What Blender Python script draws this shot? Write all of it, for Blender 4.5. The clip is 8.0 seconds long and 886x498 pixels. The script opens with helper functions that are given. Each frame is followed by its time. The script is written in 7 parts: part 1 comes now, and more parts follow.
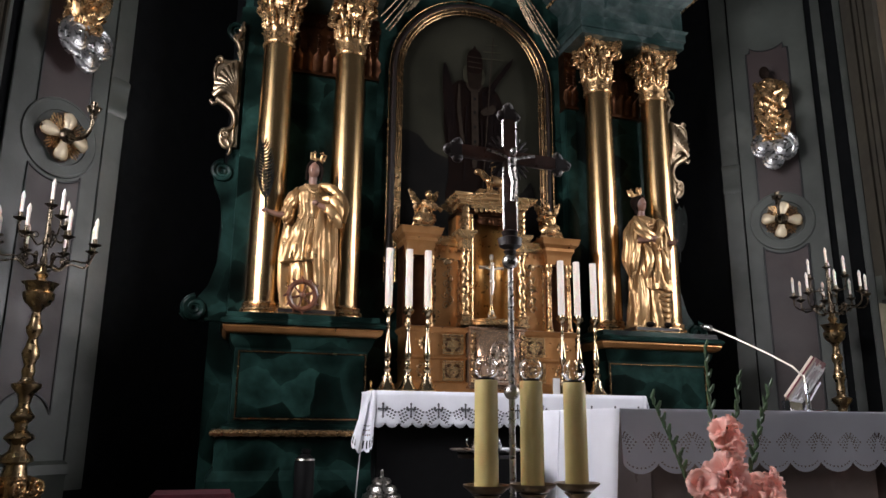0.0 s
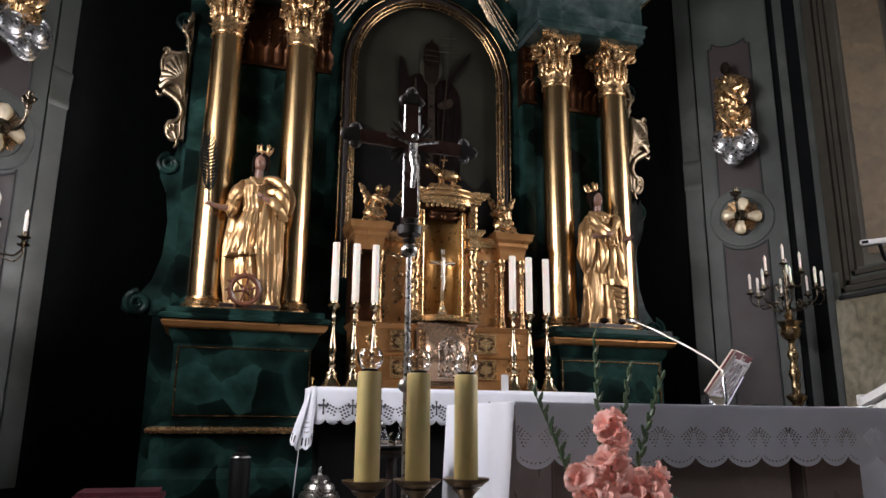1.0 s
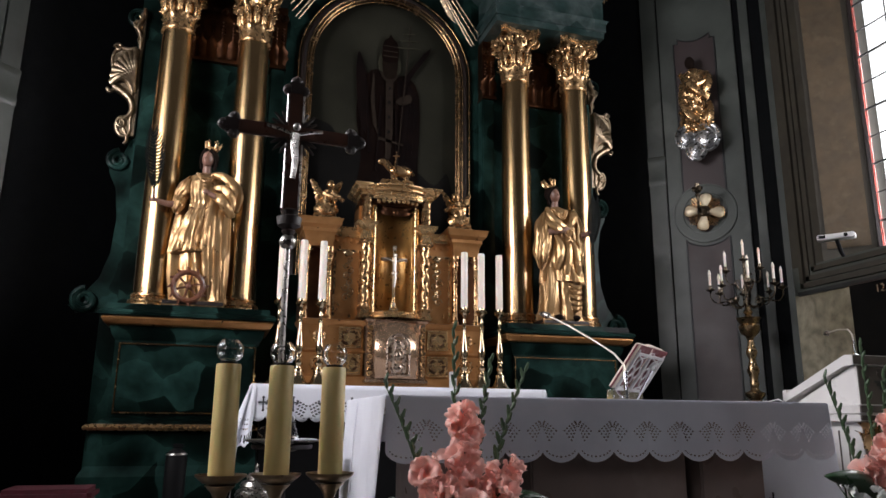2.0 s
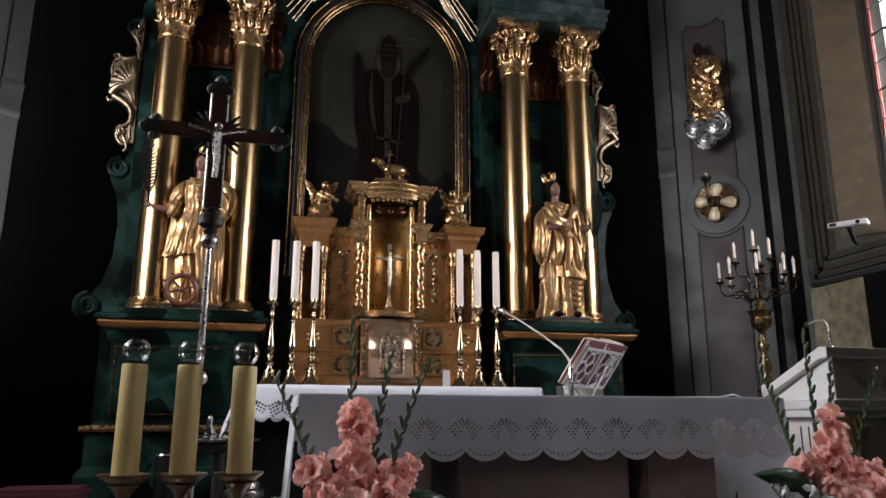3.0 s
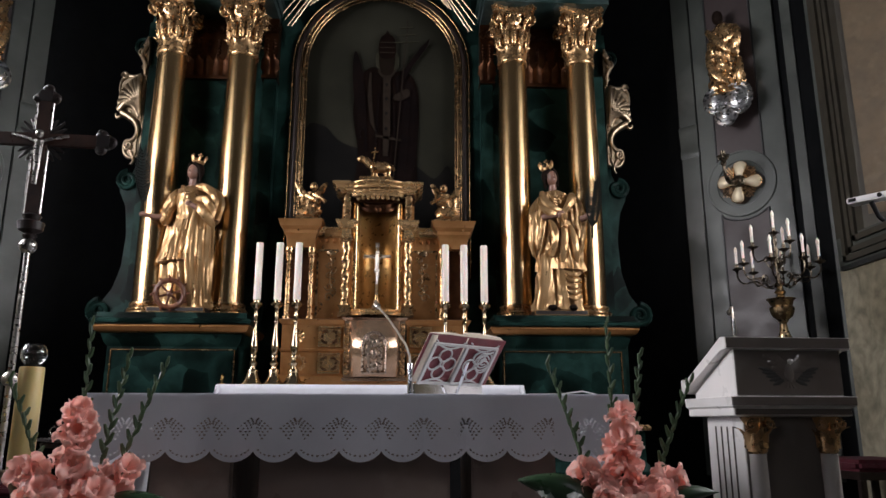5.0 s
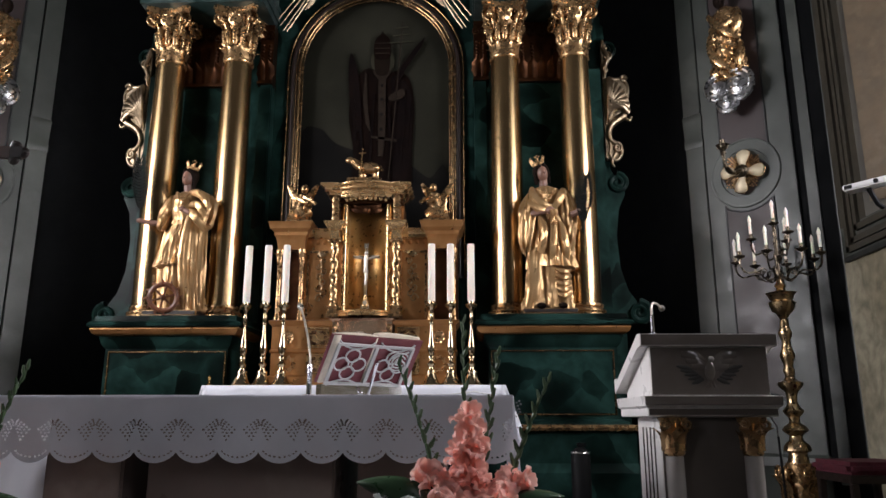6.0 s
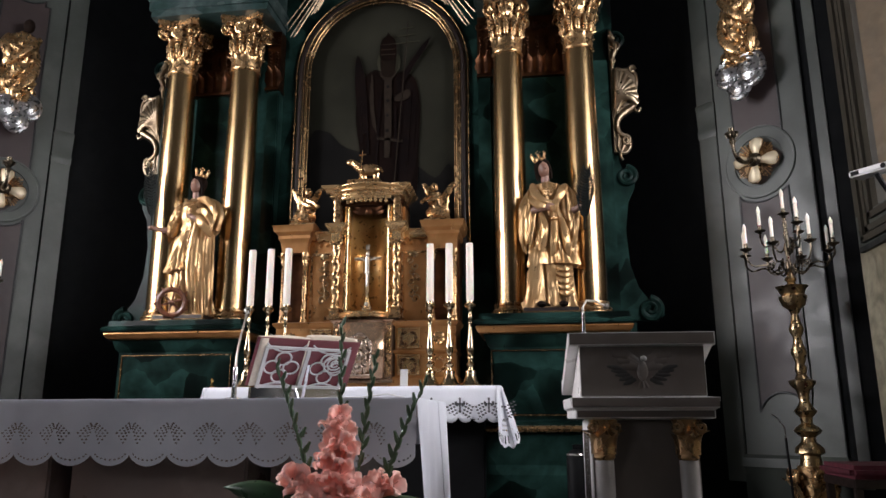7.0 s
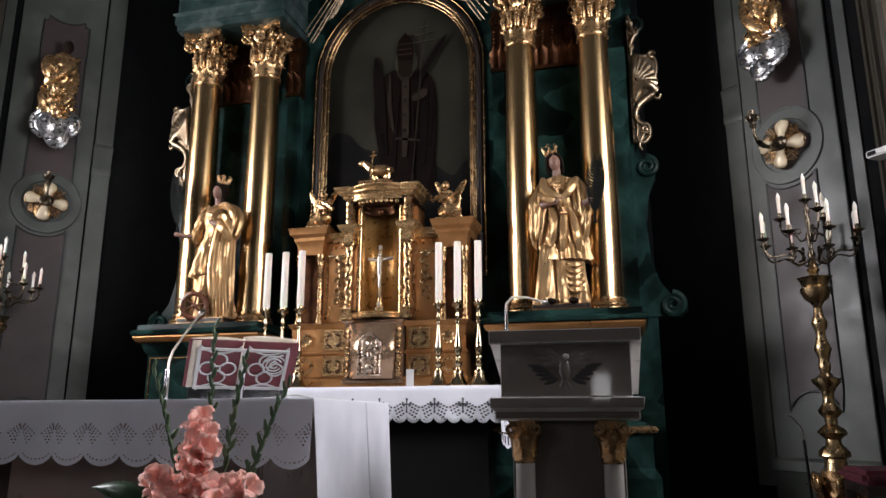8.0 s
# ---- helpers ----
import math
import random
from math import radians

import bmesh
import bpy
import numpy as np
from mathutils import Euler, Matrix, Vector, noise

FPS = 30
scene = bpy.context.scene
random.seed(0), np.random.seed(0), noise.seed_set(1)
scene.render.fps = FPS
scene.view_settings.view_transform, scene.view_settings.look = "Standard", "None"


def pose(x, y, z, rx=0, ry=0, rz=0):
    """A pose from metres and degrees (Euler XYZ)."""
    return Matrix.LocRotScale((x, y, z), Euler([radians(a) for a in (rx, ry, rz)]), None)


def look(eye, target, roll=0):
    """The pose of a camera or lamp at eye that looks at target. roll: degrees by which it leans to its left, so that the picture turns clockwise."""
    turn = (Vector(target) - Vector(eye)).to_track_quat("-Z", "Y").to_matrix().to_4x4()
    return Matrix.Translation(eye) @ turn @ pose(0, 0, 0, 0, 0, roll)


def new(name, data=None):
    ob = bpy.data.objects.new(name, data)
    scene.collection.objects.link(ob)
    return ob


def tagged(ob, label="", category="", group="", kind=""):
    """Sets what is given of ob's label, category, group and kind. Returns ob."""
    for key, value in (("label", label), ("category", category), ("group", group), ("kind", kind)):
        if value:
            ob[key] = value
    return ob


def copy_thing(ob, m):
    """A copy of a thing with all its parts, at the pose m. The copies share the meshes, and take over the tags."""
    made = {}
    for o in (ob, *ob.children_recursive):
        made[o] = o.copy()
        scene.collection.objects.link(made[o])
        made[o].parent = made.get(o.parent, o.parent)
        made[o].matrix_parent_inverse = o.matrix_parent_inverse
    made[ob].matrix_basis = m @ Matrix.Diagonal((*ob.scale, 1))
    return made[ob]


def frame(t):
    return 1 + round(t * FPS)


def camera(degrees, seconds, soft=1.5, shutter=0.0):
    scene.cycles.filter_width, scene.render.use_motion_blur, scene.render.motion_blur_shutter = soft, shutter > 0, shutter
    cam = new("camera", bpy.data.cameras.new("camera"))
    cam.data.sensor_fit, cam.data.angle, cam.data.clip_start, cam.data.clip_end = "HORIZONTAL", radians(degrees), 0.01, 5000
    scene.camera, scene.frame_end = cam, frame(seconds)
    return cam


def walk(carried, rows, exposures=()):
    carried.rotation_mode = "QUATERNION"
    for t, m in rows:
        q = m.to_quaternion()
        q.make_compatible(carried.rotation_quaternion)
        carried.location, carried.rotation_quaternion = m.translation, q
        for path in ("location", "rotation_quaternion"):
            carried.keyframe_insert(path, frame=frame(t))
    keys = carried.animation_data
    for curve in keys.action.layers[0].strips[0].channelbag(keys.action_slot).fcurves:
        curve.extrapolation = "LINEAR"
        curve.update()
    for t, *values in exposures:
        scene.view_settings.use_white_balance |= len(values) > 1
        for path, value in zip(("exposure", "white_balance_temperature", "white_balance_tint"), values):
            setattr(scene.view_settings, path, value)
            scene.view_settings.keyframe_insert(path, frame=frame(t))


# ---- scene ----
cam = camera(62.6, 8.0)
METRES, EYE, TURN = 5.0, 0.89, -16.8
ROWS = [
    (0.0, 0.0, 0.0, 0.0, -0.12, 13.36, -0.49),
    (0.5, 0.035, 0.0133, -0.0021, -0.65, 13.35, -0.52),
    (1.0, 0.0814, 0.0219, -0.0041, -0.83, 13.35, -0.48),
    (1.5, 0.1382, 0.0234, -0.0046, -0.71, 13.34, -0.49),
    (2.0, 0.1882, 0.0329, -0.0081, -0.39, 13.35, -0.45),
    (3.5, 0.3589, 0.0632, -0.009, 6.94, 13.29, 0.06),
    (4.0, 0.4262, 0.0849, -0.0079, 9.96, 13.25, -0.06),
    (4.5, 0.4882, 0.0975, -0.0072, 11.6, 13.22, -0.17),
    (5.0, 0.5562, 0.1193, -0.0081, 13.7, 13.22, -0.05),
    (6.5, 0.7585, 0.1975, -0.0059, 21.58, 13.15, 0.01),
    (7.0, 0.8141, 0.2271, -0.0042, 24.35, 13.15, 0.11),
    (7.5, 0.8797, 0.2629, -0.0014, 27.93, 13.16, 0.21),
    (8.0, 0.9376, 0.3079, -0.0031, 31.31, 13.12, 0.05),
]
walk(cam, [(t, pose(-2.5, -6.82, EYE, 0, 0, TURN) @ pose(METRES * x, METRES * y, METRES * z, 90 + pitch, roll, yaw)) for t, x, y, z, yaw, pitch, roll in ROWS],
     exposures=[(0.0, -0.13), (1.0, -0.08), (2.0, -0.26), (3.5, -0.38), (5.0, -0.25), (6.5, 0.02), (8.0, 0.07)])

# ---- light ----
AX = 0.03                       # the altar's axis
world = bpy.data.worlds.new("sky")
scene.world = world
world.use_nodes = True
wn = world.node_tree
sky = wn.nodes.new("ShaderNodeTexSky")
sky.sky_type = 'NISHITA'
sky.sun_disc = False
sky.sun_elevation, sky.sun_rotation = radians(40), radians(100)
wn.links.new(sky.outputs[0], wn.nodes["Background"].inputs[0])
wn.nodes["Background"].inputs[1].default_value = 0.1


def window_lamp(name, eye, target, w, h, power, colour):
    la = bpy.data.lights.new(name, 'AREA')
    la.shape, la.size, la.size_y, la.energy, la.color = 'RECTANGLE', w, h, power, colour
    ob = new(name, la)
    ob.matrix_world = look(eye, target)
    return ob


window_lamp("daylight_right", (4.97, -3.2, 3.7), (0, -3.2, 3.7), 3.1, 2.4, 345, (0.97, 0.935, 0.99))
window_lamp("daylight_left", (-4.97, -3.2, 3.7), (0, -3.2, 3.7), 3.1, 2.4, 530, (0.97, 0.935, 0.99))
# added fill from unseen nave openings, brightens the flowers and front-facing surfaces
window_lamp("nave_fill_right", (4.9, -8.8, 3.6), (0, -8.8, 3.6), 1.55, 2.5, 55, (0.97, 0.935, 0.99))
window_lamp("nave_fill_left", (-4.9, -8.8, 3.6), (0, -8.8, 3.6), 1.55, 2.5, 95, (0.97, 0.935, 0.99))
window_lamp("daylight_rear", (2.77, -14.02, 1.43), (2.77, 0, 1.43), 0.3, 0.45, 2.0, (0.97, 0.935, 0.99))


# ---- materials ----
def shader(name, colour, colour2=None, rough=0.5, metal=0.0, scale=6.0, detail=6.0, bump=0.0, bump_scale=40.0,
           rough_var=0.1, spots=None, spot_scale=1.5, **extra):
    """Principled material with colour mottling at two scales, uneven gloss and fine relief."""
    m = bpy.data.materials.new(name)
    m.use_nodes = True
    t, b = m.node_tree, m.node_tree.nodes["Principled BSDF"]
    n = t.nodes.new
    co = n("ShaderNodeTexCoord")
    geo = n("ShaderNodeNewGeometry")
    no = n("ShaderNodeTexNoise")
    no.inputs["Scale"].default_value, no.inputs["Detail"].default_value = scale, detail
    t.links.new(geo.outputs["Position"], no.inputs["Vector"])
    mix = n("ShaderNodeMix")
    mix.data_type = 'RGBA'
    ramp = n("ShaderNodeMapRange")
    ramp.inputs[1].default_value, ramp.inputs[2].default_value = 0.32, 0.68
    t.links.new(no.outputs[0], ramp.inputs[0])
    t.links.new(ramp.outputs[0], mix.inputs[0])
    mix.inputs[6].default_value = (*colour, 1)
    mix.inputs[7].default_value = (*(colour2 or colour), 1)
    out = mix.outputs[2]
    if spots:
        sn = n("ShaderNodeTexNoise")
        sn.inputs["Scale"].default_value, sn.inputs["Detail"].default_value = spot_scale, 8
        t.links.new(geo.outputs["Position"], sn.inputs["Vector"])
        sr = n("ShaderNodeMapRange")
        sr.inputs[1].default_value, sr.inputs[2].default_value = 0.55, 0.72
        t.links.new(sn.outputs[0], sr.inputs[0])
        m2 = n("ShaderNodeMix")
        m2.data_type = 'RGBA'
        t.links.new(sr.outputs[0], m2.inputs[0])
        t.links.new(out, m2.inputs[6])
        m2.inputs[7].default_value = (*spots, 1)
        out = m2.outputs[2]
    t.links.new(out, b.inputs["Base Color"])
    rn = n("ShaderNodeTexNoise")
    rn.inputs["Scale"].default_value, rn.inputs["Detail"].default_value = scale * 2.3, 5
    t.links.new(geo.outputs["Position"], rn.inputs["Vector"])
    rr = n("ShaderNodeMapRange")
    rr.inputs[3].default_value, rr.inputs[4].default_value = max(0.02, rough - rough_var), min(1, rough + rough_var)
    rr.inputs[1].default_value, rr.inputs[2].default_value = 0.3, 0.7
    t.links.new(rn.outputs[0], rr.inputs[0])
    t.links.new(rr.outputs[0], b.inputs["Roughness"])
    b.inputs["Metallic"].default_value = metal
    if bump:
        bn = n("ShaderNodeTexNoise")
        bn.inputs["Scale"].default_value, bn.inputs["Detail"].default_value = bump_scale, 4
        t.links.new(geo.outputs["Position"], bn.inputs["Vector"])
        bu = n("ShaderNodeBump")
        bu.inputs["Strength"].default_value, bu.inputs["Distance"].default_value = bump, 0.01
        t.links.new(bn.outputs[0], bu.inputs["Height"])
        t.links.new(bu.outputs[0], b.inputs["Normal"])
    for key, value in extra.items():
        b.inputs[key.replace("_", " ")].default_value = value
    return m


def marble(name, dark, mid, light, scale=2.2, rough=0.28):
    """Painted marbling: large rounded patches with soft edges, fine veins over them."""
    m = bpy.data.materials.new(name)
    m.use_nodes = True
    t, b = m.node_tree, m.node_tree.nodes["Principled BSDF"]
    n = t.nodes.new
    geo = n("ShaderNodeNewGeometry")
    wob = n("ShaderNodeTexNoise")
    wob.inputs["Scale"].default_value, wob.inputs["Detail"].default_value = 1.6, 3
    t.links.new(geo.outputs["Position"], wob.inputs["Vector"])
    add = n("ShaderNodeVectorMath")
    add.operation = 'MULTIPLY_ADD'
    add.inputs[1].default_value = (0.35, 0.35, 0.35)
    t.links.new(wob.outputs["Color"], add.inputs[0])
    t.links.new(geo.outputs["Position"], add.inputs[2])
    vo = n("ShaderNodeTexVoronoi")
    vo.feature = 'F1'
    vo.inputs["Scale"].default_value = scale
    t.links.new(add.outputs[0], vo.inputs["Vector"])
    sep = n("ShaderNodeSeparateColor")
    t.links.new(vo.outputs["Color"], sep.inputs[0])
    tone = n("ShaderNodeMath")
    tone.operation = 'MULTIPLY_ADD'
    tone.inputs[1].default_value = 0.75
    t.links.new(vo.outputs["Distance"], tone.inputs[0])
    shift = n("ShaderNodeMapRange")
    shift.inputs[3].default_value, shift.inputs[4].default_value = -0.12, 0.5
    t.links.new(sep.outputs[0], shift.inputs[0])
    t.links.new(shift.outputs[0], tone.inputs[2])
    hue = n("ShaderNodeValToRGB")
    e = hue.color_ramp.elements
    e[0].position, e[0].color = 0.08, (*dark, 1)
    e[1].position, e[1].color = 0.85, (*light, 1)
    mid_e = e.new(0.42)
    mid_e.color = (*mid, 1)
    t.links.new(tone.outputs[0], hue.inputs[0])
    vein = n("ShaderNodeTexNoise")
    vein.inputs["Scale"].default_value, vein.inputs["Detail"].default_value = 9, 8
    t.links.new(add.outputs[0], vein.inputs["Vector"])
    vr = n("ShaderNodeMapRange")
    vr.inputs[1].default_value, vr.inputs[2].default_value = 0.3, 0.7
    vr.inputs[3].default_value, vr.inputs[4].default_value = 0.6, 1.25
    t.links.new(vein.outputs[0], vr.inputs[0])
    fin = n("ShaderNodeMix")
    fin.data_type, fin.blend_type = 'RGBA', 'MULTIPLY'
    fin.inputs[0].default_value = 1.0
    t.links.new(hue.outputs[0], fin.inputs[6])
    t.links.new(vr.outputs[0], fin.inputs[7])
    t.links.new(fin.outputs[2], b.inputs["Base Color"])
    b.inputs["Roughness"].default_value = rough
    b.inputs["Specular IOR Level"].default_value = 0.07
    bu = n("ShaderNodeBump")
    bu.inputs["Strength"].default_value, bu.inputs["Distance"].default_value = 0.08, 0.01
    t.links.new(vein.outputs[0], bu.inputs["Height"])
    t.links.new(bu.outputs[0], b.inputs["Normal"])
    return m


GOLD = shader("gilding", (0.50, 0.32, 0.16), (0.40, 0.24, 0.115), 0.27, 0.9, 9, bump=0.12, bump_scale=60, spots=(0.34, 0.20, 0.092), spot_scale=4)
GOLD_SHAFT = shader("gilded_shaft", (0.54, 0.365, 0.185), (0.50, 0.325, 0.16), 0.245, 1.0, 1.5, rough_var=0.012)
GOLD_STATUE = shader("statue_gilding", (0.46, 0.30, 0.15), (0.42, 0.25, 0.11), 0.36, 0.72, 7, bump=0.1, bump_scale=34, spots=(0.36, 0.20, 0.085), spot_scale=5)
GOLD_NICHE = shader("niche_gilding", (0.62, 0.37, 0.13), (0.48, 0.26, 0.08), 0.33, 0.65, 9, bump=0.1)
BRONZE = shader("gilt_bronze", (0.48, 0.35, 0.20), (0.30, 0.21, 0.115), 0.3, 1.0, 12, bump=0.1)
PALE_METAL = shader("pale_metal", (0.58, 0.52, 0.44), (0.46, 0.41, 0.34), 0.4, 0.6)
# dark copy of the gilding: shade on recessed parts, and the dark vine border
GOLD_DARK = shader("dark_shade_gilding", (0.10, 0.045, 0.022), (0.045, 0.02, 0.012), 0.45, 1.0, 8, bump=0.15, bump_scale=50)
GOLD_MATT = shader("matt_gilding", (0.50, 0.255, 0.10), (0.38, 0.18, 0.065), 0.36, 0.75, 7, bump=0.06, bump_scale=45)
GOLD_SMOOTH = shader("burnished_gilding", (0.62, 0.41, 0.20), (0.55, 0.345, 0.16), 0.27, 0.8, 5, rough_var=0.03)
GOLD_FRAME = shader("bronze_gilding", (0.34, 0.22, 0.115), (0.27, 0.17, 0.085), 0.26, 1.0, 5, rough_var=0.03)
DOOR_METAL = shader("polished_door_metal", (0.46, 0.305, 0.20), (0.34, 0.225, 0.145), 0.2, 0.75, 8, rough_var=0.04)
RELIEF = shader("rosy_silver", (0.50, 0.40, 0.32), (0.36, 0.28, 0.22), 0.28, 0.9, 12)
RAY_GILT = shader("worn_ray_gilding", (0.24, 0.185, 0.125), (0.15, 0.11, 0.07), 0.3, 1.0, 10)
GOLD_PALE = shader("pale_gilding", (0.697, 0.6035, 0.4335), (0.612, 0.51, 0.3485), 0.45, 0.35, 14, bump=0.1)
SILVER = shader("silvering", (0.44, 0.44, 0.44), (0.28, 0.28, 0.29), 0.3, 1.0, 12, bump=0.1)
SILVER_GILT = shader("silver_gilt", (0.34, 0.265, 0.18), (0.20, 0.145, 0.09), 0.36, 1.0, 10, bump=0.1)
BRASS = shader("brass", (0.72, 0.50, 0.22), (0.5, 0.32, 0.12), 0.22, 1.0, 15)
BRASS_DARK = shader("dark_brass", (0.15, 0.12, 0.085), (0.07, 0.055, 0.04), 0.3, 1.0, 15, bump=0.1)
BRASS_PALE = shader("pale_brass", (0.52, 0.42, 0.28), (0.38, 0.29, 0.17), 0.18, 1.0, 15)
CHROME = shader("chrome", (0.8, 0.8, 0.82), None, 0.1, 1.0)
STEEL = shader("brushed_steel", (0.45, 0.43, 0.40), (0.3, 0.28, 0.26), 0.3, 1.0, 20)
GREEN = marble("green_marbling", (0.0011, 0.0026, 0.0022), (0.003, 0.0080, 0.0066), (0.0145, 0.039, 0.033), 2.6)
GREEN_GREY = marble("grey_green_marbling", (0.008, 0.018, 0.016), (0.018, 0.032, 0.030), (0.045, 0.060, 0.058), 3.6)
WALL = shader("grey_plaster", (0.0578, 0.06664, 0.05712), (0.03536, 0.0408, 0.03536), 0.45, 0, 2.2, bump=0.12, bump_scale=25, spots=(0.0816, 0.09112, 0.07888), spot_scale=1.6)
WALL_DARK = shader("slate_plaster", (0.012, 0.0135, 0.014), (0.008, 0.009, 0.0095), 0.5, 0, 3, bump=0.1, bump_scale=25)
# plaster near black: the unlit apse's shade is put into its colour
WALL_BLACK = shader("shade_dark_plaster", (0.0045, 0.005, 0.0055), (0.003, 0.0035, 0.004), 0.75, 0, 3, bump=0.1, bump_scale=25, Specular_IOR_Level=0.08)
PURPLE = shader("mauve_plaster", (0.036, 0.023, 0.022), (0.024, 0.0155, 0.015), 0.5, 0, 2.4, bump=0.12, bump_scale=22, spots=(0.042, 0.026, 0.025), spot_scale=2)
OCHRE = shader("ochre_stencilled_plaster", (0.075, 0.050, 0.025), (0.052, 0.036, 0.019), 0.65, 0, 5, bump=0.1, bump_scale=20, spots=(0.085, 0.064, 0.036), spot_scale=7)
WALL_BROWN = shader("olive_brown_plaster", (0.034, 0.029, 0.0185), (0.023, 0.0195, 0.013), 0.65, 0, 2.2, bump=0.1, bump_scale=20)
DADO = marble("yellow_marbling", (0.15, 0.13, 0.085), (0.21, 0.185, 0.13), (0.26, 0.235, 0.17), 1.6, 0.35)
CEIL = shader("vault_plaster", (0.07, 0.07, 0.068), (0.05, 0.05, 0.048), 0.8, 0, 1.5)
FLOOR_M = shader("stone_floor", (0.05, 0.045, 0.04), (0.03, 0.027, 0.025), 0.4, 0, 3, bump=0.05)
LINEN = shader("white_linen", (0.79, 0.80, 0.86), (0.72, 0.73, 0.79), 0.8, 0, 5, bump=0.15, bump_scale=160)
# darker copy of the white linen: the front's shade put into its colour
LINEN_FRONT = shader("shaded_linen", (0.37, 0.355, 0.345), (0.31, 0.297, 0.288), 0.8, 0, 3, bump=0.15, bump_scale=160)
THREAD = shader("dark_embroidery", (0.05, 0.05, 0.055), (0.09, 0.09, 0.10), 0.8, 0, 30)
LACE = shader("lace", (0.62, 0.62, 0.63), (0.5, 0.5, 0.5), 0.8, 0, 60, bump=0.3, bump_scale=200)
WAX = shader("white_wax", (0.80, 0.72, 0.63), (0.74, 0.66, 0.57), 0.42, 0, 5, Subsurface_Weight=0.15)
WAX_YELLOW = shader("beeswax", (0.58, 0.46, 0.19), (0.48, 0.37, 0.13), 0.45, 0, 6, bump=0.05, bump_scale=30, Subsurface_Weight=0.1)
GLASS = shader("glass", (1, 1, 1), None, 0.03, 0, rough_var=0.01, Transmission_Weight=1.0, IOR=1.45)
WOOD = shader("dark_wood", (0.016, 0.008, 0.006), (0.009, 0.005, 0.004), 0.45, 0, 12, bump=0.1)
WOOD_RED = shader("red_brown_wood", (0.17, 0.065, 0.035), (0.10, 0.038, 0.022), 0.32, 0, 12, bump=0.08)
WOOD_BEAM = shader("dark_red_wood", (0.075, 0.03, 0.018), (0.04, 0.017, 0.011), 0.35, 0, 12, bump=0.08)
FLESH = shader("painted_flesh", (0.20, 0.105, 0.074), (0.155, 0.08, 0.057), 0.4, 0, 9)
HAIR = shader("painted_hair", (0.010, 0.005, 0.003), (0.006, 0.003, 0.002), 0.8, 0, 30, bump=0.2, Specular_IOR_Level=0.1)
PALM = shader("palm_green", (0.004, 0.005, 0.004), (0.003, 0.0035, 0.003), 0.7, 0, 20, Specular_IOR_Level=0.1)
VELVET = shader("red_velvet", (0.075, 0.004, 0.013), (0.045, 0.003, 0.008), 0.85, 0, 15, bump=0.1, bump_scale=120)
COVER = shader("red_leather", (0.19, 0.035, 0.045), (0.14, 0.026, 0.034), 0.42, 0, 14, bump=0.12, bump_scale=90)
PAPER = shader("page_edges", (0.70, 0.62, 0.50), (0.58, 0.50, 0.40), 0.75, 0, 60)
RIBBON = shader("ribbon", (0.55, 0.36, 0.13), (0.42, 0.27, 0.1), 0.6, 0, 30)
STONE_WHITE = shader("white_lacquer", (0.72, 0.70, 0.68), (0.66, 0.64, 0.62), 0.3, 0, 3, rough_var=0.05)
STONE_GREY = shader("polished_grey_marble", (0.13, 0.112, 0.098), (0.10, 0.086, 0.076), 0.055, 0, 2.5, rough_var=0.02, spots=(0.155, 0.137, 0.125), spot_scale=4)
# dark colour for the shade in the bird's engraved feather hollows
HOLLOW_SHADE = shader("hollow_shade_marble", (0.03, 0.027, 0.025), (0.02, 0.018, 0.017), 0.5, 0, 6)
STONE_MID = shader("pale_grey_marble", (0.33, 0.31, 0.29), (0.26, 0.24, 0.225), 0.2, 0, 2.5, rough_var=0.05, spots=(0.38, 0.36, 0.34), spot_scale=4)


def petal(name, colour, colour2):
    """Thin petal flesh: part of the light comes through from behind."""
    m = shader(name, colour, colour2, 0.5, 0, 30, bump=0.1, bump_scale=120)
    t = m.node_tree
    b = t.nodes["Principled BSDF"]
    tl, mx = t.nodes.new("ShaderNodeBsdfTranslucent"), t.nodes.new("ShaderNodeMixShader")
    t.links.new(b.inputs["Base Color"].links[0].from_socket, tl.inputs[0])
    mx.inputs[0].default_value = 0.45
    t.links.new(b.outputs[0], mx.inputs[1])
    t.links.new(tl.outputs[0], mx.inputs[2])
    t.links.new(mx.outputs[0], t.nodes["Material Output"].inputs[0])
    return m


PETAL = petal("salmon_petal", (0.98, 0.66, 0.58), (0.97, 0.54, 0.46))
PETAL_PALE = petal("pale_petal", (0.97, 0.70, 0.63), (0.95, 0.58, 0.50))
PETAL_WHITE = shader("white_petal", (0.75, 0.76, 0.74), (0.62, 0.66, 0.62), 0.6, 0, 30)
STALK = shader("stalk_green", (0.07, 0.12, 0.055), (0.04, 0.075, 0.035), 0.5, 0, 30)
LEAF = shader("leaf_green", (0.03, 0.07, 0.03), (0.018, 0.045, 0.02), 0.35, 0, 12)
BLACK = shader("black_plastic", (0.004, 0.004, 0.0045), None, 0.6, Specular_IOR_Level=0.12)
WHITE_PLASTIC = shader("white_plastic", (0.55, 0.54, 0.53), None, 0.4)
CANVAS = shader("painted_canvas", (0.00972, 0.009585, 0.00675), (0.0216, 0.02092, 0.01485), 0.6, 0, 1.1, Specular_IOR_Level=0.06, spots=(0.02565, 0.02322, 0.0162), spot_scale=0.9, bump=0.06, bump_scale=120)
PAINT_ROBE = shader("painted_robe", (0.00288, 0.00144, 0.00108), (0.0054, 0.00252, 0.0018), 0.6, 0, 4, Specular_IOR_Level=0.04)
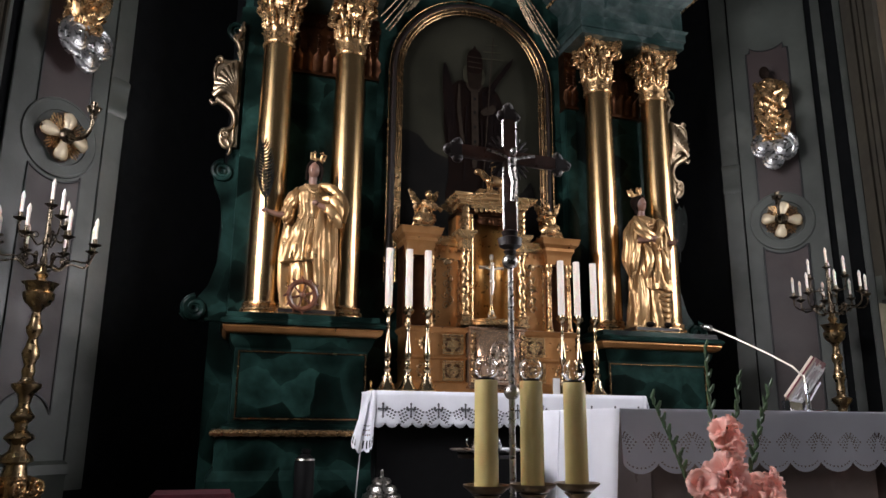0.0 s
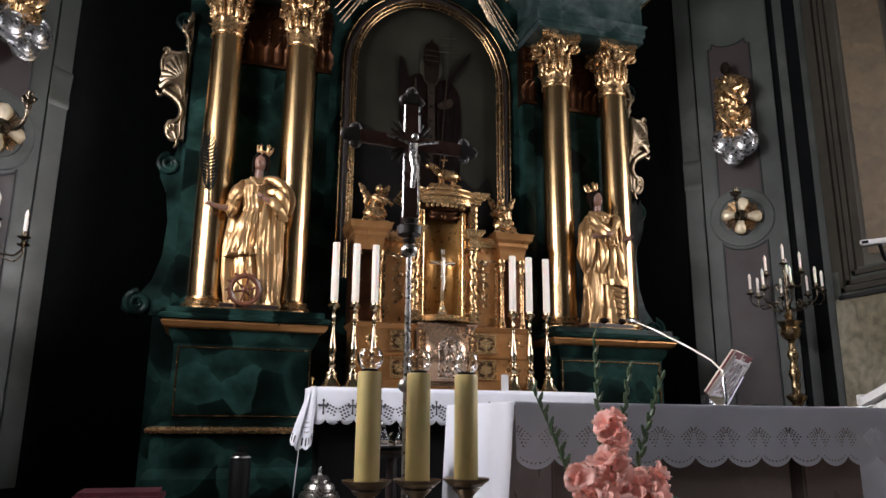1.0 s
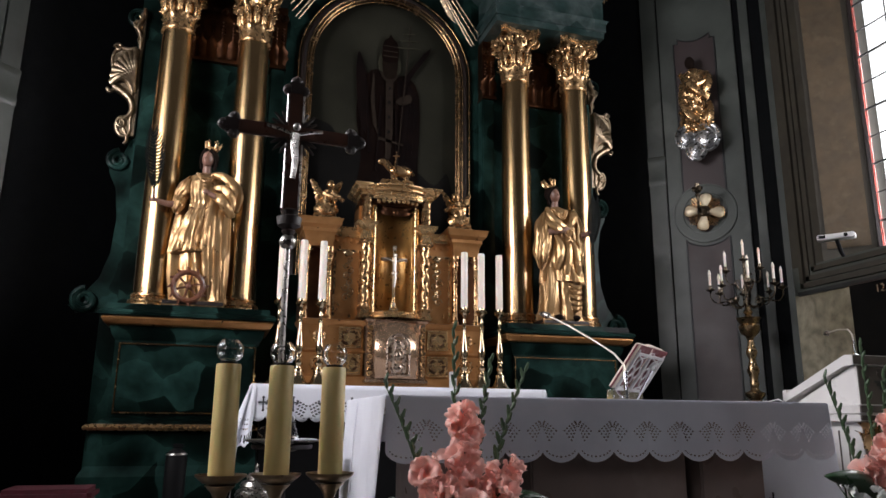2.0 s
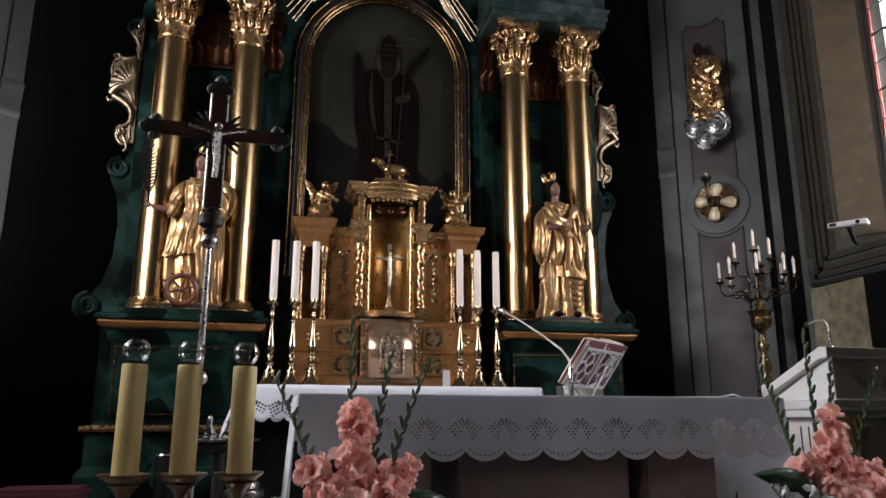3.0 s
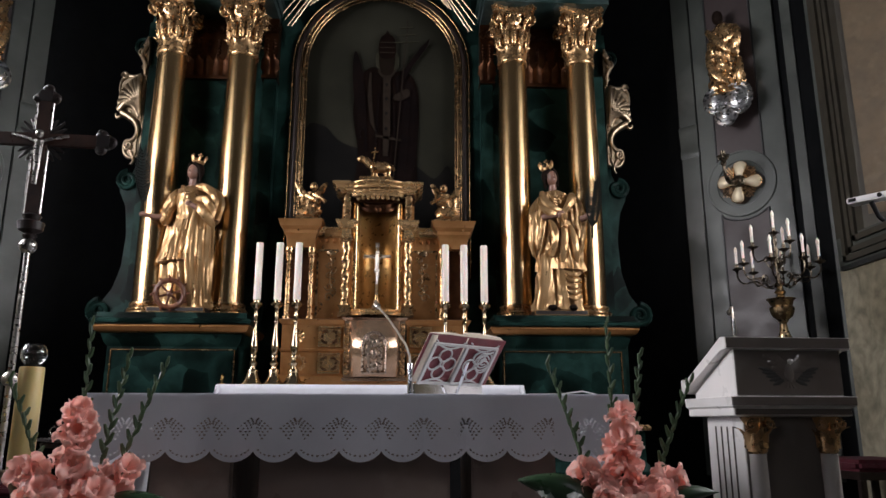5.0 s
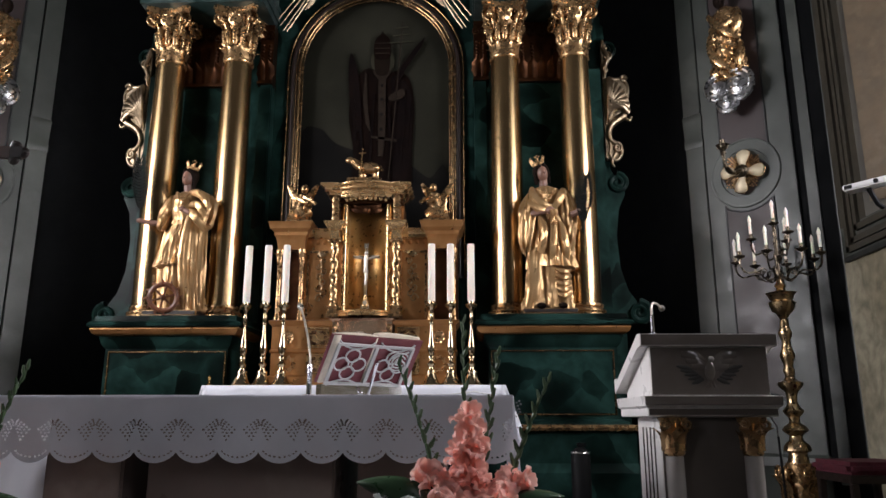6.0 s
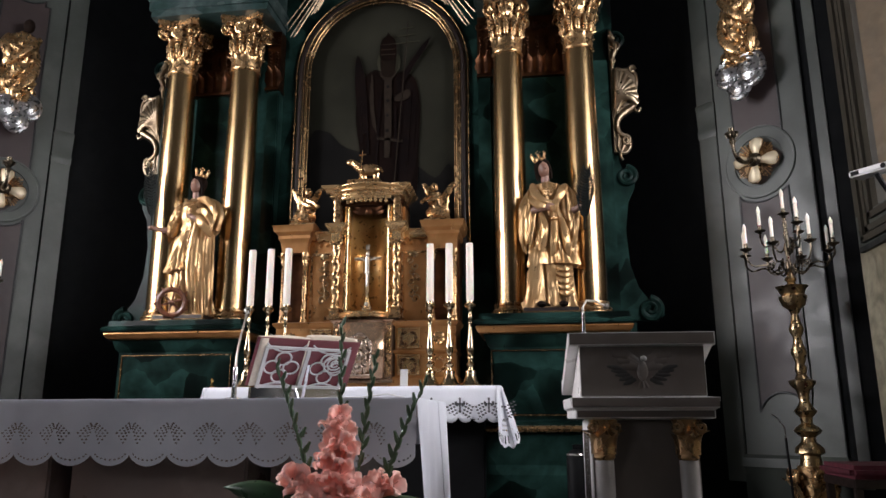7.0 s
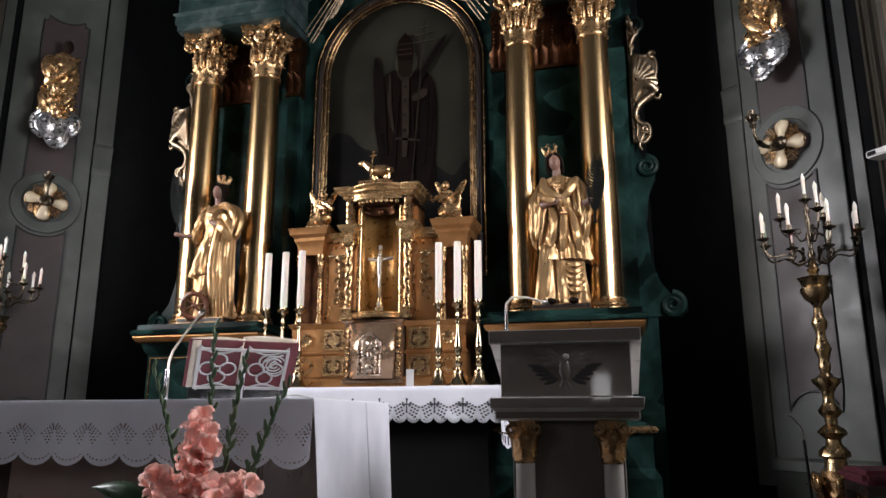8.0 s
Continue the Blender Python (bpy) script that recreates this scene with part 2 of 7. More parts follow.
PAINT_FACE = shader("painted_brown", (0.0088, 0.0056, 0.00384), (0.0056, 0.00368, 0.00256), 0.6, 0, 14, Specular_IOR_Level=0.04)
PAINT_FOLD = shader("painted_fold", (0.003366, 0.002295, 0.002295), (0.00612, 0.003519, 0.00306), 0.6, 0, 6, Specular_IOR_Level=0.03)
PAINT_STRIP = shader("painted_stole", (0.02025, 0.01462, 0.01069), (0.01238, 0.009, 0.00675), 0.6, 0, 10, Specular_IOR_Level=0.04)
PAINT_HALO = shader("painted_glow", (0.0374, 0.03485, 0.0238), (0.0289, 0.0272, 0.0187), 0.6, 0, 4, Specular_IOR_Level=0.04)
PAINT_DARK = shader("painted_shadow", (0.0039, 0.0039, 0.0039), (0.0078, 0.00715, 0.0065), 0.6, 0, 3, Specular_IOR_Level=0.03)
RED_GLOW = shader("red_glass", (0.5, 0.01, 0.01), None, 0.1, 0)
LEAD = shader("window_lead", (0.03, 0.03, 0.03), None, 0.6)
RED_PANE = shader("red_pane", (0.75, 0.22, 0.18), None, 0.1, 0, Transmission_Weight=0.6)


# ---- mesh helpers ----
def part(name, bm, mat, parent=None, label="", sharp=38, kind=""):
    me = bpy.data.meshes.new(name)
    bmesh.ops.recalc_face_normals(bm, faces=bm.faces)
    bm.to_mesh(me)
    bm.free()
    for m in (mat if isinstance(mat, (list, tuple)) else [mat]):
        me.materials.append(m)
    me.shade_smooth()
    me.set_sharp_from_angle(angle=radians(sharp))
    ob = new(name, me)
    ob.parent = parent
    return tagged(ob, label, kind=kind)


def again(ob, m, parent):
    """The same part once more, on the same mesh."""
    o = new(ob.name.split(".")[0], ob.data)
    o.parent = parent
    o.matrix_basis = m
    return o


def thing(name, label, category, m, group="", kind=""):
    ob = new(name)
    ob.matrix_basis = m
    return tagged(ob, label, category, group, kind)


def put(name, bm, mat, label, category, m, group="", kind=""):
    """A thing that is one mesh."""
    ob = part(name, bm, mat)
    ob.matrix_basis = m
    return tagged(ob, label, category, group, kind)


BM = bmesh.new


def box(bm, x0, x1, y0, y1, z0, z1, bev=0.0, mi=0):
    v = [bm.verts.new((x, y, z)) for z in (z0, z1) for x, y in ((x0, y0), (x1, y0), (x1, y1), (x0, y1))]
    fs = [bm.faces.new([v[i] for i in q]) for q in ((3, 2, 1, 0), (4, 5, 6, 7), (0, 1, 5, 4), (1, 2, 6, 5), (2, 3, 7, 6), (3, 0, 4, 7))]
    for f in fs:
        f.material_index = mi
    if bev:
        es = list({e for f in fs for e in f.edges})
        bmesh.ops.bevel(bm, geom=es, offset=bev, segments=2, affect='EDGES', clamp_overlap=True)
    return bm


def lathe(bm, prof, n=20, c=(0, 0, 0), mi=0, rf=None, cap=True):
    rings = []
    for r, z in prof:
        rings.append([bm.verts.new((c[0] + r * (rf(a, z) if rf else 1) * math.cos(a), c[1] + r * (rf(a, z) if rf else 1) * math.sin(a), c[2] + z))
                      for a in (2 * math.pi * i / n for i in range(n))])
    for a, b in zip(rings, rings[1:]):
        for i in range(n):
            bm.faces.new((a[i], a[(i + 1) % n], b[(i + 1) % n], b[i])).material_index = mi
    if cap:
        for ring in (rings[0], rings[-1]):
            bm.faces.new(ring).material_index = mi
    return bm


def grid(bm, nu, nv, f, mi=0, close=False):
    v = [[bm.verts.new(f(i / (nu if close else nu - 1), j / (nv - 1))) for i in range(nu)] for j in range(nv)]
    for j in range(nv - 1):
        for i in range(nu if close else nu - 1):
            k = (i + 1) % nu
            bm.faces.new((v[j][i], v[j][k], v[j + 1][k], v[j + 1][i])).material_index = mi
    return v


def ball(bm, c, r, n=14, m=9, mi=0, fn=None):
    r = r if isinstance(r, (tuple, list)) else (r, r, r)

    def f(u, v):
        a, b = 2 * math.pi * u, math.pi * (0.02 + 0.96 * v)
        k = fn(a, b) if fn else 1
        return (c[0] + r[0] * k * math.sin(b) * math.cos(a), c[1] + r[1] * k * math.sin(b) * math.sin(a), c[2] - r[2] * k * math.cos(b))
    g = grid(bm, n, m, f, mi, True)
    for ring in (g[0], g[-1]):
        bm.faces.new(ring).material_index = mi
    return bm


def tube(bm, pts, rad, n=8, mi=0, flat=1.0):
    """A pipe through the points; rad is a number or a function of 0..1; flat squashes it along its second axis."""
    pts = [Vector(p) for p in pts]
    side = None
    rings = []
    for i, p in enumerate(pts):
        d = (pts[min(i + 1, len(pts) - 1)] - pts[max(i - 1, 0)]).normalized()
        if side is None:
            side = d.orthogonal().normalized() if abs(d.y) > 0.9 else Vector((0, 1, 0)).cross(d).normalized()
        side = (side - d * side.dot(d)).normalized()
        up = d.cross(side)
        r = rad(i / (len(pts) - 1)) if callable(rad) else rad
        rings.append([bm.verts.new(p + side * r * math.cos(a) + up * r * flat * math.sin(a)) for a in (2 * math.pi * k / n for k in range(n))])
    for a, b in zip(rings, rings[1:]):
        for i in range(n):
            bm.faces.new((a[i], a[(i + 1) % n], b[(i + 1) % n], b[i])).material_index = mi
    for ring in (rings[0], rings[-1]):
        bm.faces.new(ring).material_index = mi
    return bm


def prism(bm, poly, y0, y1, mi=0):
    """A polygon in x and z, from y0 to y1."""
    a = [bm.verts.new((x, y0, z)) for x, z in poly]
    b = [bm.verts.new((x, y1, z)) for x, z in poly]
    for f in (a, b[::-1]):
        bm.faces.new(f).material_index = mi
    for i in range(len(poly)):
        k = (i + 1) % len(poly)
        bm.faces.new((a[k], a[i], b[i], b[k])).material_index = mi
    return bm


def slab(bm, poly, z0, z1, mi=0):
    """A polygon in x and y, from z0 to z1."""
    a = [bm.verts.new((x, y, z0)) for x, y in poly]
    b = [bm.verts.new((x, y, z1)) for x, y in poly]
    for f in (a, b[::-1]):
        bm.faces.new(f).material_index = mi
    for i in range(len(poly)):
        k = (i + 1) % len(poly)
        bm.faces.new((a[k], a[i], b[i], b[k])).material_index = mi
    return bm


def mould(bm, x0, x1, y0, y1, prof, mi=0):
    """A moulded block: a profile of (outset, height) run round the left, front and right."""
    rings = []
    for o, z in prof:
        rings.append([bm.verts.new(p) for p in ((x0 - o, y0 - o, z), (x1 + o, y0 - o, z), (x1 + o, y1, z), (x0 - o, y1, z))])
    for a, b in zip(rings, rings[1:]):
        for i in range(4):
            k = (i + 1) % 4
            bm.faces.new((a[i], a[k], b[k], b[i])).material_index = mi
    for ring in (rings[0], rings[-1]):
        bm.faces.new(ring).material_index = mi
    return bm


def spiral(c, r0, r1, turns, start, n=26, plane="xz", sgn=1, off=0.0):
    """Points of a scroll about c, from radius r0 to r1."""
    out = []
    for i in range(n):
        u = i / (n - 1)
        a, r = radians(start) + sgn * 2 * math.pi * turns * u, r0 + (r1 - r0) * u
        p, q = r * math.cos(a), r * math.sin(a)
        out.append((c[0] + p, c[1] + off * u, c[2] + q) if plane == "xz" else (c[0] + p, c[1] + q, c[2] + off * u))
    return out


def leaf(bm, m, h, w, curl, mi=0, nu=5, nv=7, ribs=0.12):
    """An acanthus leaf that stands on its base and curls forward at the tip."""
    def f(u, v):
        s = (u - 0.5) * 2
        wid = w * 0.5 * (0.75 + 0.55 * math.sin(math.pi * min(1, v * 1.05)) - 0.75 * max(0, v - 0.6) / 0.4 * 0.9)
        wid *= 1 + 0.16 * math.cos(v * 19)
        bend = curl * max(0, v - 0.45) ** 2 * 3.3
        y = -bend - ribs * w * (1 - abs(s)) - 0.1 * w * (1 - s * s)
        z = h * (v - 0.35 * max(0, v - 0.7) ** 2 * 3)
        return m @ Vector((s * wid, y, z))
    return grid(bm, nu, nv, f, mi)


def smooth_path(pts, n=6):
    """Points of a soft curve through the given ones."""
    pts, out = [Vector(p) for p in pts], []
    for i in range(len(pts) - 1):
        p0, p1, p2, p3 = pts[max(0, i - 1)], pts[i], pts[i + 1], pts[min(len(pts) - 1, i + 2)]
        for j in range(n):
            t = j / n
            out.append(0.5 * ((2 * p1) + (p2 - p0) * t + (2 * p0 - 5 * p1 + 4 * p2 - p3) * t * t + (3 * p1 - p0 - 3 * p2 + p3) * t ** 3))
    return out + [pts[-1]]


def arc(cx, cz, r, a0, a1, n=14):
    return [(cx + r * math.cos(radians(a0 + (a1 - a0) * i / (n - 1))), cz + r * math.sin(radians(a0 + (a1 - a0) * i / (n - 1)))) for i in range(n)]


# ---- the building ----
def wall(name, bm, mat, label, m=None):
    return put(name, bm, mat, label, "wall", m or Matrix(), kind="structure")


floor_bm = slab(BM(), [(-5, -5.3), (5, -5.3), (5, 2), (-5, 2)], -0.5, 0.0)
put("floor", floor_bm, FLOOR_M, "dark stone chancel floor", "floor", Matrix(), kind="structure")
put("floor_nave", slab(BM(), [(-5, -14.2), (5, -14.2), (5, -5.303), (-5, -5.303)], -0.75, -0.5), FLOOR_M, "dark stone nave floor a step lower", "floor", Matrix(), kind="structure")
put("ceiling", slab(BM(), [(-5, -14.2), (5, -14.2), (5, 2), (-5, 2)], 8.0, 8.2), CEIL, "plain plastered ceiling high above", "ceiling", Matrix(), kind="structure")
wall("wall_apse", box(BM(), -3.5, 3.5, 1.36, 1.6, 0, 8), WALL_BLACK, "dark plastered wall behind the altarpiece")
bm = box(BM(), -4.9, 4.9, -14.2, -14.0, -0.5, 1.205)
box(bm, -4.9, 2.62, -14.2, -14.0, 1.205, 1.655), box(bm, 2.92, 4.9, -14.2, -14.0, 1.205, 1.655), box(bm, -4.9, 4.9, -14.2, -14.0, 1.655, 8)
# out of view; its dark plaster keeps bounced light off the front faces
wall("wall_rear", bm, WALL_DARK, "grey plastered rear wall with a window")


def diagonal_wall(sg):
    """A canted apse wall with its painted pilaster, panels and strips; sg 1 or -1."""
    side = "east" if sg > 0 else "west"
    m = pose(3.91, 0.17, 0, 0, 0, -45) if sg > 0 else pose(-4.01, -0.033, 0, 0, 0, 45)
    X = lambda a, b: (min(sg * a, sg * b), max(sg * a, sg * b))
    # bare wall beside the altarpiece and between the strips carries painted-in shade
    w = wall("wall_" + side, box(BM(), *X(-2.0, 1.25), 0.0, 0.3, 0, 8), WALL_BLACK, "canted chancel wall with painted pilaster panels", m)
    part("pilaster", box(BM(), *X(-0.40, 0.50), -0.035, 0.002, 0.3, 7.6, 0.006), WALL, w, "grey painted pilaster")
    part("pilaster", box(BM(), *X(-0.62, -0.42), -0.02, 0.002, 0.3, 7.6, 0.006), WALL, w, "grey painted pilaster")
    bm = mould(BM(), *X(-0.62, -0.42), -0.022, 0.002, [(0.0, 3.72), (0.006, 3.74), (0.006, 3.8), (0.0, 3.82), (0.006, 4.02), (0.01, 4.08), (0.0, 4.1)])
    part("pilaster_capital", bm, WALL, w)
    part("strip", box(BM(), *X(0.575, 0.676), -0.02, 0.002, 0.3, 7.6, 0.004), WALL, w, "pale painted strip")
    part("corner_moulding", box(BM(), *X(0.82, 0.895), -0.05, 0.002, 0.3, 7.6, 0.012), WALL, w)
    cx, RZ = sg * 0.012, 3.30
    a, b = X(-0.22, 0.27)
    up = arc(cx, RZ, 0.35, 134, 46, 13)
    poly = [(b, up[-1][1])] + [(b, 5.56), (b - 0.05, 5.56)] + arc((a + b) / 2, 5.86, 0.30, -50, -130, 9) + [(a + 0.05, 5.56), (a, 5.56), (a, up[0][1])] + up[1:-1]
    lo = arc(cx, RZ, 0.40, -50, -130, 13)
    bt = arc(cx, 0.86, 0.24, 180, 0, 13)
    poly2 = [(a, lo[-1][1])] + [(a, 1.1)] + [p for p in bt if p[1] > 0.9 and a < p[0] < b] + [(b, 1.1), (b, lo[0][1])] + lo[1:-1]
    for pl in (poly, poly2):
        p = part("panel", prism(BM(), pl, -0.041, -0.03), PURPLE, w, "mauve painted panel")
        part("panel_moulding", tube(BM(), [(x, -0.042, z) for x, z in pl + pl[:1]], 0.011, 6), WALL_DARK, p)
    ring = arc(cx, RZ, 0.36, 0, 360, 40)[:-1]
    band = BM()
    mould_ring = [[band.verts.new((cx + (x - cx) * k, y, RZ + (z - RZ) * k)) for x, z in ring] for k, y in ((1.0, -0.032), (0.985, -0.047), (0.70, -0.047), (0.68, -0.032))]
    for g0, g1 in zip(mould_ring, mould_ring[1:]):
        for i in range(len(ring)):
            j = (i + 1) % len(ring)
            band.faces.new((g0[i], g0[j], g1[j], g1[i]))
    part("ring_band", band, WALL, w, "pale grey painted ring")
    part("ring_moulding", tube(BM(), [(x, -0.038, z) for x, z in arc(cx, RZ, 0.35, 0, 360, 40)], 0.016, 6), WALL, w)
    part("base_moulding", mould(BM(), *X(-0.40, 0.50), -0.036, 0.002, [(0.0, 0.55), (0.03, 0.52), (0.035, 0.44), (0.02, 0.42), (0.02, 0.0)]), WALL, w)
    return m, cx


def side_wall(sg):
    """A long wall with a splayed window."""
    side = "south" if sg > 0 else "north"
    P = lambda pts: [(sg * x, y) for x, y in pts]
    bm = slab(BM(), P([(4.38, -0.62), (4.38, -1.05), (4.72, -1.42), (4.95, -1.42), (4.95, -0.62)]), 2.5, 6.2)
    slab(bm, P([(4.38, -5.0), (4.38, -5.7), (4.95, -5.7), (4.95, -4.73), (4.72, -4.73)]), 2.5, 6.2)
    slab(bm, P([(4.38, -0.62), (4.38, -5.7), (4.95, -5.7), (4.95, -0.62)]), 6.2, 8.0)
    # unseen nave wall: dark to limit bounce, its opening added for the fill lamp
    nb = BM()
    for y0, y1, z0, z1 in ((-5.7, -8.0, -0.5, 8.0), (-9.6, -14.0, -0.5, 8.0), (-8.0, -9.6, -0.5, 2.3), (-8.0, -9.6, 4.9, 8.0)):
        slab(nb, P([(4.38, y0), (4.38, y1), (4.95, y1), (4.95, y0)]), z0, z1)
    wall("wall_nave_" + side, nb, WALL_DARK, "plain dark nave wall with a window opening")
    w = wall("wall_" + side, bm, WALL_BROWN, "brown plastered side wall with a splayed window")
    part("dado", slab(BM(), P([(4.38, -0.62), (4.38, -5.7), (4.95, -5.7), (4.95, -0.62)]), -0.5, 2.2), DADO, w, "yellow marbled dado")
    part("window_sill", slab(BM(), P([(4.38, -0.62), (4.38, -5.7), (4.95, -5.7), (4.95, -0.62)]), 2.2, 2.5), WALL, w)
    bm = BM()
    for o, dx in ((0.0, 0.035), (0.07, 0.02), (0.16, 0.03)):
        y0, z0, wd = -0.74 - o, 2.26 + o, 0.05
        slab(bm, P([(4.38 - dx, y0), (4.38 - dx, y0 - wd), (4.381, y0 - wd), (4.381, y0)]), z0, 6.6)
        slab(bm, P([(4.38 - dx, y0), (4.38 - dx, -5.6), (4.381, -5.6), (4.381, y0)]), z0 - 0.002, z0 + wd)
    part("window_moulding", bm, WALL_BROWN, w, "stepped olive plaster moulding")
    part("reveal_panel", slab(BM(), P([(4.41, -1.09), (4.68, -1.385), (4.675, -1.39), (4.405, -1.095)]), 2.62, 6.2), OCHRE, w, "ochre stencilled reveal")
    part("rail", slab(BM(), P([(4.345, -0.7), (4.345, -4.0), (4.381, -4.0), (4.381, -0.7)]), 2.185, 2.225), WALL_DARK, w)
    win = thing("window_1" if sg > 0 else "window_2", "tall leaded window bright with daylight", "window", pose(0, 0, 0), kind="structure")
    xx = sg * 4.74
    part("window_frame", tube(BM(), [(xx, -1.44, 2.5), (xx, -1.44, 6.1)], 0.03, 6), WOOD, win, "dark frame edge")
    part("border", box(BM(), xx - 0.006, xx + 0.006, -1.488, -1.468, 2.5, 6.2), RED_PANE, win, "red glass border")
    for i in range(12):
        z = 2.55 + 0.3 * i
        part("glazing_bar", box(BM(), xx - 0.012, xx + 0.012, -4.73, -1.42, z, z + (0.018 if i % 2 else 0.007)), LEAD, win)
    for y in (-1.85, -2.2, -2.55, -2.9, -3.25, -3.6, -3.95, -4.3, -4.65):
        part("glazing_bar", box(BM(), xx - 0.01, xx + 0.01, y, y + 0.006, 2.5, 6.2), LEAD, win)


SKY_GLOW = bpy.data.materials.new("bright_hazy_sky")
SKY_GLOW.use_nodes = True
SKY_GLOW.node_tree.nodes["Principled BSDF"].inputs["Emission Color"].default_value = (0.95, 0.97, 1.0, 1)
SKY_GLOW.node_tree.nodes["Principled BSDF"].inputs["Emission Strength"].default_value = 2.4
for sg in (1, -1):
    put("backdrop", box(BM(), sg * 5.6 - 0.01, sg * 5.6 + 0.01, -7.5, 2.5, 0.5, 9.5), SKY_GLOW, "bright white sky outside the window", "sky", Matrix(), kind="structure")

DIAG = {}
for sg in (1, -1):
    DIAG[sg] = diagonal_wall(sg)
    side_wall(sg)


# ---- the altarpiece ----
RET = thing("altarpiece", "tall green-marbled altarpiece with gilded columns and mouldings", "altarpiece", pose(AX, 0, 0))

# back plate with the arched opening of the painting
ARCH_W, ARCH_Z, ARCH_TOP = 0.93, 4.72, 5.67


def arch_path(w, spring, top, z0, n=28):
    pts = [(-w, z0)]
    for i in range(n):
        a = math.pi * (1 - i / (n - 1))
        pts.append((w * math.cos(a), spring + (top - spring) * math.sin(a)))
    return pts + [(w, z0)]


hole = arch_path(ARCH_W, ARCH_Z, ARCH_TOP, 2.3)
left = [(-2.55, 0), (-2.55, 5.3), (-1.2, 5.3), (-1.2, 7.2), (0, 7.2)] + [p for p in reversed(hole) if p[0] <= 0.001] + [(-0.93, 0)]
bm = prism(BM(), left, 0.5, 0.7)
prism(bm, [(-x, z) for x, z in left], 0.5, 0.7)
box(bm, -0.93, 0.93, 0.5, 0.7, 0, 2.3)
part("back_plate", bm, GREEN, RET)
part("canvas", box(BM(), -1.0, 1.0, 0.62, 0.64, 2.3, 5.75), CANVAS, RET, "dark painted canvas")


def arch_moulding(name, w, spring, top, r, y, mat, label=""):
    pts = arch_path(w, spring, top, 2.3)
    return part(name, tube(BM(), [(x + 0.018, y, z) for x, z in pts], r, 10), mat, RET, label)


arch_moulding("frame", 0.925, 4.72, 5.66, 0.04, 0.5, WOOD, "dark wooden outer frame")
arch_moulding("frame", 0.862, 4.72, 5.605, 0.020, 0.485, GOLD_FRAME, "gilded frame moulding")
arch_moulding("frame", 0.832, 4.72, 5.572, 0.011, 0.50, GOLD_FRAME)
arch_moulding("frame", 0.893, 4.72, 5.632, 0.008, 0.462, GOLD_FRAME)
arch_moulding("frame", 0.985, 4.72, 5.725, 0.010, 0.48, GOLD_FRAME)

# plain painted shapes on the canvas
PX, PY = 0.075, 0.612


def painted(poly, k, mat, label=""):
    poly = [(PX + 0.88 * x, z if z < 4.74 else 4.74 + 0.92 * (z - 4.74)) for x, z in poly] if k else poly
    part("painted_shape", prism(BM(), poly, PY - 0.004 * k, PY + 0.009 - 0.004 * k), mat, RET, label)


def smooth_poly(pts, n=5):
    """A rounded outline through the points (closed Catmull-Rom)."""
    out, L = [], len(pts)
    for i in range(L):
        p0, p1, p2, p3 = (Vector(pts[(i + k - 1) % L]) for k in range(4))
        for j in range(n):
            t = j / n
            out.append(tuple(0.5 * ((2 * p1) + (p2 - p0) * t + (2 * p0 - 5 * p1 + 4 * p2 - p3) * t * t + (3 * p1 - p0 - 3 * p2 + p3) * t ** 3)))
    return out


painted(smooth_poly([(-0.82, 2.4), (-0.84, 3.9), (-0.62, 4.05), (-0.40, 3.85), (0.1, 3.7), (0.40, 3.6), (0.62, 3.45), (0.80, 3.55), (0.82, 2.4)]), 0, PAINT_DARK, "dark painted ground")
painted(smooth_poly([(0.0, 4.72), (0.13, 4.76), (0.155, 4.9), (0.1, 5.0), (-0.1, 5.0), (-0.15, 4.9), (-0.12, 4.76)]), 1, PAINT_HALO, "pale painted glow")
painted(smooth_poly([(-0.18, 4.78), (0.02, 4.68), (0.2, 4.74), (0.36, 4.62), (0.42, 4.3), (0.40, 3.75), (0.38, 3.3), (0.2, 3.15), (-0.2, 3.15), (-0.38, 3.3), (-0.34, 3.7), (-0.42, 4.2), (-0.36, 4.6)]), 2, PAINT_ROBE, "dark red painted robe")
painted(smooth_poly([(0.12, 4.66), (0.34, 4.55), (0.40, 4.2), (0.37, 3.6), (0.22, 3.2), (0.14, 3.6), (0.16, 4.2)]), 3, PAINT_FOLD)
painted(smooth_poly([(-0.42, 4.98), (-0.35, 4.86), (-0.28, 4.5), (-0.26, 4.1), (-0.32, 4.0), (-0.40, 4.3), (-0.44, 4.7)]), 4, PAINT_FOLD)
painted([(-0.22, 4.72), (-0.20, 4.70), (-0.18, 4.3), (-0.13, 3.98), (-0.20, 4.1), (-0.24, 4.4)], 5, PAINT_STRIP)
painted([(-0.12, 4.74), (0.12, 4.74), (0.09, 4.68), (0.05, 4.64), (0.055, 4.0), (0.03, 3.7), (-0.03, 3.7), (-0.045, 4.64), (-0.1, 4.69)], 6, PAINT_STRIP, "pale painted band")
for z in (4.55, 4.38, 4.2, 4.02):
    painted(arc(0.003, z, 0.02, 0, 330, 9), 7, PAINT_DARK)
painted(smooth_poly([(-0.06, 4.68), (0.06, 4.68), (0.10, 4.80), (0.085, 4.95), (-0.085, 4.95), (-0.10, 4.80)]), 7, PAINT_FACE, "dark plain head shape")
for z, h in ((4.96, 0.012), (5.03, 0.010), (5.10, 0.010)):
    painted([(-0.095, z), (0.095, z), (0.095, z + h), (-0.095, z + h)], 9, PAINT_STRIP)
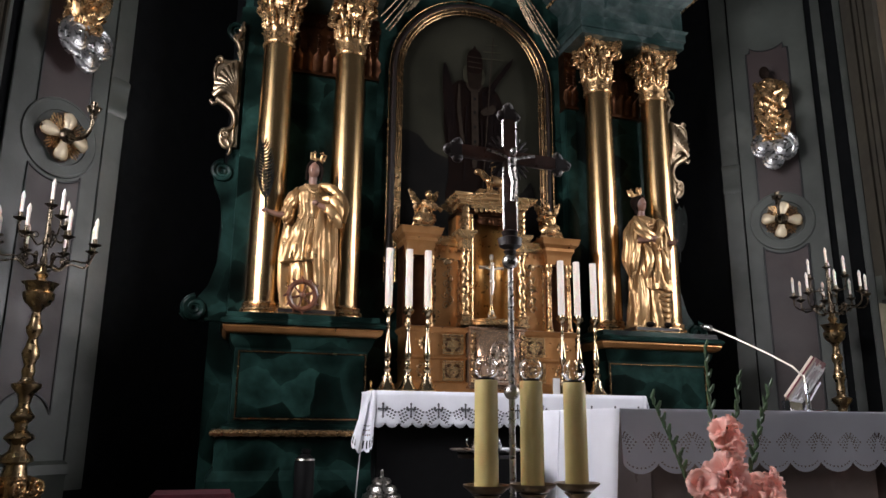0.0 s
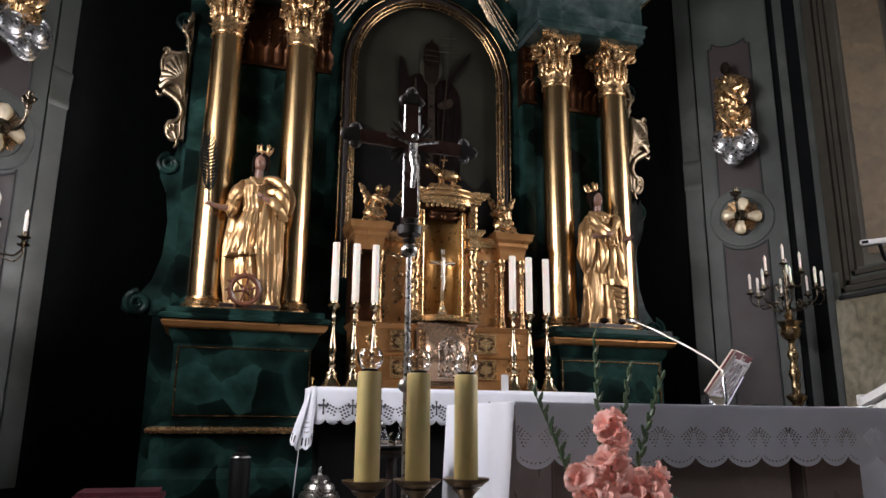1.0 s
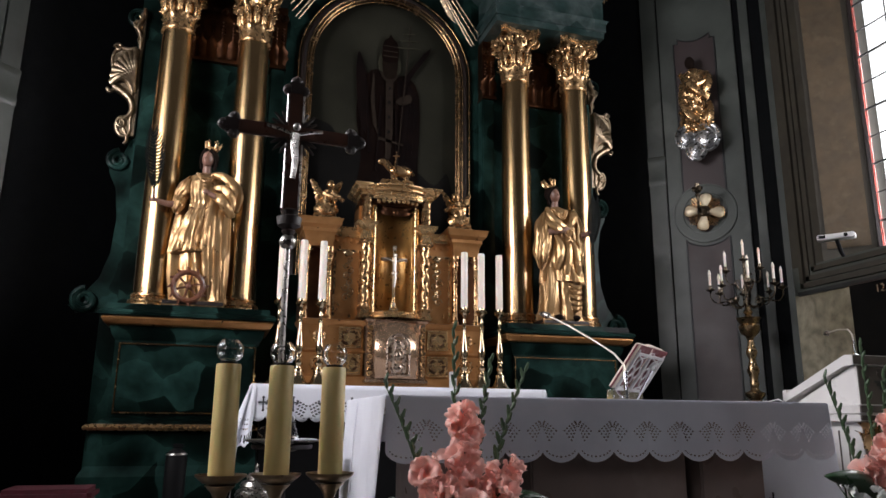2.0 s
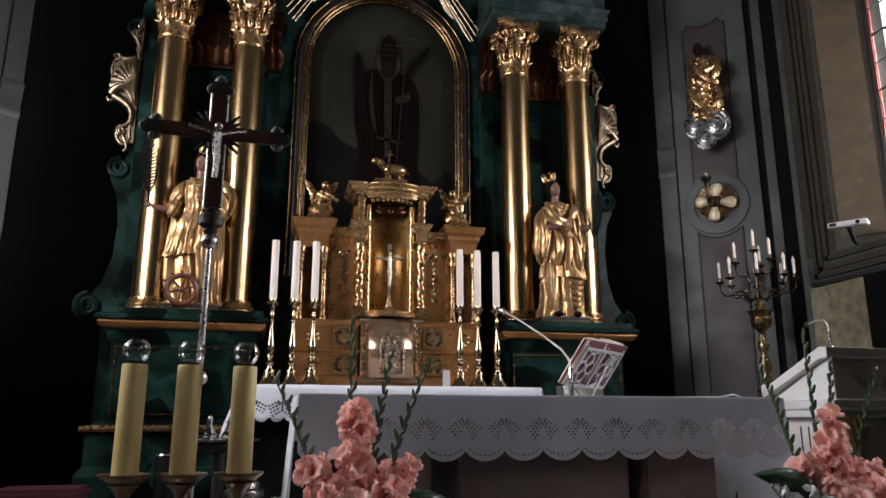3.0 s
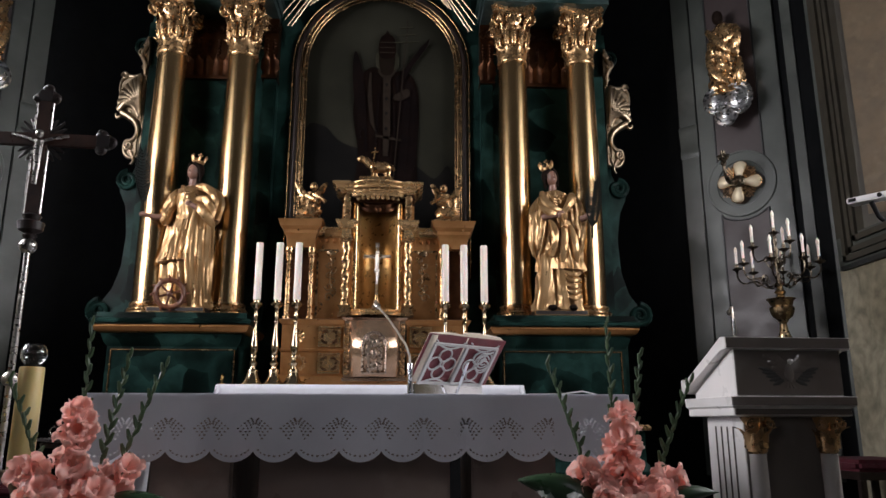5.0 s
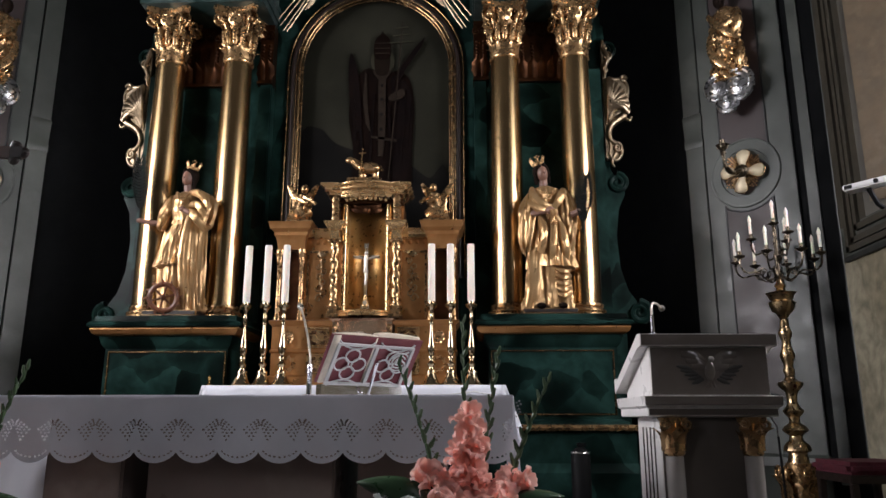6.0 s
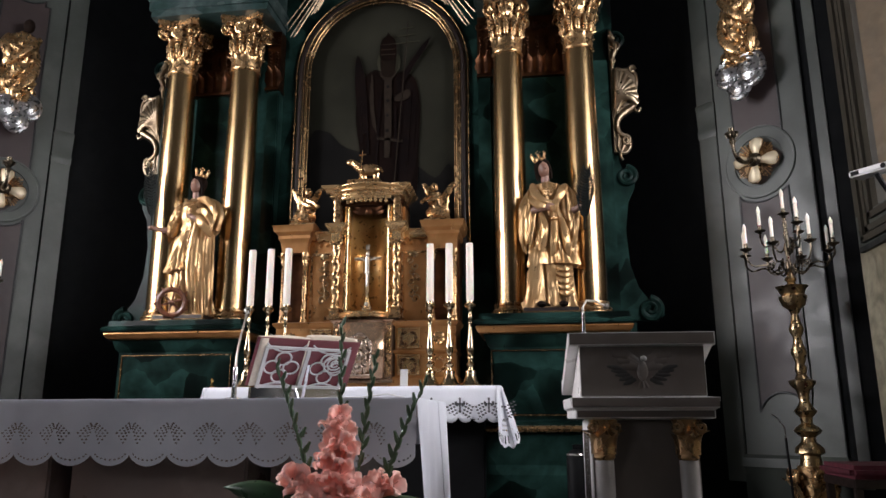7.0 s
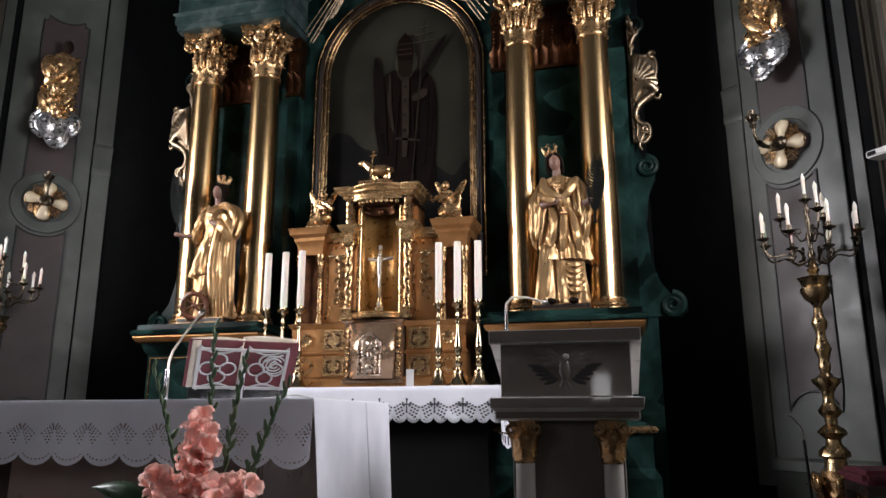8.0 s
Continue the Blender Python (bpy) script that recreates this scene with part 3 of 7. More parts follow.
painted(smooth_poly([(-0.09, 4.90), (0.09, 4.90), (0.11, 5.06), (0.085, 5.17), (0.03, 5.22), (0.0, 5.27), (-0.03, 5.22), (-0.085, 5.17), (-0.11, 5.06)]), 8, PAINT_ROBE, "dark painted tiara shape")
painted([(0.17, 4.62), (0.22, 4.74), (0.44, 5.06), (0.56, 5.18), (0.52, 5.06), (0.34, 4.8), (0.22, 4.6)], 8, PAINT_FOLD)
painted(smooth_poly([(0.1, 4.42), (0.26, 4.5), (0.30, 4.44), (0.24, 4.38), (0.12, 4.36)]), 8, PAINT_STRIP)
painted([(0.26, 5.42), (0.272, 5.42), (0.1, 3.3), (0.088, 3.3)], 9, PAINT_STRIP)
for z, w in ((5.1, 0.16), (5.2, 0.12), (5.3, 0.08)):
    painted([(0.25 - w, z), (0.25 + w, z + 0.02), (0.25 + w, z + 0.03), (0.25 - w, z + 0.01)], 9, PAINT_HALO)

for x0, z0, x1, z1 in ((-0.30, 4.55, -0.24, 3.75), (-0.10, 4.45, -0.14, 3.55), (0.10, 4.30, 0.13, 3.5), (0.30, 4.42, 0.25, 3.6), (0.36, 4.30, 0.33, 3.8), (-0.36, 4.4, -0.33, 3.9)):
    painted([(x0 - 0.012, z0), (x0 + 0.012, z0), (x1 + 0.018, z1), (x1 - 0.018, z1)], 5, PAINT_FOLD)
painted([(-0.13, 3.95), (0.2, 3.9), (0.2, 3.87), (-0.13, 3.92)], 6, PAINT_STRIP)

# sunburst above the arch: two bundles of rays on each side
for sx in (-1, 1):
    for ex, ez in ((1.10, 5.30), (1.075, 5.22), (1.04, 5.15), (1.00, 5.14), (0.965, 5.19), (0.80, 5.41), (0.765, 5.43), (0.725, 5.47), (0.69, 5.54)):
        p0, p1 = Vector((sx * ex * 0.32, 0.34, 6.75 + (ez - 6.75) * 0.32)), Vector((sx * ex, 0.40, ez))
        bm = tube(BM(), [p0, p0.lerp(p1, 0.97), p1], lambda u: 0.005 + 0.006 * min(1, u * 1.2) if u < 0.99 else 0.007, 6, flat=0.5)
        part("ray", bm, RAY_GILT, RET)
part("sunburst_cloud", ball(BM(), (0, 0.38, 6.62), (0.34, 0.12, 0.26), 24, 14, fn=lambda a, b: 1 + 0.12 * math.sin(5 * a) * math.sin(4 * b)), SILVER, RET, "silvered cloud")

# pedestals
def pedestal(cx):
    x0, x1, y0, y1 = cx - 0.59, cx + 0.59, -0.17, 0.72
    body = [(0.0, 0.0), (0.16, 0.0), (0.16, 0.40), (0.14, 0.44), (0.11, 0.48), (0.11, 0.74), (0.06, 0.84), (0.0, 0.86), (0.0, 1.51), (0.03, 1.55), (0.05, 1.615), (0.05, 1.63)]
    p = part("pedestal", mould(BM(), x0, x1, y0, y1, body), GREEN, RET, sharp=25)
    part("gilt_base_moulding", mould(BM(), x0, x1, y0, y1, [(0.06, 0.748), (0.15, 0.762), (0.16, 0.785), (0.14, 0.81), (0.06, 0.815)]), GOLD, p)
    part("gilt_cornice", mould(BM(), x0, x1, y0, y1, [(0.04, 1.628), (0.07, 1.632), (0.10, 1.65), (0.118, 1.685), (0.11, 1.705), (0.04, 1.708)]), GOLD_MATT, p)
    part("top_slab", mould(BM(), x0, x1, y0, y1, [(0.06, 1.709), (0.135, 1.711), (0.14, 1.735), (0.125, 1.755), (0.09, 1.765), (0.085, 1.815), (0.0, 1.82)]), GREEN, p)
    bm = BM()
    a, b, z0, z1 = cx - 0.545, cx + 0.565, 0.91, 1.475
    if cx > 0:
        a, b = cx - 0.565, cx + 0.545
    for q in ((a, b, z1, z1 + 0.012), (a, b, z0 - 0.012, z0), (a - 0.012, a, z0 - 0.012, z1 + 0.012), (b, b + 0.012, z0 - 0.012, z1 + 0.012)):
        box(bm, q[0], q[1], y0 - 0.012, y0 + 0.001, q[2], q[3])
    part("panel_frame", bm, GOLD_FRAME, p, "thin gilded panel edge")
    part("panel", box(BM(), a + 0.004, b - 0.004, y0 - 0.004, y0 + 0.002, z0 + 0.004, z1 - 0.004), GREEN, p)


for cx in (-1.825, 1.825):
    pedestal(cx)
part("middle_plinth", box(BM(), -1.17, 1.17, -0.02, 0.5, 0, 1.19), GREEN, RET)

# columns
Z0, Z1, CAPTOP = 1.826, 4.62, 5.22
shaft_prof = [(0.168 - 0.021 * (max(0, i / 16 - 0.25) / 0.75) ** 1.4, Z0 + 0.13 + (Z1 - Z0 - 0.13) * i / 16) for i in range(17)]
shaft = part("shaft", lathe(BM(), shaft_prof, 40), GOLD_SHAFT, RET, "polished gilded column shaft")
base_prof = [(0.215, Z0 - 0.004), (0.215, Z0 + 0.035), (0.205, Z0 + 0.04), (0.213, Z0 + 0.055), (0.205, Z0 + 0.075), (0.185, Z0 + 0.085), (0.178, Z0 + 0.1), (0.188, Z0 + 0.11), (0.185, Z0 + 0.128), (0.168, Z0 + 0.135)]
base = part("base", lathe(BM(), base_prof, 40), GOLD, shaft)


def capital_mesh():
    bm = BM()
    h = CAPTOP - Z1
    lathe(bm, [(0.150, -0.02), (0.163, -0.012), (0.163, 0.008), (0.145, 0.014), (0.135, 0.3), (0.15, 0.42), (0.19, 0.52)], 32)
    for i in range(8):
        a = 2 * math.pi * (i + 0.5) / 8
        leaf(bm, Matrix.Rotation(a, 4, 'Z') @ Matrix.Translation((0, -0.135, 0.012)), 0.175, 0.118, 0.055)
    for i in range(12):
        a = 2 * math.pi * i / 12
        m = Matrix.Rotation(a, 4, 'Z')
        tube(bm, [m @ Vector((0, -0.145 - 0.02 * u, 0.17 + 0.2 * u)) for u in (0, 0.1, 0.5, 0.9, 1)], lambda u: 0.034 * math.sin(math.pi * (0.08 + 0.84 * u)) ** 0.4, 8)
        for k in range(5):
            ball(bm, m @ Vector((0, -0.178 - 0.003 * k, 0.205 + 0.035 * k)), (0.014, 0.012, 0.013), 6, 4)
    for i in range(4):
        m = Matrix.Rotation(math.pi / 4 + i * math.pi / 2, 4, 'Z')
        for s in (-1, 1):
            pts = [m @ (Matrix.Rotation(s * 0.16, 4, 'Z') @ Vector((0, p[0], p[2]))) for p in spiral((-0.228, 0, 0.462), 0.068, 0.014, 1.9, 60, 28, sgn=1)]
            tube(bm, pts, lambda u: 0.018 - 0.008 * u, 7)
        ball(bm, m @ Vector((0, -0.228, 0.462)), (0.04, 0.04, 0.042), 12, 8)
        tube(bm, [m @ Vector((0, -0.14 - 0.11 * u ** 2, 0.3 + 0.22 * u)) for u in (0, 0.3, 0.6, 0.9)], lambda u: 0.03 - 0.008 * u, 7)
    for i in range(4):
        m = Matrix.Rotation(i * math.pi / 2, 4, 'Z')
        for k in range(-2, 3):
            mm = m @ Matrix.Translation((0, -0.185, 0.39)) @ Matrix.Rotation(0.36 * k, 4, 'Y')
            leaf(bm, mm, 0.15 - 0.014 * abs(k), 0.05, 0.035, nu=3, nv=6, ribs=0.25)
    ab = []
    for i in range(4):
        a = math.pi / 4 + i * math.pi / 2
        c = Vector((math.cos(a), math.sin(a))) * 0.30
        nx = Vector((math.cos(a + math.pi / 2), math.sin(a + math.pi / 2))) * 0.30
        t = Vector((-math.sin(a), math.cos(a))) * 0.03
        ab += [tuple(c - t), tuple(c + t)]
        for u in (0.25, 0.5, 0.75):
            q = c.lerp(nx, u)
            ab.append(tuple(q * (1 - 0.2 * math.sin(math.pi * u))))
    slab(bm, ab, 0.53, 0.565)
    slab(bm, [(x * 1.05, y * 1.05) for x, y in ab], 0.566, 0.6)
    return bm


capital = part("capital", capital_mesh(), GOLD, shaft, "carved gilded capital with leaves and scrolls", sharp=60)
capital.location = (0, 0, Z1)
COLS = [(-2.19, 0.18), (-1.45, 0.18), (1.45, 0.18), (2.19, 0.18)]
shaft.location = (COLS[0][0], COLS[0][1], 0)
for x, y in COLS[1:]:
    s2 = again(shaft, pose(x, y, 0), RET)
    again(base, pose(0, 0, 0), s2)
    again(capital, pose(0, 0, Z1), s2)

# pilasters behind the columns, shade put into their capitals' colour, entablature blocks
for sx in (-1, 1):
    X = lambda a, b: (min(sx * a, sx * b), max(sx * a, sx * b))
    part("pilaster", box(BM(), *X(1.12, 1.26), 0.36, 0.505, 1.822, 4.5, 0.01), GREEN, RET)
    part("pilaster", box(BM(), *X(1.5, 2.12), 0.42, 0.505, 1.822, 4.5, 0.01), GREEN, RET)
    part("pilaster", box(BM(), *X(2.3, 2.5), 0.36, 0.505, 1.822, 4.6, 0.01), GREEN, RET)
    for a, b, y in ((1.12, 1.27, 0.35), (1.5, 2.14, 0.40)):
        bm = box(BM(), *X(a, b), y, 0.505, 4.5, 5.2)
        n = max(2, round((b - a) / 0.11))
        lo, hi = X(a, b)
        for i in range(n):
            x = lo + (i + 0.5) * (hi - lo) / n
            leaf(bm, Matrix.Translation((x, y, 4.52)), 0.24, 0.10, 0.08)
            for k in range(5):
                ball(bm, (x, y - 0.01, 4.78 + 0.04 * k), (0.022, 0.014, 0.016), 6, 4)
            tube(bm, [(p[0], y - 0.02, p[2]) for p in spiral((x, 0, 5.06), 0.05, 0.012, 1.4, 90, 16, sgn=sx)], 0.013, 6)
        box(bm, lo - 0.01, hi + 0.01, y - 0.03, 0.505, 4.47, 4.5)
        part("pilaster_capital", bm, GOLD_DARK, RET, "gilded capital with shade put into its colour", sharp=60)
    e = part("entablature", mould(BM(), *X(1.13, 2.47), -0.10, 0.71, [(0, 5.224), (0, 5.30), (0.02, 5.305), (0.02, 5.40), (0.05, 5.43), (0.0, 5.45), (0.0, 5.74), (0.03, 5.76), (0.08, 5.80), (0.16, 5.9), (0.2, 5.92), (0.2, 6.0), (0.24, 6.03), (0.24, 6.06)]), GREEN_GREY, RET, "grey-green marbled entablature block", sharp=25)
    bm = BM()
    lo, hi = X(1.13, 2.47)
    for i in range(26):
        ball(bm, (lo - 0.1 + (hi - lo + 0.2) * i / 25, -0.235, 5.855), (0.026, 0.022, 0.026), 8, 5)
    for i in range(14):
        for x in (lo - 0.135, hi + 0.135):
            ball(bm, (x, -0.22 + 0.065 * i, 5.855), (0.022, 0.026, 0.026), 8, 5)
    part("bead_moulding", bm, GOLD, e, "row of gilded beads")

    # green side wings with scrolls
    prof = [(2.5, 1.822), (2.88, 1.822), (2.94, 1.88), (2.91, 1.97), (2.80, 2.02), (2.70, 2.16), (2.63, 2.4), (2.61, 2.75), (2.65, 3.05), (2.72, 3.2), (2.74, 3.34), (2.68, 3.44), (2.62, 3.4), (2.58, 3.5), (2.6, 4.7), (2.58, 5.2), (2.5, 5.22)]
    poly = [(sx * x, z) for x, z in prof]
    wing = part("side_wing", prism(BM(), poly, 0.508, 0.58), GREEN, RET)
    part("scroll", tube(BM(), spiral((sx * 2.645, 0.49, 3.33), 0.10, 0.02, 2.0, 90, 40, sgn=-sx), lambda u: 0.034 - 0.018 * u, 8), GREEN, wing)
    part("scroll", tube(BM(), spiral((sx * 2.80, 0.49, 1.93), 0.11, 0.02, 2.0, 90, 40, sgn=-sx), lambda u: 0.04 - 0.02 * u, 8), GREEN, wing)
    part("scroll", tube(BM(), spiral((sx * 2.6, 0.49, 4.9), 0.10, 0.02, 1.6, 250, 40, sgn=sx), lambda u: 0.03 - 0.015 * u, 8), GREEN, wing)
    # lower wing support, down to the floor
    part("wing_base", box(BM(), *X(2.4, 2.66), 0.508, 0.6, 0, 1.82, 0.01), GREEN, RET)

    # carved openwork ornament on the outer edge
    bm = BM()
    q = lambda x, z, y=0.44: (sx * x, y, z)
    S = lambda pts: smooth_path([q(*p) for p in pts])
    C = lambda x, z, r, turns, start, sgn: [(sx * p[0], 0.43, p[2]) for p in spiral((x, 0, z), r, 0.010, turns, start, 26, sgn=sgn)]
    # upper sprig with its curls
    tube(bm, S([(2.55, 4.98), (2.57, 4.86), (2.61, 4.76), (2.57, 4.66), (2.56, 4.52)]), lambda u: 0.020 + 0.016 * math.sin(math.pi * u), 8)
    tube(bm, C(2.615, 4.79, 0.052, 1.5, 200, 1), lambda u: 0.022 - 0.009 * u, 7)
    tube(bm, C(2.565, 4.90, 0.040, 1.3, -20, -1), lambda u: 0.018 - 0.007 * u, 7)
    tube(bm, C(2.575, 4.62, 0.035, 1.3, 100, 1), lambda u: 0.018 - 0.007 * u, 7)
    # ribbed shell opening outwards
    for k in range(8):
        u = k / 7
        top = (2.60 + 0.245 * math.sin(u * 1.75), 4.50 - 0.03 * math.sin(u * 3) - 0.40 * u ** 1.7)
        tube(bm, S([(2.575, 4.03), (2.585 + 0.06 * u, 4.20 - 0.06 * u, 0.40), (2.59 + 0.16 * u, 4.34 - 0.18 * u, 0.385), (top[0], top[1], 0.42)]), lambda t: 0.030 + 0.016 * t, 8, flat=0.65)
    tube(bm, S([(2.60, 4.52), (2.68, 4.50), (2.76, 4.50), (2.83, 4.46), (2.85, 4.36), (2.82, 4.24), (2.79, 4.14), (2.80, 4.05), (2.85, 4.02), (2.875, 4.06)]), lambda u: 0.026 - 0.006 * u, 8)
    tube(bm, C(2.80, 4.50, 0.042, 1.4, 0, 1), lambda u: 0.022 - 0.009 * u, 7)
    for z in (4.44, 4.33, 4.22, 4.12):
        leaf(bm, Matrix.Translation(q(2.56, z - 0.04, 0.43)) @ Matrix.Rotation(sx * 0.4, 4, 'Y'), 0.12, 0.075, 0.04)
    # lower stem ending in a double curl
    tube(bm, S([(2.80, 4.08), (2.70, 4.03), (2.61, 3.96), (2.575, 3.86), (2.61, 3.78), (2.68, 3.745)]), lambda u: 0.05 - 0.022 * u, 9)
    tube(bm, S([(2.56, 4.10), (2.60, 3.98), (2.57, 3.86), (2.585, 3.74), (2.57, 3.62)]), lambda u: 0.026 - 0.008 * u, 8)
    tube(bm, C(2.675, 3.70, 0.055, 1.6, 90, -1), lambda u: 0.026 - 0.011 * u, 8)
    tube(bm, S([(2.73, 3.70), (2.715, 3.62), (2.66, 3.57), (2.60, 3.58), (2.57, 3.64)]), lambda u: 0.028 - 0.010 * u, 8)
    tube(bm, S([(2.66, 3.66), (2.62, 3.60), (2.60, 3.53), (2.63, 3.49)]), lambda u: 0.026 - 0.012 * u, 8)
    box(bm, *X(2.53, 2.565), 0.44, 0.505, 3.58, 4.95)
    prism(bm, [(sx * x, z) for x, z in ((2.55, 3.98), (2.66, 4.03), (2.77, 4.08), (2.80, 4.2), (2.83, 4.3), (2.835, 4.42), (2.76, 4.48), (2.66, 4.48), (2.55, 4.5))], 0.425, 0.45)
    prism(bm, [(sx * x, z) for x, z in ((2.55, 3.58), (2.64, 3.57), (2.71, 3.64), (2.70, 3.73), (2.62, 3.78), (2.61, 3.95), (2.55, 4.0))], 0.435, 0.46)
    prism(bm, [(sx * x, z) for x, z in ((2.55, 4.5), (2.60, 4.6), (2.60, 4.72), (2.64, 4.78), (2.6, 4.84), (2.57, 4.95), (2.55, 4.95))], 0.435, 0.46)
    orn = part("carved_ornament", bm, SILVER_GILT, RET, "carved scrollwork in worn silver gilt", sharp=70)
    orn.scale[0], orn.location[0] = 0.84, sx * 2.55 * 0.16


# ---- rear altar table and tabernacle ----
def scallop(x0, x1, ztop, zbot, n, dip, steps=6):
    """Outline of a cloth with a scalloped lower edge."""
    pts = [(x1, ztop), (x0, ztop)]
    w = (x1 - x0) / n
    for i in range(n):
        for k in range(steps + (i == n - 1)):
            u = k / steps
            pts.append((x0 + w * (i + u), zbot - dip * math.sin(math.pi * u) ** 0.7))
    return pts


def cloth_sheet(bm, x0, x1, zt, zb, y, n, dip, wave=0.012, cols_per=8, rows=8, freq=9.0):
    """A hanging cloth with soft folds and a scalloped hem."""
    nu = n * cols_per + 1

    def f(u, v):
        x = x0 + (x1 - x0) * u
        hem = zb - dip * abs(math.sin(math.pi * n * u)) ** 0.7
        z = zt + (hem - zt) * v
        return Vector((x, y - wave * v * (0.6 + math.sin(freq * x) + 0.6 * math.sin(2.3 * freq * x + 1)), z))
    grid(bm, nu, rows, f)
    return f


def solid(ob, t):
    md = ob.modifiers.new("thickness", 'SOLIDIFY')
    md.thickness = t
    return ob


MENSA = thing("rear_altar_table", "dark rear altar block beneath a white lace-edged cloth", "altar", pose(AX, 0, 0))
MZ = 1.148
part("block", box(BM(), -1.2, 1.2, -0.50, -0.22, 0.0, 1.11, 0.01), BLACK, MENSA, "dark altar front")
part("slab", box(BM(), -1.27, 1.33, -0.63, -0.215, 1.112, 1.135, 0.004), WOOD, MENSA)

CLOTH = thing("altar_cloth", "white linen altar cloth with embroidered lace edge", "cloth", pose(AX + 0.035, 0, -0.05) @ Matrix.Diagonal((0.977, 1.0, 1.0, 1.0)))
part("cloth_top", box(BM(), -1.352, 1.352, -0.645, -0.18, 1.187, 1.197, 0.003), LINEN, CLOTH)
bm = BM()
cloth_sheet(bm, -1.352, 1.352, 1.194, 0.93, -0.65, 22, 0.04)
solid(part("front_fall", bm, LINEN, CLOTH, "lace-edged fall", sharp=80), 0.003)
for sx in (-1, 1):
    bm = BM()

    def f(u, v):
        y = -0.65 + 0.42 * u
        zb = 0.70 + 0.10 * u - 0.03 * abs(math.sin(math.pi * 4 * u)) + (0.07 if u > 0.5 else 0)
        z = 1.194 + (zb - 1.194) * v
        return Vector((sx * (1.353 + 0.10 * v * (1 - 0.6 * u) + 0.018 * v * math.sin(11 * u + 2 * v)), y - 0.03 * v * (1 - u), z))
    grid(bm, 33, 12, f)
    solid(part("side_fall", bm, LINEN, CLOTH, "hanging corner of cloth", sharp=80), 0.003)


    # corner of the cloth hanging out in a soft point
    bm = BM()
    top = [Vector((sx * 1.31, -0.653, 1.196)), Vector((sx * 1.356, -0.655, 1.196)), Vector((sx * 1.357, -0.56, 1.196))]
    low = [Vector((sx * 1.315, -0.69, 0.76)), Vector((sx * 1.44, -0.73, 0.715)), Vector((sx * 1.50, -0.60, 0.77))]

    def bend(p, u):
        return p[0] * (1 - u) ** 2 + p[1] * 2 * u * (1 - u) + p[2] * u * u

    def f2(u, v):
        p = bend(top, u).lerp(bend(low, u), v)
        w = math.sin(math.pi * u)
        return p + Vector((sx * 0.02 * v * math.sin(7 * u + 2 * v), -0.02 * v * math.sin(9 * u), -0.035 * v * v * w - 0.018 * v * abs(math.sin(math.pi * 4 * u)) * (v > 0.9)))
    g = [[None] * 41 for _ in range(41)]
    for j in range(41):
        for i in range(41):
            g[j][i] = bm.verts.new(f2(i / 40, j / 40))
    for j in range(40):
        for i in range(40):
            hole = (33 < j < 38 and i % 5 in (1, 2)) or (21 < j < 31 and j % 3 == 0 and 10 < i < 30 and i % 4 in (0, 1))
            if not hole:
                bm.faces.new((g[j][i], g[j][i + 1], g[j + 1][i + 1], g[j + 1][i]))
    part("corner_fall", bm, LINEN, CLOTH, "pointed lace corner", sharp=80)


def motif_cross(bm, x, z, s, y):
    box(bm, x - 0.006 * s, x + 0.006 * s, y, y + 0.004, z - 0.045 * s, z + 0.045 * s)
    box(bm, x - 0.03 * s, x + 0.03 * s, y, y + 0.004, z + 0.004 * s, z + 0.016 * s)
    for dx, dz in ((0, 0.05), (0, -0.05), (0.034, 0.01), (-0.034, 0.01)):
        ball(bm, (x + dx * s, y + 0.002, z + dz * s), (0.011 * s, 0.003, 0.011 * s), 6, 4)


def motif_wing(bm, x, z, s, y, sx):
    for r in range(4):
        for k in range(4 - r // 2):
            ball(bm, (x + sx * s * (0.012 + 0.019 * k + 0.008 * r), y + 0.002, z - s * (0.020 * r) + s * 0.010 * k), (0.009 * s, 0.003, 0.0065 * s), 6, 4)


for i in range(11):
    x = -1.25 + 0.25 * i
    bm = BM()
    motif_cross(bm, x, 1.035, 1.05, -0.669)
    for sx in (-1, 1):
        motif_wing(bm, x + 0.125, 1.02, 1.3, -0.669, sx)
    for k in range(7):
        a = math.pi * (1.15 + 0.7 * k / 6)
        ball(bm, (x + 0.125 + 0.09 * math.cos(a), -0.668, 0.985 + 0.07 * math.sin(a)), (0.008, 0.003, 0.006), 6, 4)
    part("embroidery", bm, THREAD, CLOTH, "dark openwork embroidery")

TX = 0.066
TAB = thing("tabernacle", "gilded tabernacle with a crucifix niche and side wings", "tabernacle", pose(TX, 0, 1.198))
ZT = 1.198
part("base_step", box(BM(), -0.93, 0.93, -0.15, 0.3, -0.051, -0.001, 0.004), GOLD_MATT, TAB)
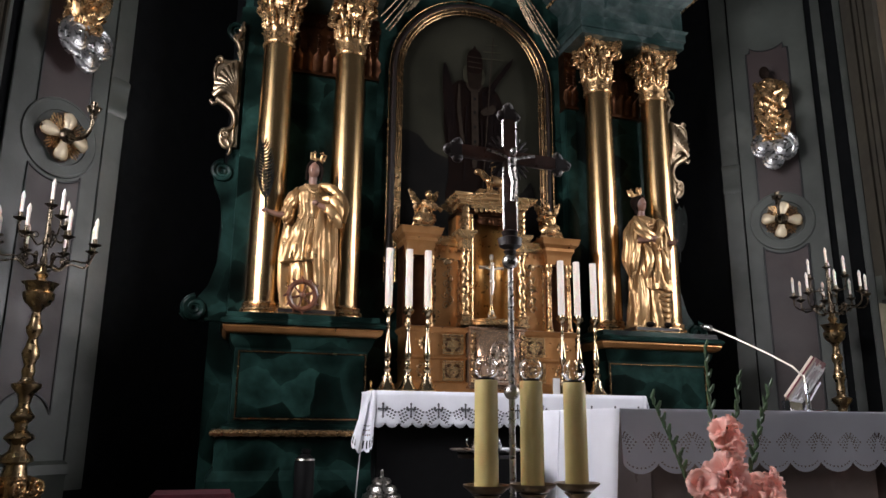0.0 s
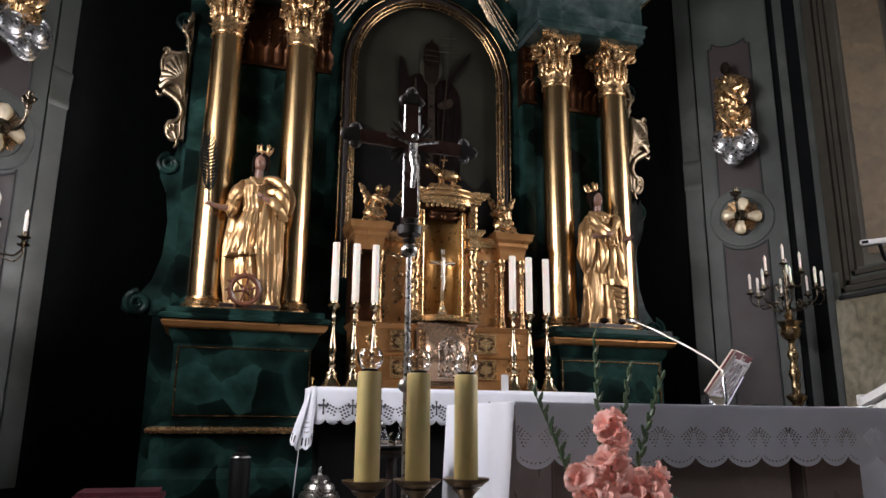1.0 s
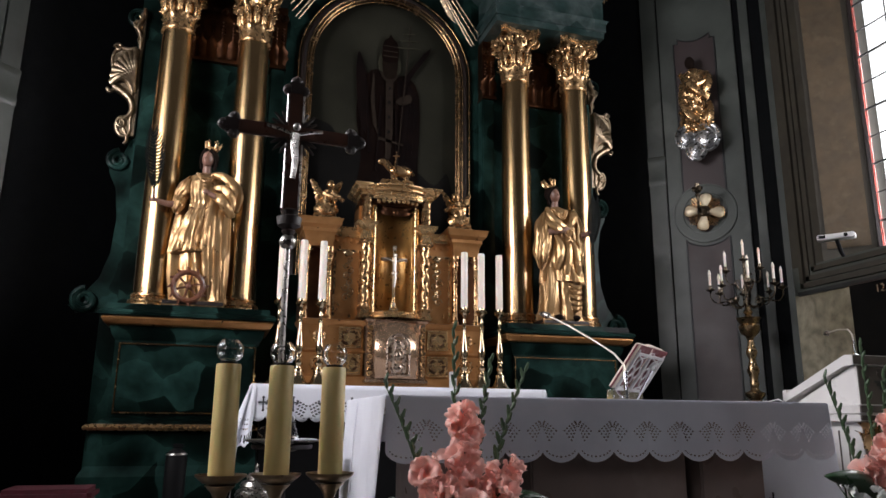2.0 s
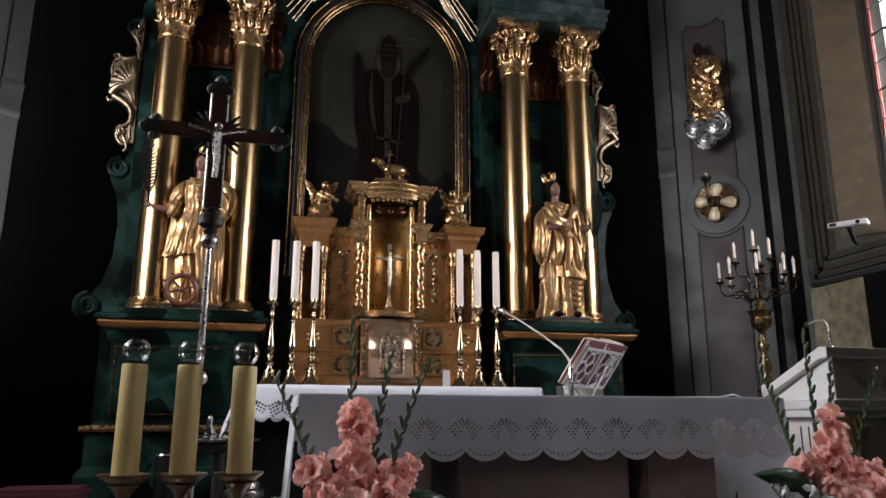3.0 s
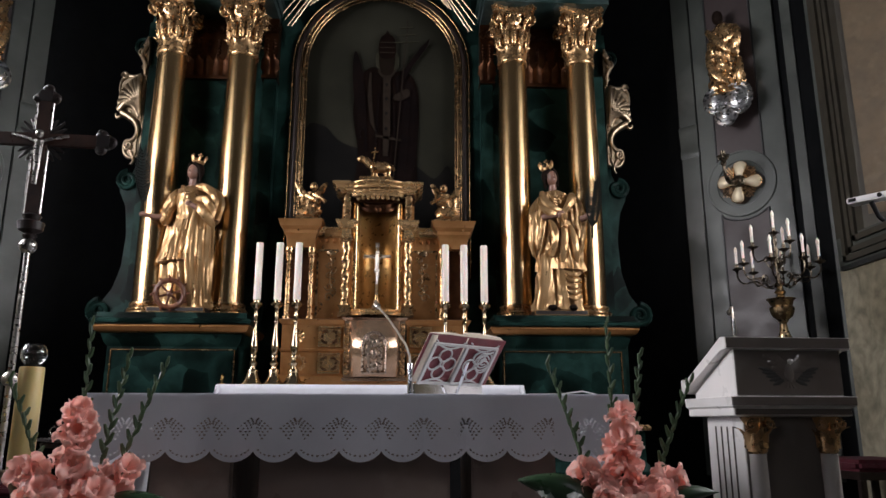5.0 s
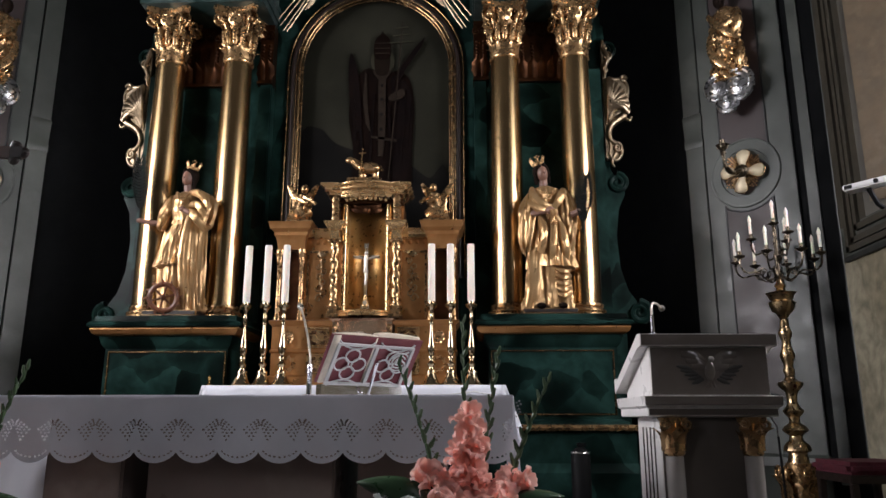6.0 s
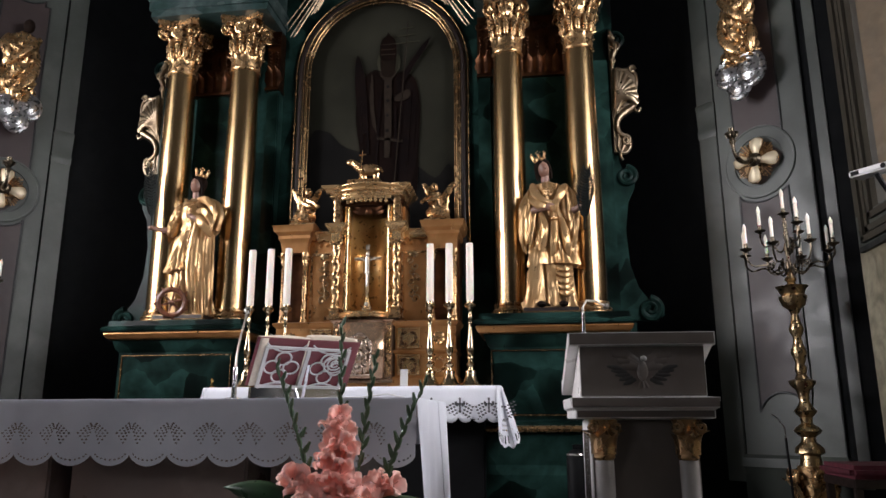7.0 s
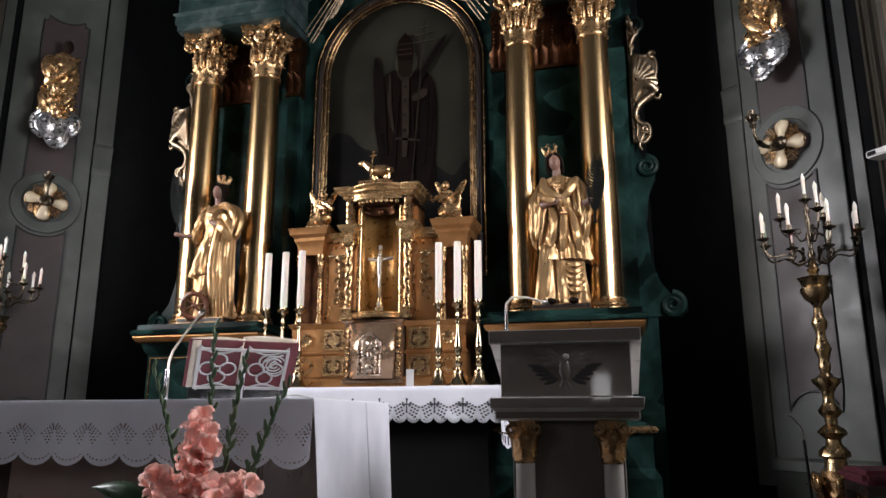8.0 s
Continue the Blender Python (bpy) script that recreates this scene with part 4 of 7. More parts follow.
# stepped gilded back with panels (gradines)
for sx in (-1, 1):
    X = lambda a, b: (min(sx * a, sx * b), max(sx * a, sx * b))
    low = part("lower_wing", mould(BM(), *X(0.30, 0.88), -0.10, 0.3, [(0.02, 0), (0.02, 0.05), (0.0, 0.07), (0.0, 0.27), (0.015, 0.285), (0.015, 0.30), (0.0, 0.31), (0.0, 0.53), (0.02, 0.55), (0.035, 0.58), (0.0, 0.59)]), GOLD_MATT, TAB, sharp=25)
    for zc in (0.17, 0.42):
        bm = box(BM(), *X(0.34, 0.52), -0.108, -0.098, zc - 0.075, zc + 0.075, 0.004)
        vine = BM()
        for p in range(14):
            a = 2 * math.pi * p / 14
            tube(vine, spiral((sx * 0.43 + 0.066 * (1 if math.cos(a) > 0 else -1) * abs(math.cos(a)) ** 0.5, -0.111, zc + 0.055 * (1 if math.sin(a) > 0 else -1) * abs(math.sin(a)) ** 0.5), 0.014, 0.004, 0.9, 57 * p, 8), 0.005, 5)
        pan = part("relief_panel", bm, GOLD_SMOOTH, low)
        lo, hi = X(0.325, 0.535)
        fr = BM()
        for q in ((lo, hi, zc + 0.082, zc + 0.096), (lo, hi, zc - 0.096, zc - 0.082), (lo, lo + 0.014, zc - 0.082, zc + 0.082), (hi - 0.014, hi, zc - 0.082, zc + 0.082)):
            box(fr, q[0], q[1], -0.116, -0.099, q[2], q[3])
        part("panel_frame", fr, GOLD_SMOOTH, pan)
        part("vine_border", vine, GOLD_DARK, pan, "dark vine border", kind="stuff")
    bm = BM()
    for p in range(10):
        a = 2 * math.pi * p / 10
        leaf(bm, Matrix.Translation((sx * 0.72, -0.105, 0.42)) @ Matrix.Rotation(a, 4, 'Y'), 0.075, 0.035, 0.03, nu=3, nv=5)
        tube(bm, spiral((sx * 0.72 + 0.06 * math.cos(a), -0.105, 0.17 + 0.06 * math.sin(a)), 0.022, 0.005, 1.2, 40 * p, 10), 0.006, 5)
    part("relief_panel", bm, GOLD, low, sharp=60, kind="stuff")
    up = part("upper_wing", box(BM(), *X(0.30, 0.62), 0.02, 0.3, 0.592, 1.36, 0.006), GOLD_MATT, TAB)
    bm = BM()
    for k in range(9):
        z = 0.80 + 0.05 * k
        tube(bm, spiral((sx * (0.45 + 0.02 * (-1) ** k), 0.012, z), 0.045 - 0.002 * k, 0.008, 1.2, 90 * k, 14, sgn=(-1) ** k), 0.006, 5)
    ball(bm, (sx * 0.45, 0.015, 1.22), (0.05, 0.012, 0.03), 10, 6)
    part("relief_panel", bm, BRONZE, up, "vine relief", sharp=60, kind="stuff")
    bm = BM()
    for q in (X(0.325, 0.345), X(0.575, 0.595)):
        box(bm, *q, 0.008, 0.022, 0.62, 1.24)
    box(bm, *X(0.325, 0.595), 0.008, 0.022, 1.225, 1.245)
    part("panel_edge", bm, GOLD, up)
    part("wing_cornice", mould(BM(), *X(0.30, 0.62), 0.02, 0.3, [(0.0, 1.362), (0.012, 1.37), (0.012, 1.40), (0.03, 1.42), (0.055, 1.45), (0.0, 1.455)]), GOLD_SMOOTH, up, sharp=25)
    for i in range(4):
        part("bead", ball(BM(), (sx * (0.36 + 0.07 * i), 0.016, 1.325), (0.02, 0.012, 0.022), 8, 5), GOLD_MATT, up)
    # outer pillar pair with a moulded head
    # the dark gap behind the colonnettes is shade put into the backing's colour
    pil = part("outer_pillar", box(BM(), *X(0.60, 0.90), 0.06, 0.3, 0.592, 1.36, 0.004), GOLD_DARK, TAB, "gilded backing with shade put into its colour")
    part("pillar_head", mould(BM(), *X(0.60, 0.90), -0.06, 0.3, [(-0.02, 1.25), (-0.01, 1.33), (0.0, 1.36), (0.015, 1.38), (0.015, 1.41), (0.05, 1.44), (0.06, 1.48), (0.07, 1.5), (0, 1.51)]), GOLD_MATT, pil, sharp=25)
    for x in (0.64, 0.86):
        prof = [(0.036, 0.592), (0.036, 0.62), (0.028, 0.63), (0.03, 0.65), (0.024, 0.66), (0.023, 1.12), (0.028, 1.13), (0.024, 1.145), (0.034, 1.19), (0.038, 1.22), (0.04, 1.25)]
        bm = lathe(BM(), prof, 14, (sx * x, -0.02, 0), rf=lambda a, z: 1 + (0.1 * math.cos(8 * a) if 0.66 < z < 1.12 else 0))
        for k in range(6):
            leaf(bm, Matrix.Translation((sx * x, -0.02, 1.14)) @ Matrix.Rotation(k * math.pi / 3, 4, 'Z') @ Matrix.Translation((0, -0.026, 0)), 0.09, 0.035, 0.04, nu=3, nv=5)
        part("colonnette", bm, GOLD, pil, sharp=50)

# central tower: silver-gilt door below, round-backed niche above
core = part("lower_body", mould(BM(), -0.30, 0.30, -0.20, 0.3, [(0.02, 0), (0.02, 0.03), (0.0, 0.04), (0.0, 0.57), (0.01, 0.58), (0.03, 0.60), (0.0, 0.61)]), DOOR_METAL, TAB, sharp=25)
bm = BM()
grid(bm, 17, 2, lambda u, v: (0.25 * (2 * u - 1), -0.20 - 0.09 * math.sin(math.pi * u) ** 0.8, 0.04 + 0.53 * v))
door = solid(part("door", bm, DOOR_METAL, core, "polished curved metal door"), 0.01)
bm = BM()
tube(bm, [(x, -0.285, z) for x, z in [(-0.115, 0.07)] + arc(0, 0.345, 0.115, 180, 0, 16) + [(0.115, 0.07), (-0.115, 0.07)]], 0.010, 7)
for k in range(19):
    a = math.pi * k / 18
    ball(bm, (0.097 * math.cos(a), -0.287, 0.345 + 0.097 * math.sin(a)), (0.009, 0.010, 0.009), 6, 4)
for k in range(9):
    for s in (-1, 1):
        tube(bm, [(p[0], -0.288, p[2]) for p in spiral((s * (0.05 + 0.014 * (k % 2)), 0, 0.10 + 0.036 * k), 0.026, 0.005, 1.3, 70 * k, 12, sgn=s)], 0.0065, 5)
        leaf(bm, Matrix.Translation((s * 0.03, -0.283, 0.085 + 0.036 * k)) @ Matrix.Rotation(s * 0.9, 4, 'Y'), 0.05, 0.028, 0.02, nu=3, nv=5)
ball(bm, (0, -0.287, 0.36), (0.035, 0.018, 0.042), 12, 8, fn=lambda a, b: 1 + 0.1 * math.cos(7 * a))
ball(bm, (0, -0.287, 0.25), (0.030, 0.018, 0.05), 12, 8)
ball(bm, (0, -0.287, 0.14), (0.045, 0.018, 0.04), 12, 8, fn=lambda a, b: 1 + 0.12 * math.cos(5 * a))
part("door_relief", bm, RELIEF, door, "silvered door relief", sharp=60)
for sx in (-1, 1):
    bm = BM()
    for k in range(9):
        tube(bm, [(p[0], -0.212, p[2]) for p in spiral((sx * 0.275, 0, 0.08 + 0.055 * k), 0.028, 0.006, 1.3, 80 * k, 12)], 0.007, 5)
    part("side_relief", bm, GOLD, core, sharp=60, kind="stuff")
part("niche_step", lathe(BM(), [(0.20, 0.612), (0.225, 0.615), (0.235, 0.635), (0.22, 0.655), (0.225, 0.665), (0.2, 0.675), (0.19, 0.676)], 32, (0, -0.04, 0)), GOLD_SMOOTH, TAB)
bm = BM()
grid(bm, 25, 2, lambda u, v: (-0.165 * math.cos(math.pi * u), 0.0 + 0.16 * math.sin(math.pi * u), 0.66 + 1.10 * v))
solid(part("niche", bm, GOLD_NICHE, TAB, "polished gilded niche", sharp=80), 0.012)
# shade under the cornice is put into this dark gilding
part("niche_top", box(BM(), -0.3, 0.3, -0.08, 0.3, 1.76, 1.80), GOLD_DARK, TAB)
for sx in (-1, 1):
    X = lambda a, b: (min(sx * a, sx * b), max(sx * a, sx * b))
    part("niche_jamb", box(BM(), *X(0.165, 0.205), -0.03, 0.3, 0.66, 1.76, 0.008), GOLD_SMOOTH, TAB)
    part("tower_side", box(BM(), *X(0.206, 0.30), 0.03, 0.3, 0.612, 1.76, 0.004), GOLD_MATT, TAB)
    part("niche_moulding", tube(BM(), [(sx * 0.182, -0.035, 0.678), (sx * 0.182, -0.035, 1.2), (sx * 0.182, -0.035, 1.758)], 0.021, 14), GOLD_SMOOTH, TAB, "rounded gilded niche edge")
    # twisted column on a plinth, pilaster block above
    tc = part("tower_plinth", mould(BM(), *X(0.215, 0.29), -0.14, 0.05, [(0.012, 0.612), (0.012, 0.64), (0.0, 0.65), (0.0, 0.70), (0.012, 0.71), (0.012, 0.72)]), GOLD, TAB, sharp=25)
    prof = [(0.040, 0.721), (0.040, 0.735), (0.032, 0.75)] + [(0.032 + 0.002 * math.sin(k), 0.76 + 0.52 * k / 26) for k in range(27)] + [(0.036, 1.30), (0.03, 1.32), (0.044, 1.38)]
    bm = lathe(BM(), prof, 16, (sx * 0.2525, -0.095, 0), rf=lambda a, z: 1 + (0.2 * math.cos(2 * a + sx * 44 * z) if 0.75 < z < 1.29 else 0))
    for k in range(6):
        leaf(bm, Matrix.Translation((sx * 0.2525, -0.095, 1.31)) @ Matrix.Rotation(k * math.pi / 3, 4, 'Z') @ Matrix.Translation((0, -0.03, 0)), 0.08, 0.04, 0.04, nu=3, nv=5)
    for s in (-1, 1):
        tube(bm, spiral((sx * 0.2525 + s * 0.035, -0.13, 1.365), 0.022, 0.006, 1.3, 90, 12, sgn=s), 0.007, 5)
    part("twisted_column", bm, GOLD, tc, "gilded twisted column", sharp=60)
    part("column_block", mould(BM(), *X(0.215, 0.29), -0.135, 0.05, [(0.01, 1.381), (0.01, 1.4), (0, 1.405), (0, 1.47), (0.01, 1.475), (0.045, 1.53), (0.05, 1.555), (0, 1.56)]), GOLD_SMOOTH, tc, sharp=25)
    bm = box(BM(), *X(0.225, 0.28), -0.12, 0.05, 1.561, 1.83, 0.004)
    for k in range(4):
        leaf(bm, Matrix.Translation((sx * 0.2525, -0.122, 1.58 + 0.06 * k)), 0.07, 0.05, 0.03, nu=3, nv=5)
    part("upper_pilaster", bm, GOLD, tc, sharp=50)
    part("tower_cornice_end", mould(BM(), *X(0.22, 0.285), -0.13, 0.3, [(0.0, 1.831), (0.01, 1.85), (0.02, 1.855), (0.05, 1.89), (0.08, 1.91), (0.085, 1.93), (0.0, 1.94)]), GOLD_SMOOTH, TAB, sharp=25)
bm = BM()
prof = [(0.0, 1.80), (0.012, 1.82), (0.012, 1.85), (0.035, 1.885), (0.06, 1.905), (0.07, 1.93), (0.0, 1.945)]
rings = []
for o, z in prof:
    rings.append([bm.verts.new((-0.21 + 0.42 * k / 14, -0.09 - (0.09 + o) * math.sin(math.pi * (0.12 + 0.76 * k / 14)) ** 0.7 - o * 0.2, z)) for k in range(15)])
for a, b in zip(rings, rings[1:]):
    for k in range(14):
        bm.faces.new((a[k], a[k + 1], b[k + 1], b[k]))
back = [bm.verts.new((-0.21 + 0.42 * k / 14, 0.3, 1.945)) for k in range(15)]
for k in range(14):
    bm.faces.new((rings[-1][k], rings[-1][k + 1], back[k + 1], back[k]))
part("tower_cornice", bm, GOLD_SMOOTH, TAB, sharp=40)
# rounded mouldings that run along the whole cornice
for o, z, r in ((0.012, 1.838, 0.011), (0.045, 1.885, 0.016), (0.078, 1.928, 0.012)):
    half = [(-(0.285 + o), 0.12), (-(0.285 + o), -0.13 - o), (-0.225, -0.13 - o)]
    curve = [(-0.21 + 0.42 * k / 14, -0.09 - (0.09 + o) * math.sin(math.pi * (0.12 + 0.76 * k / 14)) ** 0.7 - o * 0.2) for k in range(15)]
    path = half + curve + [(-x, y) for x, y in reversed(half)]
    part("cornice_moulding", tube(BM(), [(1.2 * x, y, z) for x, y in path], r, 10), GOLD_SMOOTH, TAB, "rounded gilded moulding", sharp=60)
bm = BM()
for k in range(9):
    x = -0.16 + 0.04 * k
    ball(bm, (x, -0.10 - 0.075 * math.cos(x * 8), 1.785), (0.017, 0.010, 0.024), 8, 6)
part("fringe", bm, GOLD_SMOOTH, TAB, "carved hanging fringe")
bm = BM()
for k in range(-4, 5):
    leaf(bm, Matrix.Translation((0, 0.0, 1.70)) @ Matrix.Rotation(0.38 * k, 4, 'Y') @ Matrix.Translation((0, 0, 0.01)), 0.14, 0.05, 0.06, nu=3, nv=5)
ball(bm, (0, -0.03, 1.70), (0.03, 0.03, 0.035), 10, 7)
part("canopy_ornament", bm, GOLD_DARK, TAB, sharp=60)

for o in TAB.children:
    if o.name.split(".")[0] in ("niche_step", "niche", "niche_top", "niche_jamb", "niche_moulding", "tower_side", "tower_plinth", "tower_cornice_end", "tower_cornice", "fringe", "canopy_ornament"):
        o.scale[0] = 1.2
    if o.name.split(".")[0] in ("upper_wing", "outer_pillar"):
        o.scale[2], o.location[2] = 1.075, 0.592 * (1 - 1.075)
core.scale = (0.94, 1.0, 0.975)

# crucifix in the niche: a plain shape on a cross
bm = BM()
box(bm, -0.012, 0.012, -0.012, 0.012, 0.80, 1.22, 0.003, mi=1), box(bm, -0.125, 0.125, -0.012, 0.012, 1.105, 1.13, 0.003, mi=1)
tube(bm, [(0, -0.022, 0.89), (0.006, -0.03, 0.96), (0, -0.024, 1.02), (0, -0.026, 1.09), (0, -0.03, 1.13)], lambda u: 0.012 + 0.011 * u if u < 0.8 else 0.016, 8)
ball(bm, (0.004, -0.034, 1.145), 0.019, 8, 6)
for sx in (-1, 1):
    tube(bm, [(0, -0.024, 1.095), (sx * 0.06, -0.024, 1.112), (sx * 0.115, -0.02, 1.122)], 0.008, 6)
ball(bm, (0, -0.028, 1.0), (0.026, 0.02, 0.022), 8, 6)
box(bm, -0.055, 0.055, -0.05, 0.05, 0.677, 0.695, 0.004, mi=1), box(bm, -0.04, 0.04, -0.03, 0.03, 0.695, 0.73, 0.008, mi=1)
tube(bm, [(0, 0, 0.72), (0, 0, 0.76), (0, 0, 0.81)], lambda u: 0.036 - 0.022 * u, 10, mi=1)
ball(bm, (0, -0.03, 0.745), (0.018, 0.012, 0.02), 8, 6)
for k in (-1, 0, 1):
    box(bm, k * 0.014 - 0.004, k * 0.014 + 0.004, -0.016, -0.011, 1.19, 1.23)
put("crucifix", bm, [PALE_METAL, GOLD_SMOOTH], "pale gilded crucifix standing in the gilded niche", "crucifix", pose(TX, -0.02, ZT - 0.16) @ Matrix.Diagonal((1.08, 1.0, 1.235, 1.0)))

# ---- candlesticks on the rear altar ----
prof = [(0.0, 0.0), (0.09, 0.0), (0.094, 0.014), (0.085, 0.026), (0.07, 0.04), (0.05, 0.075), (0.042, 0.095), (0.05, 0.104), (0.046, 0.116), (0.026, 0.126), (0.022, 0.14), (0.036, 0.158), (0.038, 0.168), (0.022, 0.182), (0.018, 0.198),
        (0.03, 0.21), (0.028, 0.222), (0.02, 0.232), (0.03, 0.25), (0.036, 0.275), (0.035, 0.295), (0.027, 0.335), (0.019, 0.38), (0.014, 0.43), (0.0125, 0.455), (0.022, 0.465), (0.022, 0.473), (0.013, 0.485), (0.02, 0.505), (0.021, 0.515), (0.012, 0.54),
        (0.018, 0.56), (0.028, 0.575), (0.052, 0.59), (0.056, 0.605), (0.05, 0.612), (0.03, 0.607), (0.028, 0.63), (0.0, 0.63)]
prof = [(r * 1.03, z * 1.25) for r, z in prof]
stick = thing("altar_candlestick", "turned brass candlestick with a tall white candle", "candlestick", pose(0, 0, 0), "candlesticks on the rear altar")
part("stem", lathe(BM(), [(max(r, 0.001), z) for r, z in prof], 20), BRASS_PALE, stick, "polished brass stem")
part("candle", lathe(BM(), [(0.034, 0.789), (0.035, 0.80), (0.034, 1.330), (0.031, 1.340), (0.012, 1.333)], 18), WAX, stick, "white wax candle")
spots = [(-1.037, -0.24, 2), (-0.846, -0.25, -3), (-0.665, -0.26, 1), (0.724, -0.255, 2), (0.903, -0.25, -1), (1.096, -0.24, 3)]
for i, (x, y, rz) in enumerate(spots):
    m = pose(x, y, MZ, 0, 0, rz * 20)
    if i == 0:
        stick.matrix_basis = m
    else:
        copy_thing(stick, m)
bm = box(BM(), -0.032, 0.032, -0.012, 0.012, 0, 0.15, 0.002)
put("altar_card", bm, WHITE_PLASTIC, "small white candle block on the rear altar", "candle", pose(0.53, -0.50, MZ))
bm = lathe(BM(), [(0.022, 0), (0.026, 0.01), (0.01, 0.02), (0.008, 0.05), (0.012, 0.055), (0.016, 0.07), (0.008, 0.085), (0.002, 0.09)], 12)
put("hand_bell", bm, BRASS, "little brass bell at the cloth's edge", "bell", pose(-1.24, -0.52, MZ))

# lamb on the tabernacle, two kneeling figures: plain gilded shapes
bm = box(BM(), -0.14, 0.14, -0.06, 0.06, 0, 0.04, 0.006)
for k in range(9):
    box(bm, -0.13 + 0.03 * k, -0.115 + 0.03 * k, -0.066, -0.058, 0.005, 0.035)
ball(bm, (0.03, 0, 0.135), (0.10, 0.045, 0.05), 18, 10, fn=lambda a, b: 1 + 0.06 * math.sin(9 * a) * math.sin(8 * b))
tube(bm, [(-0.05, 0, 0.15), (-0.09, 0, 0.19), (-0.105, 0, 0.205)], 0.032, 8)
ball(bm, (-0.125, 0, 0.205), (0.042, 0.026, 0.028), 12, 8)
for x in (-0.03, 0.0, 0.075, 0.105):
    tube(bm, [(x, 0.015, 0.12), (x - 0.006, 0.015, 0.08), (x + 0.004, 0.015, 0.04)], lambda u: 0.017 - 0.007 * u, 7)
tube(bm, [(0.125, 0, 0.15), (0.145, 0, 0.11)], 0.012, 6)
tube(bm, [(-0.04, -0.05, 0.04), (-0.015, -0.045, 0.29)], 0.006, 6)
tube(bm, [(-0.045, -0.047, 0.25), (0.012, -0.047, 0.255)], 0.006, 6)
put("lamb_figure", bm, GOLD, "gilded lamb figure with a cross staff on the tabernacle", "figurine", pose(TX - 0.02, -0.13, ZT + 1.946) @ Matrix.Scale(1.2, 4))


def kneeling(sx):
    bm = BM()
    box(bm, -0.11, 0.11, -0.06, 0.06, 0, 0.025, 0.004)
    ball(bm, (0, 0, 0.09), (0.095, 0.06, 0.075), 18, 10, fn=lambda a, b: 1 + 0.12 * math.sin(6 * a + 5 * b))
    tube(bm, [(sx * 0.06, 0, 0.07), (sx * 0.1, -0.01, 0.05), (-sx * 0.05, -0.01, 0.045)], 0.035, 8)
    tube(bm, [(0, 0, 0.1), (-sx * 0.012, 0, 0.18), (-sx * 0.02, 0, 0.25)], lambda u: 0.058 - 0.012 * u, 10)
    ball(bm, (-sx * 0.03, -0.01, 0.305), (0.034, 0.034, 0.04), 10, 8)
    tube(bm, [(-sx * 0.03, -0.03, 0.23), (-sx * 0.09, -0.05, 0.2), (-sx * 0.135, -0.05, 0.16)], 0.018, 7)
    tube(bm, [(sx * 0.03, -0.03, 0.22), (-sx * 0.03, -0.07, 0.18), (-sx * 0.08, -0.07, 0.16)], 0.018, 7)
    for s, r in ((sx, 0), (-sx, 1)):
        for k in range(5):
            a = Vector((s * 0.02, 0.04, 0.22))
            b = Vector((s * (0.13 - 0.016 * k), 0.05, 0.36 - 0.055 * k))
            tube(bm, [a, a.lerp(b, 0.55) + Vector((s * 0.02, 0, 0.02)), b], lambda u: 0.012 + 0.014 * math.sin(math.pi * u), 7, flat=0.5)
    return bm


for sx in (-1, 1):
    put("kneeling_figure", kneeling(sx), GOLD, "small gilded winged figure kneeling on the tabernacle wing", "figurine",
        pose(TX + sx * 0.69, 0.04, ZT + 1.58) @ Matrix.Scale(1.2, 4), "kneeling figures")


# ---- statues: plain draped shapes, one mesh each ----
def robe(bm, rows, lobes, amp, seed, nu=130, nv=70, twist=2.0, mi=0, crumple=0.5, slant=0.0):
    """A draped body: rows of (z, rx, ry, cx, cy), with folds that run down it."""
    rnd = random.Random(seed)
    ph = [rnd.uniform(0, 6.28) for _ in range(6)]
    zs = [r[0] for r in rows]

    def f(u, v):
        z = zs[0] + (zs[-1] - zs[0]) * v
        k = max(i for i in range(len(rows) - 1) if rows[i][0] <= z + 1e-9)
        w = (z - zs[k]) / (zs[k + 1] - zs[k])
        w = w * w * (3 - 2 * w)
        _, rx, ry, cx, cy = [a + (b - a) * w for a, b in zip(rows[k], rows[k + 1])]
        t = 2 * math.pi * u
        fold = abs(math.sin(lobes * 0.5 * t + ph[0] + twist * z + 0.5 * math.sin(5 * z + ph[1]))) - 0.5
        fold += 0.6 * math.sin(lobes * 0.8 * t + ph[2] - 1.5 * twist * z) * math.sin(4 * z + ph[3])
        fold += 0.35 * math.sin(lobes * 1.7 * t + ph[4] + 3 * z)
        a = amp * (1 - 0.55 * v)
        px, py = cx + rx * math.cos(t), cy + ry * math.sin(t)
        w1 = noise.noise(Vector(((px + slant * z) * 9, py * 9, (z - slant * px) * 3.0 + seed * 7.1)))
        w2 = noise.noise(Vector(((px + slant * z) * 21 + 5, py * 21, (z - slant * px) * 7.0 + seed * 3.7)))
        fold = fold * (1 - crumple * 0.6) + crumple * (1.5 - 5.0 * abs(w1)) * 0.8 + crumple * (0.7 - 2.4 * abs(w2)) * 0.6
        return Vector((cx + rx * (1 + a * fold) * math.cos(t), cy + ry * (1 + a * fold) * math.sin(t), z))
    g = grid(bm, nu, nv, f, mi, True)
    for ring in (g[0], g[-1]):
        bm.faces.new(ring).material_index = mi


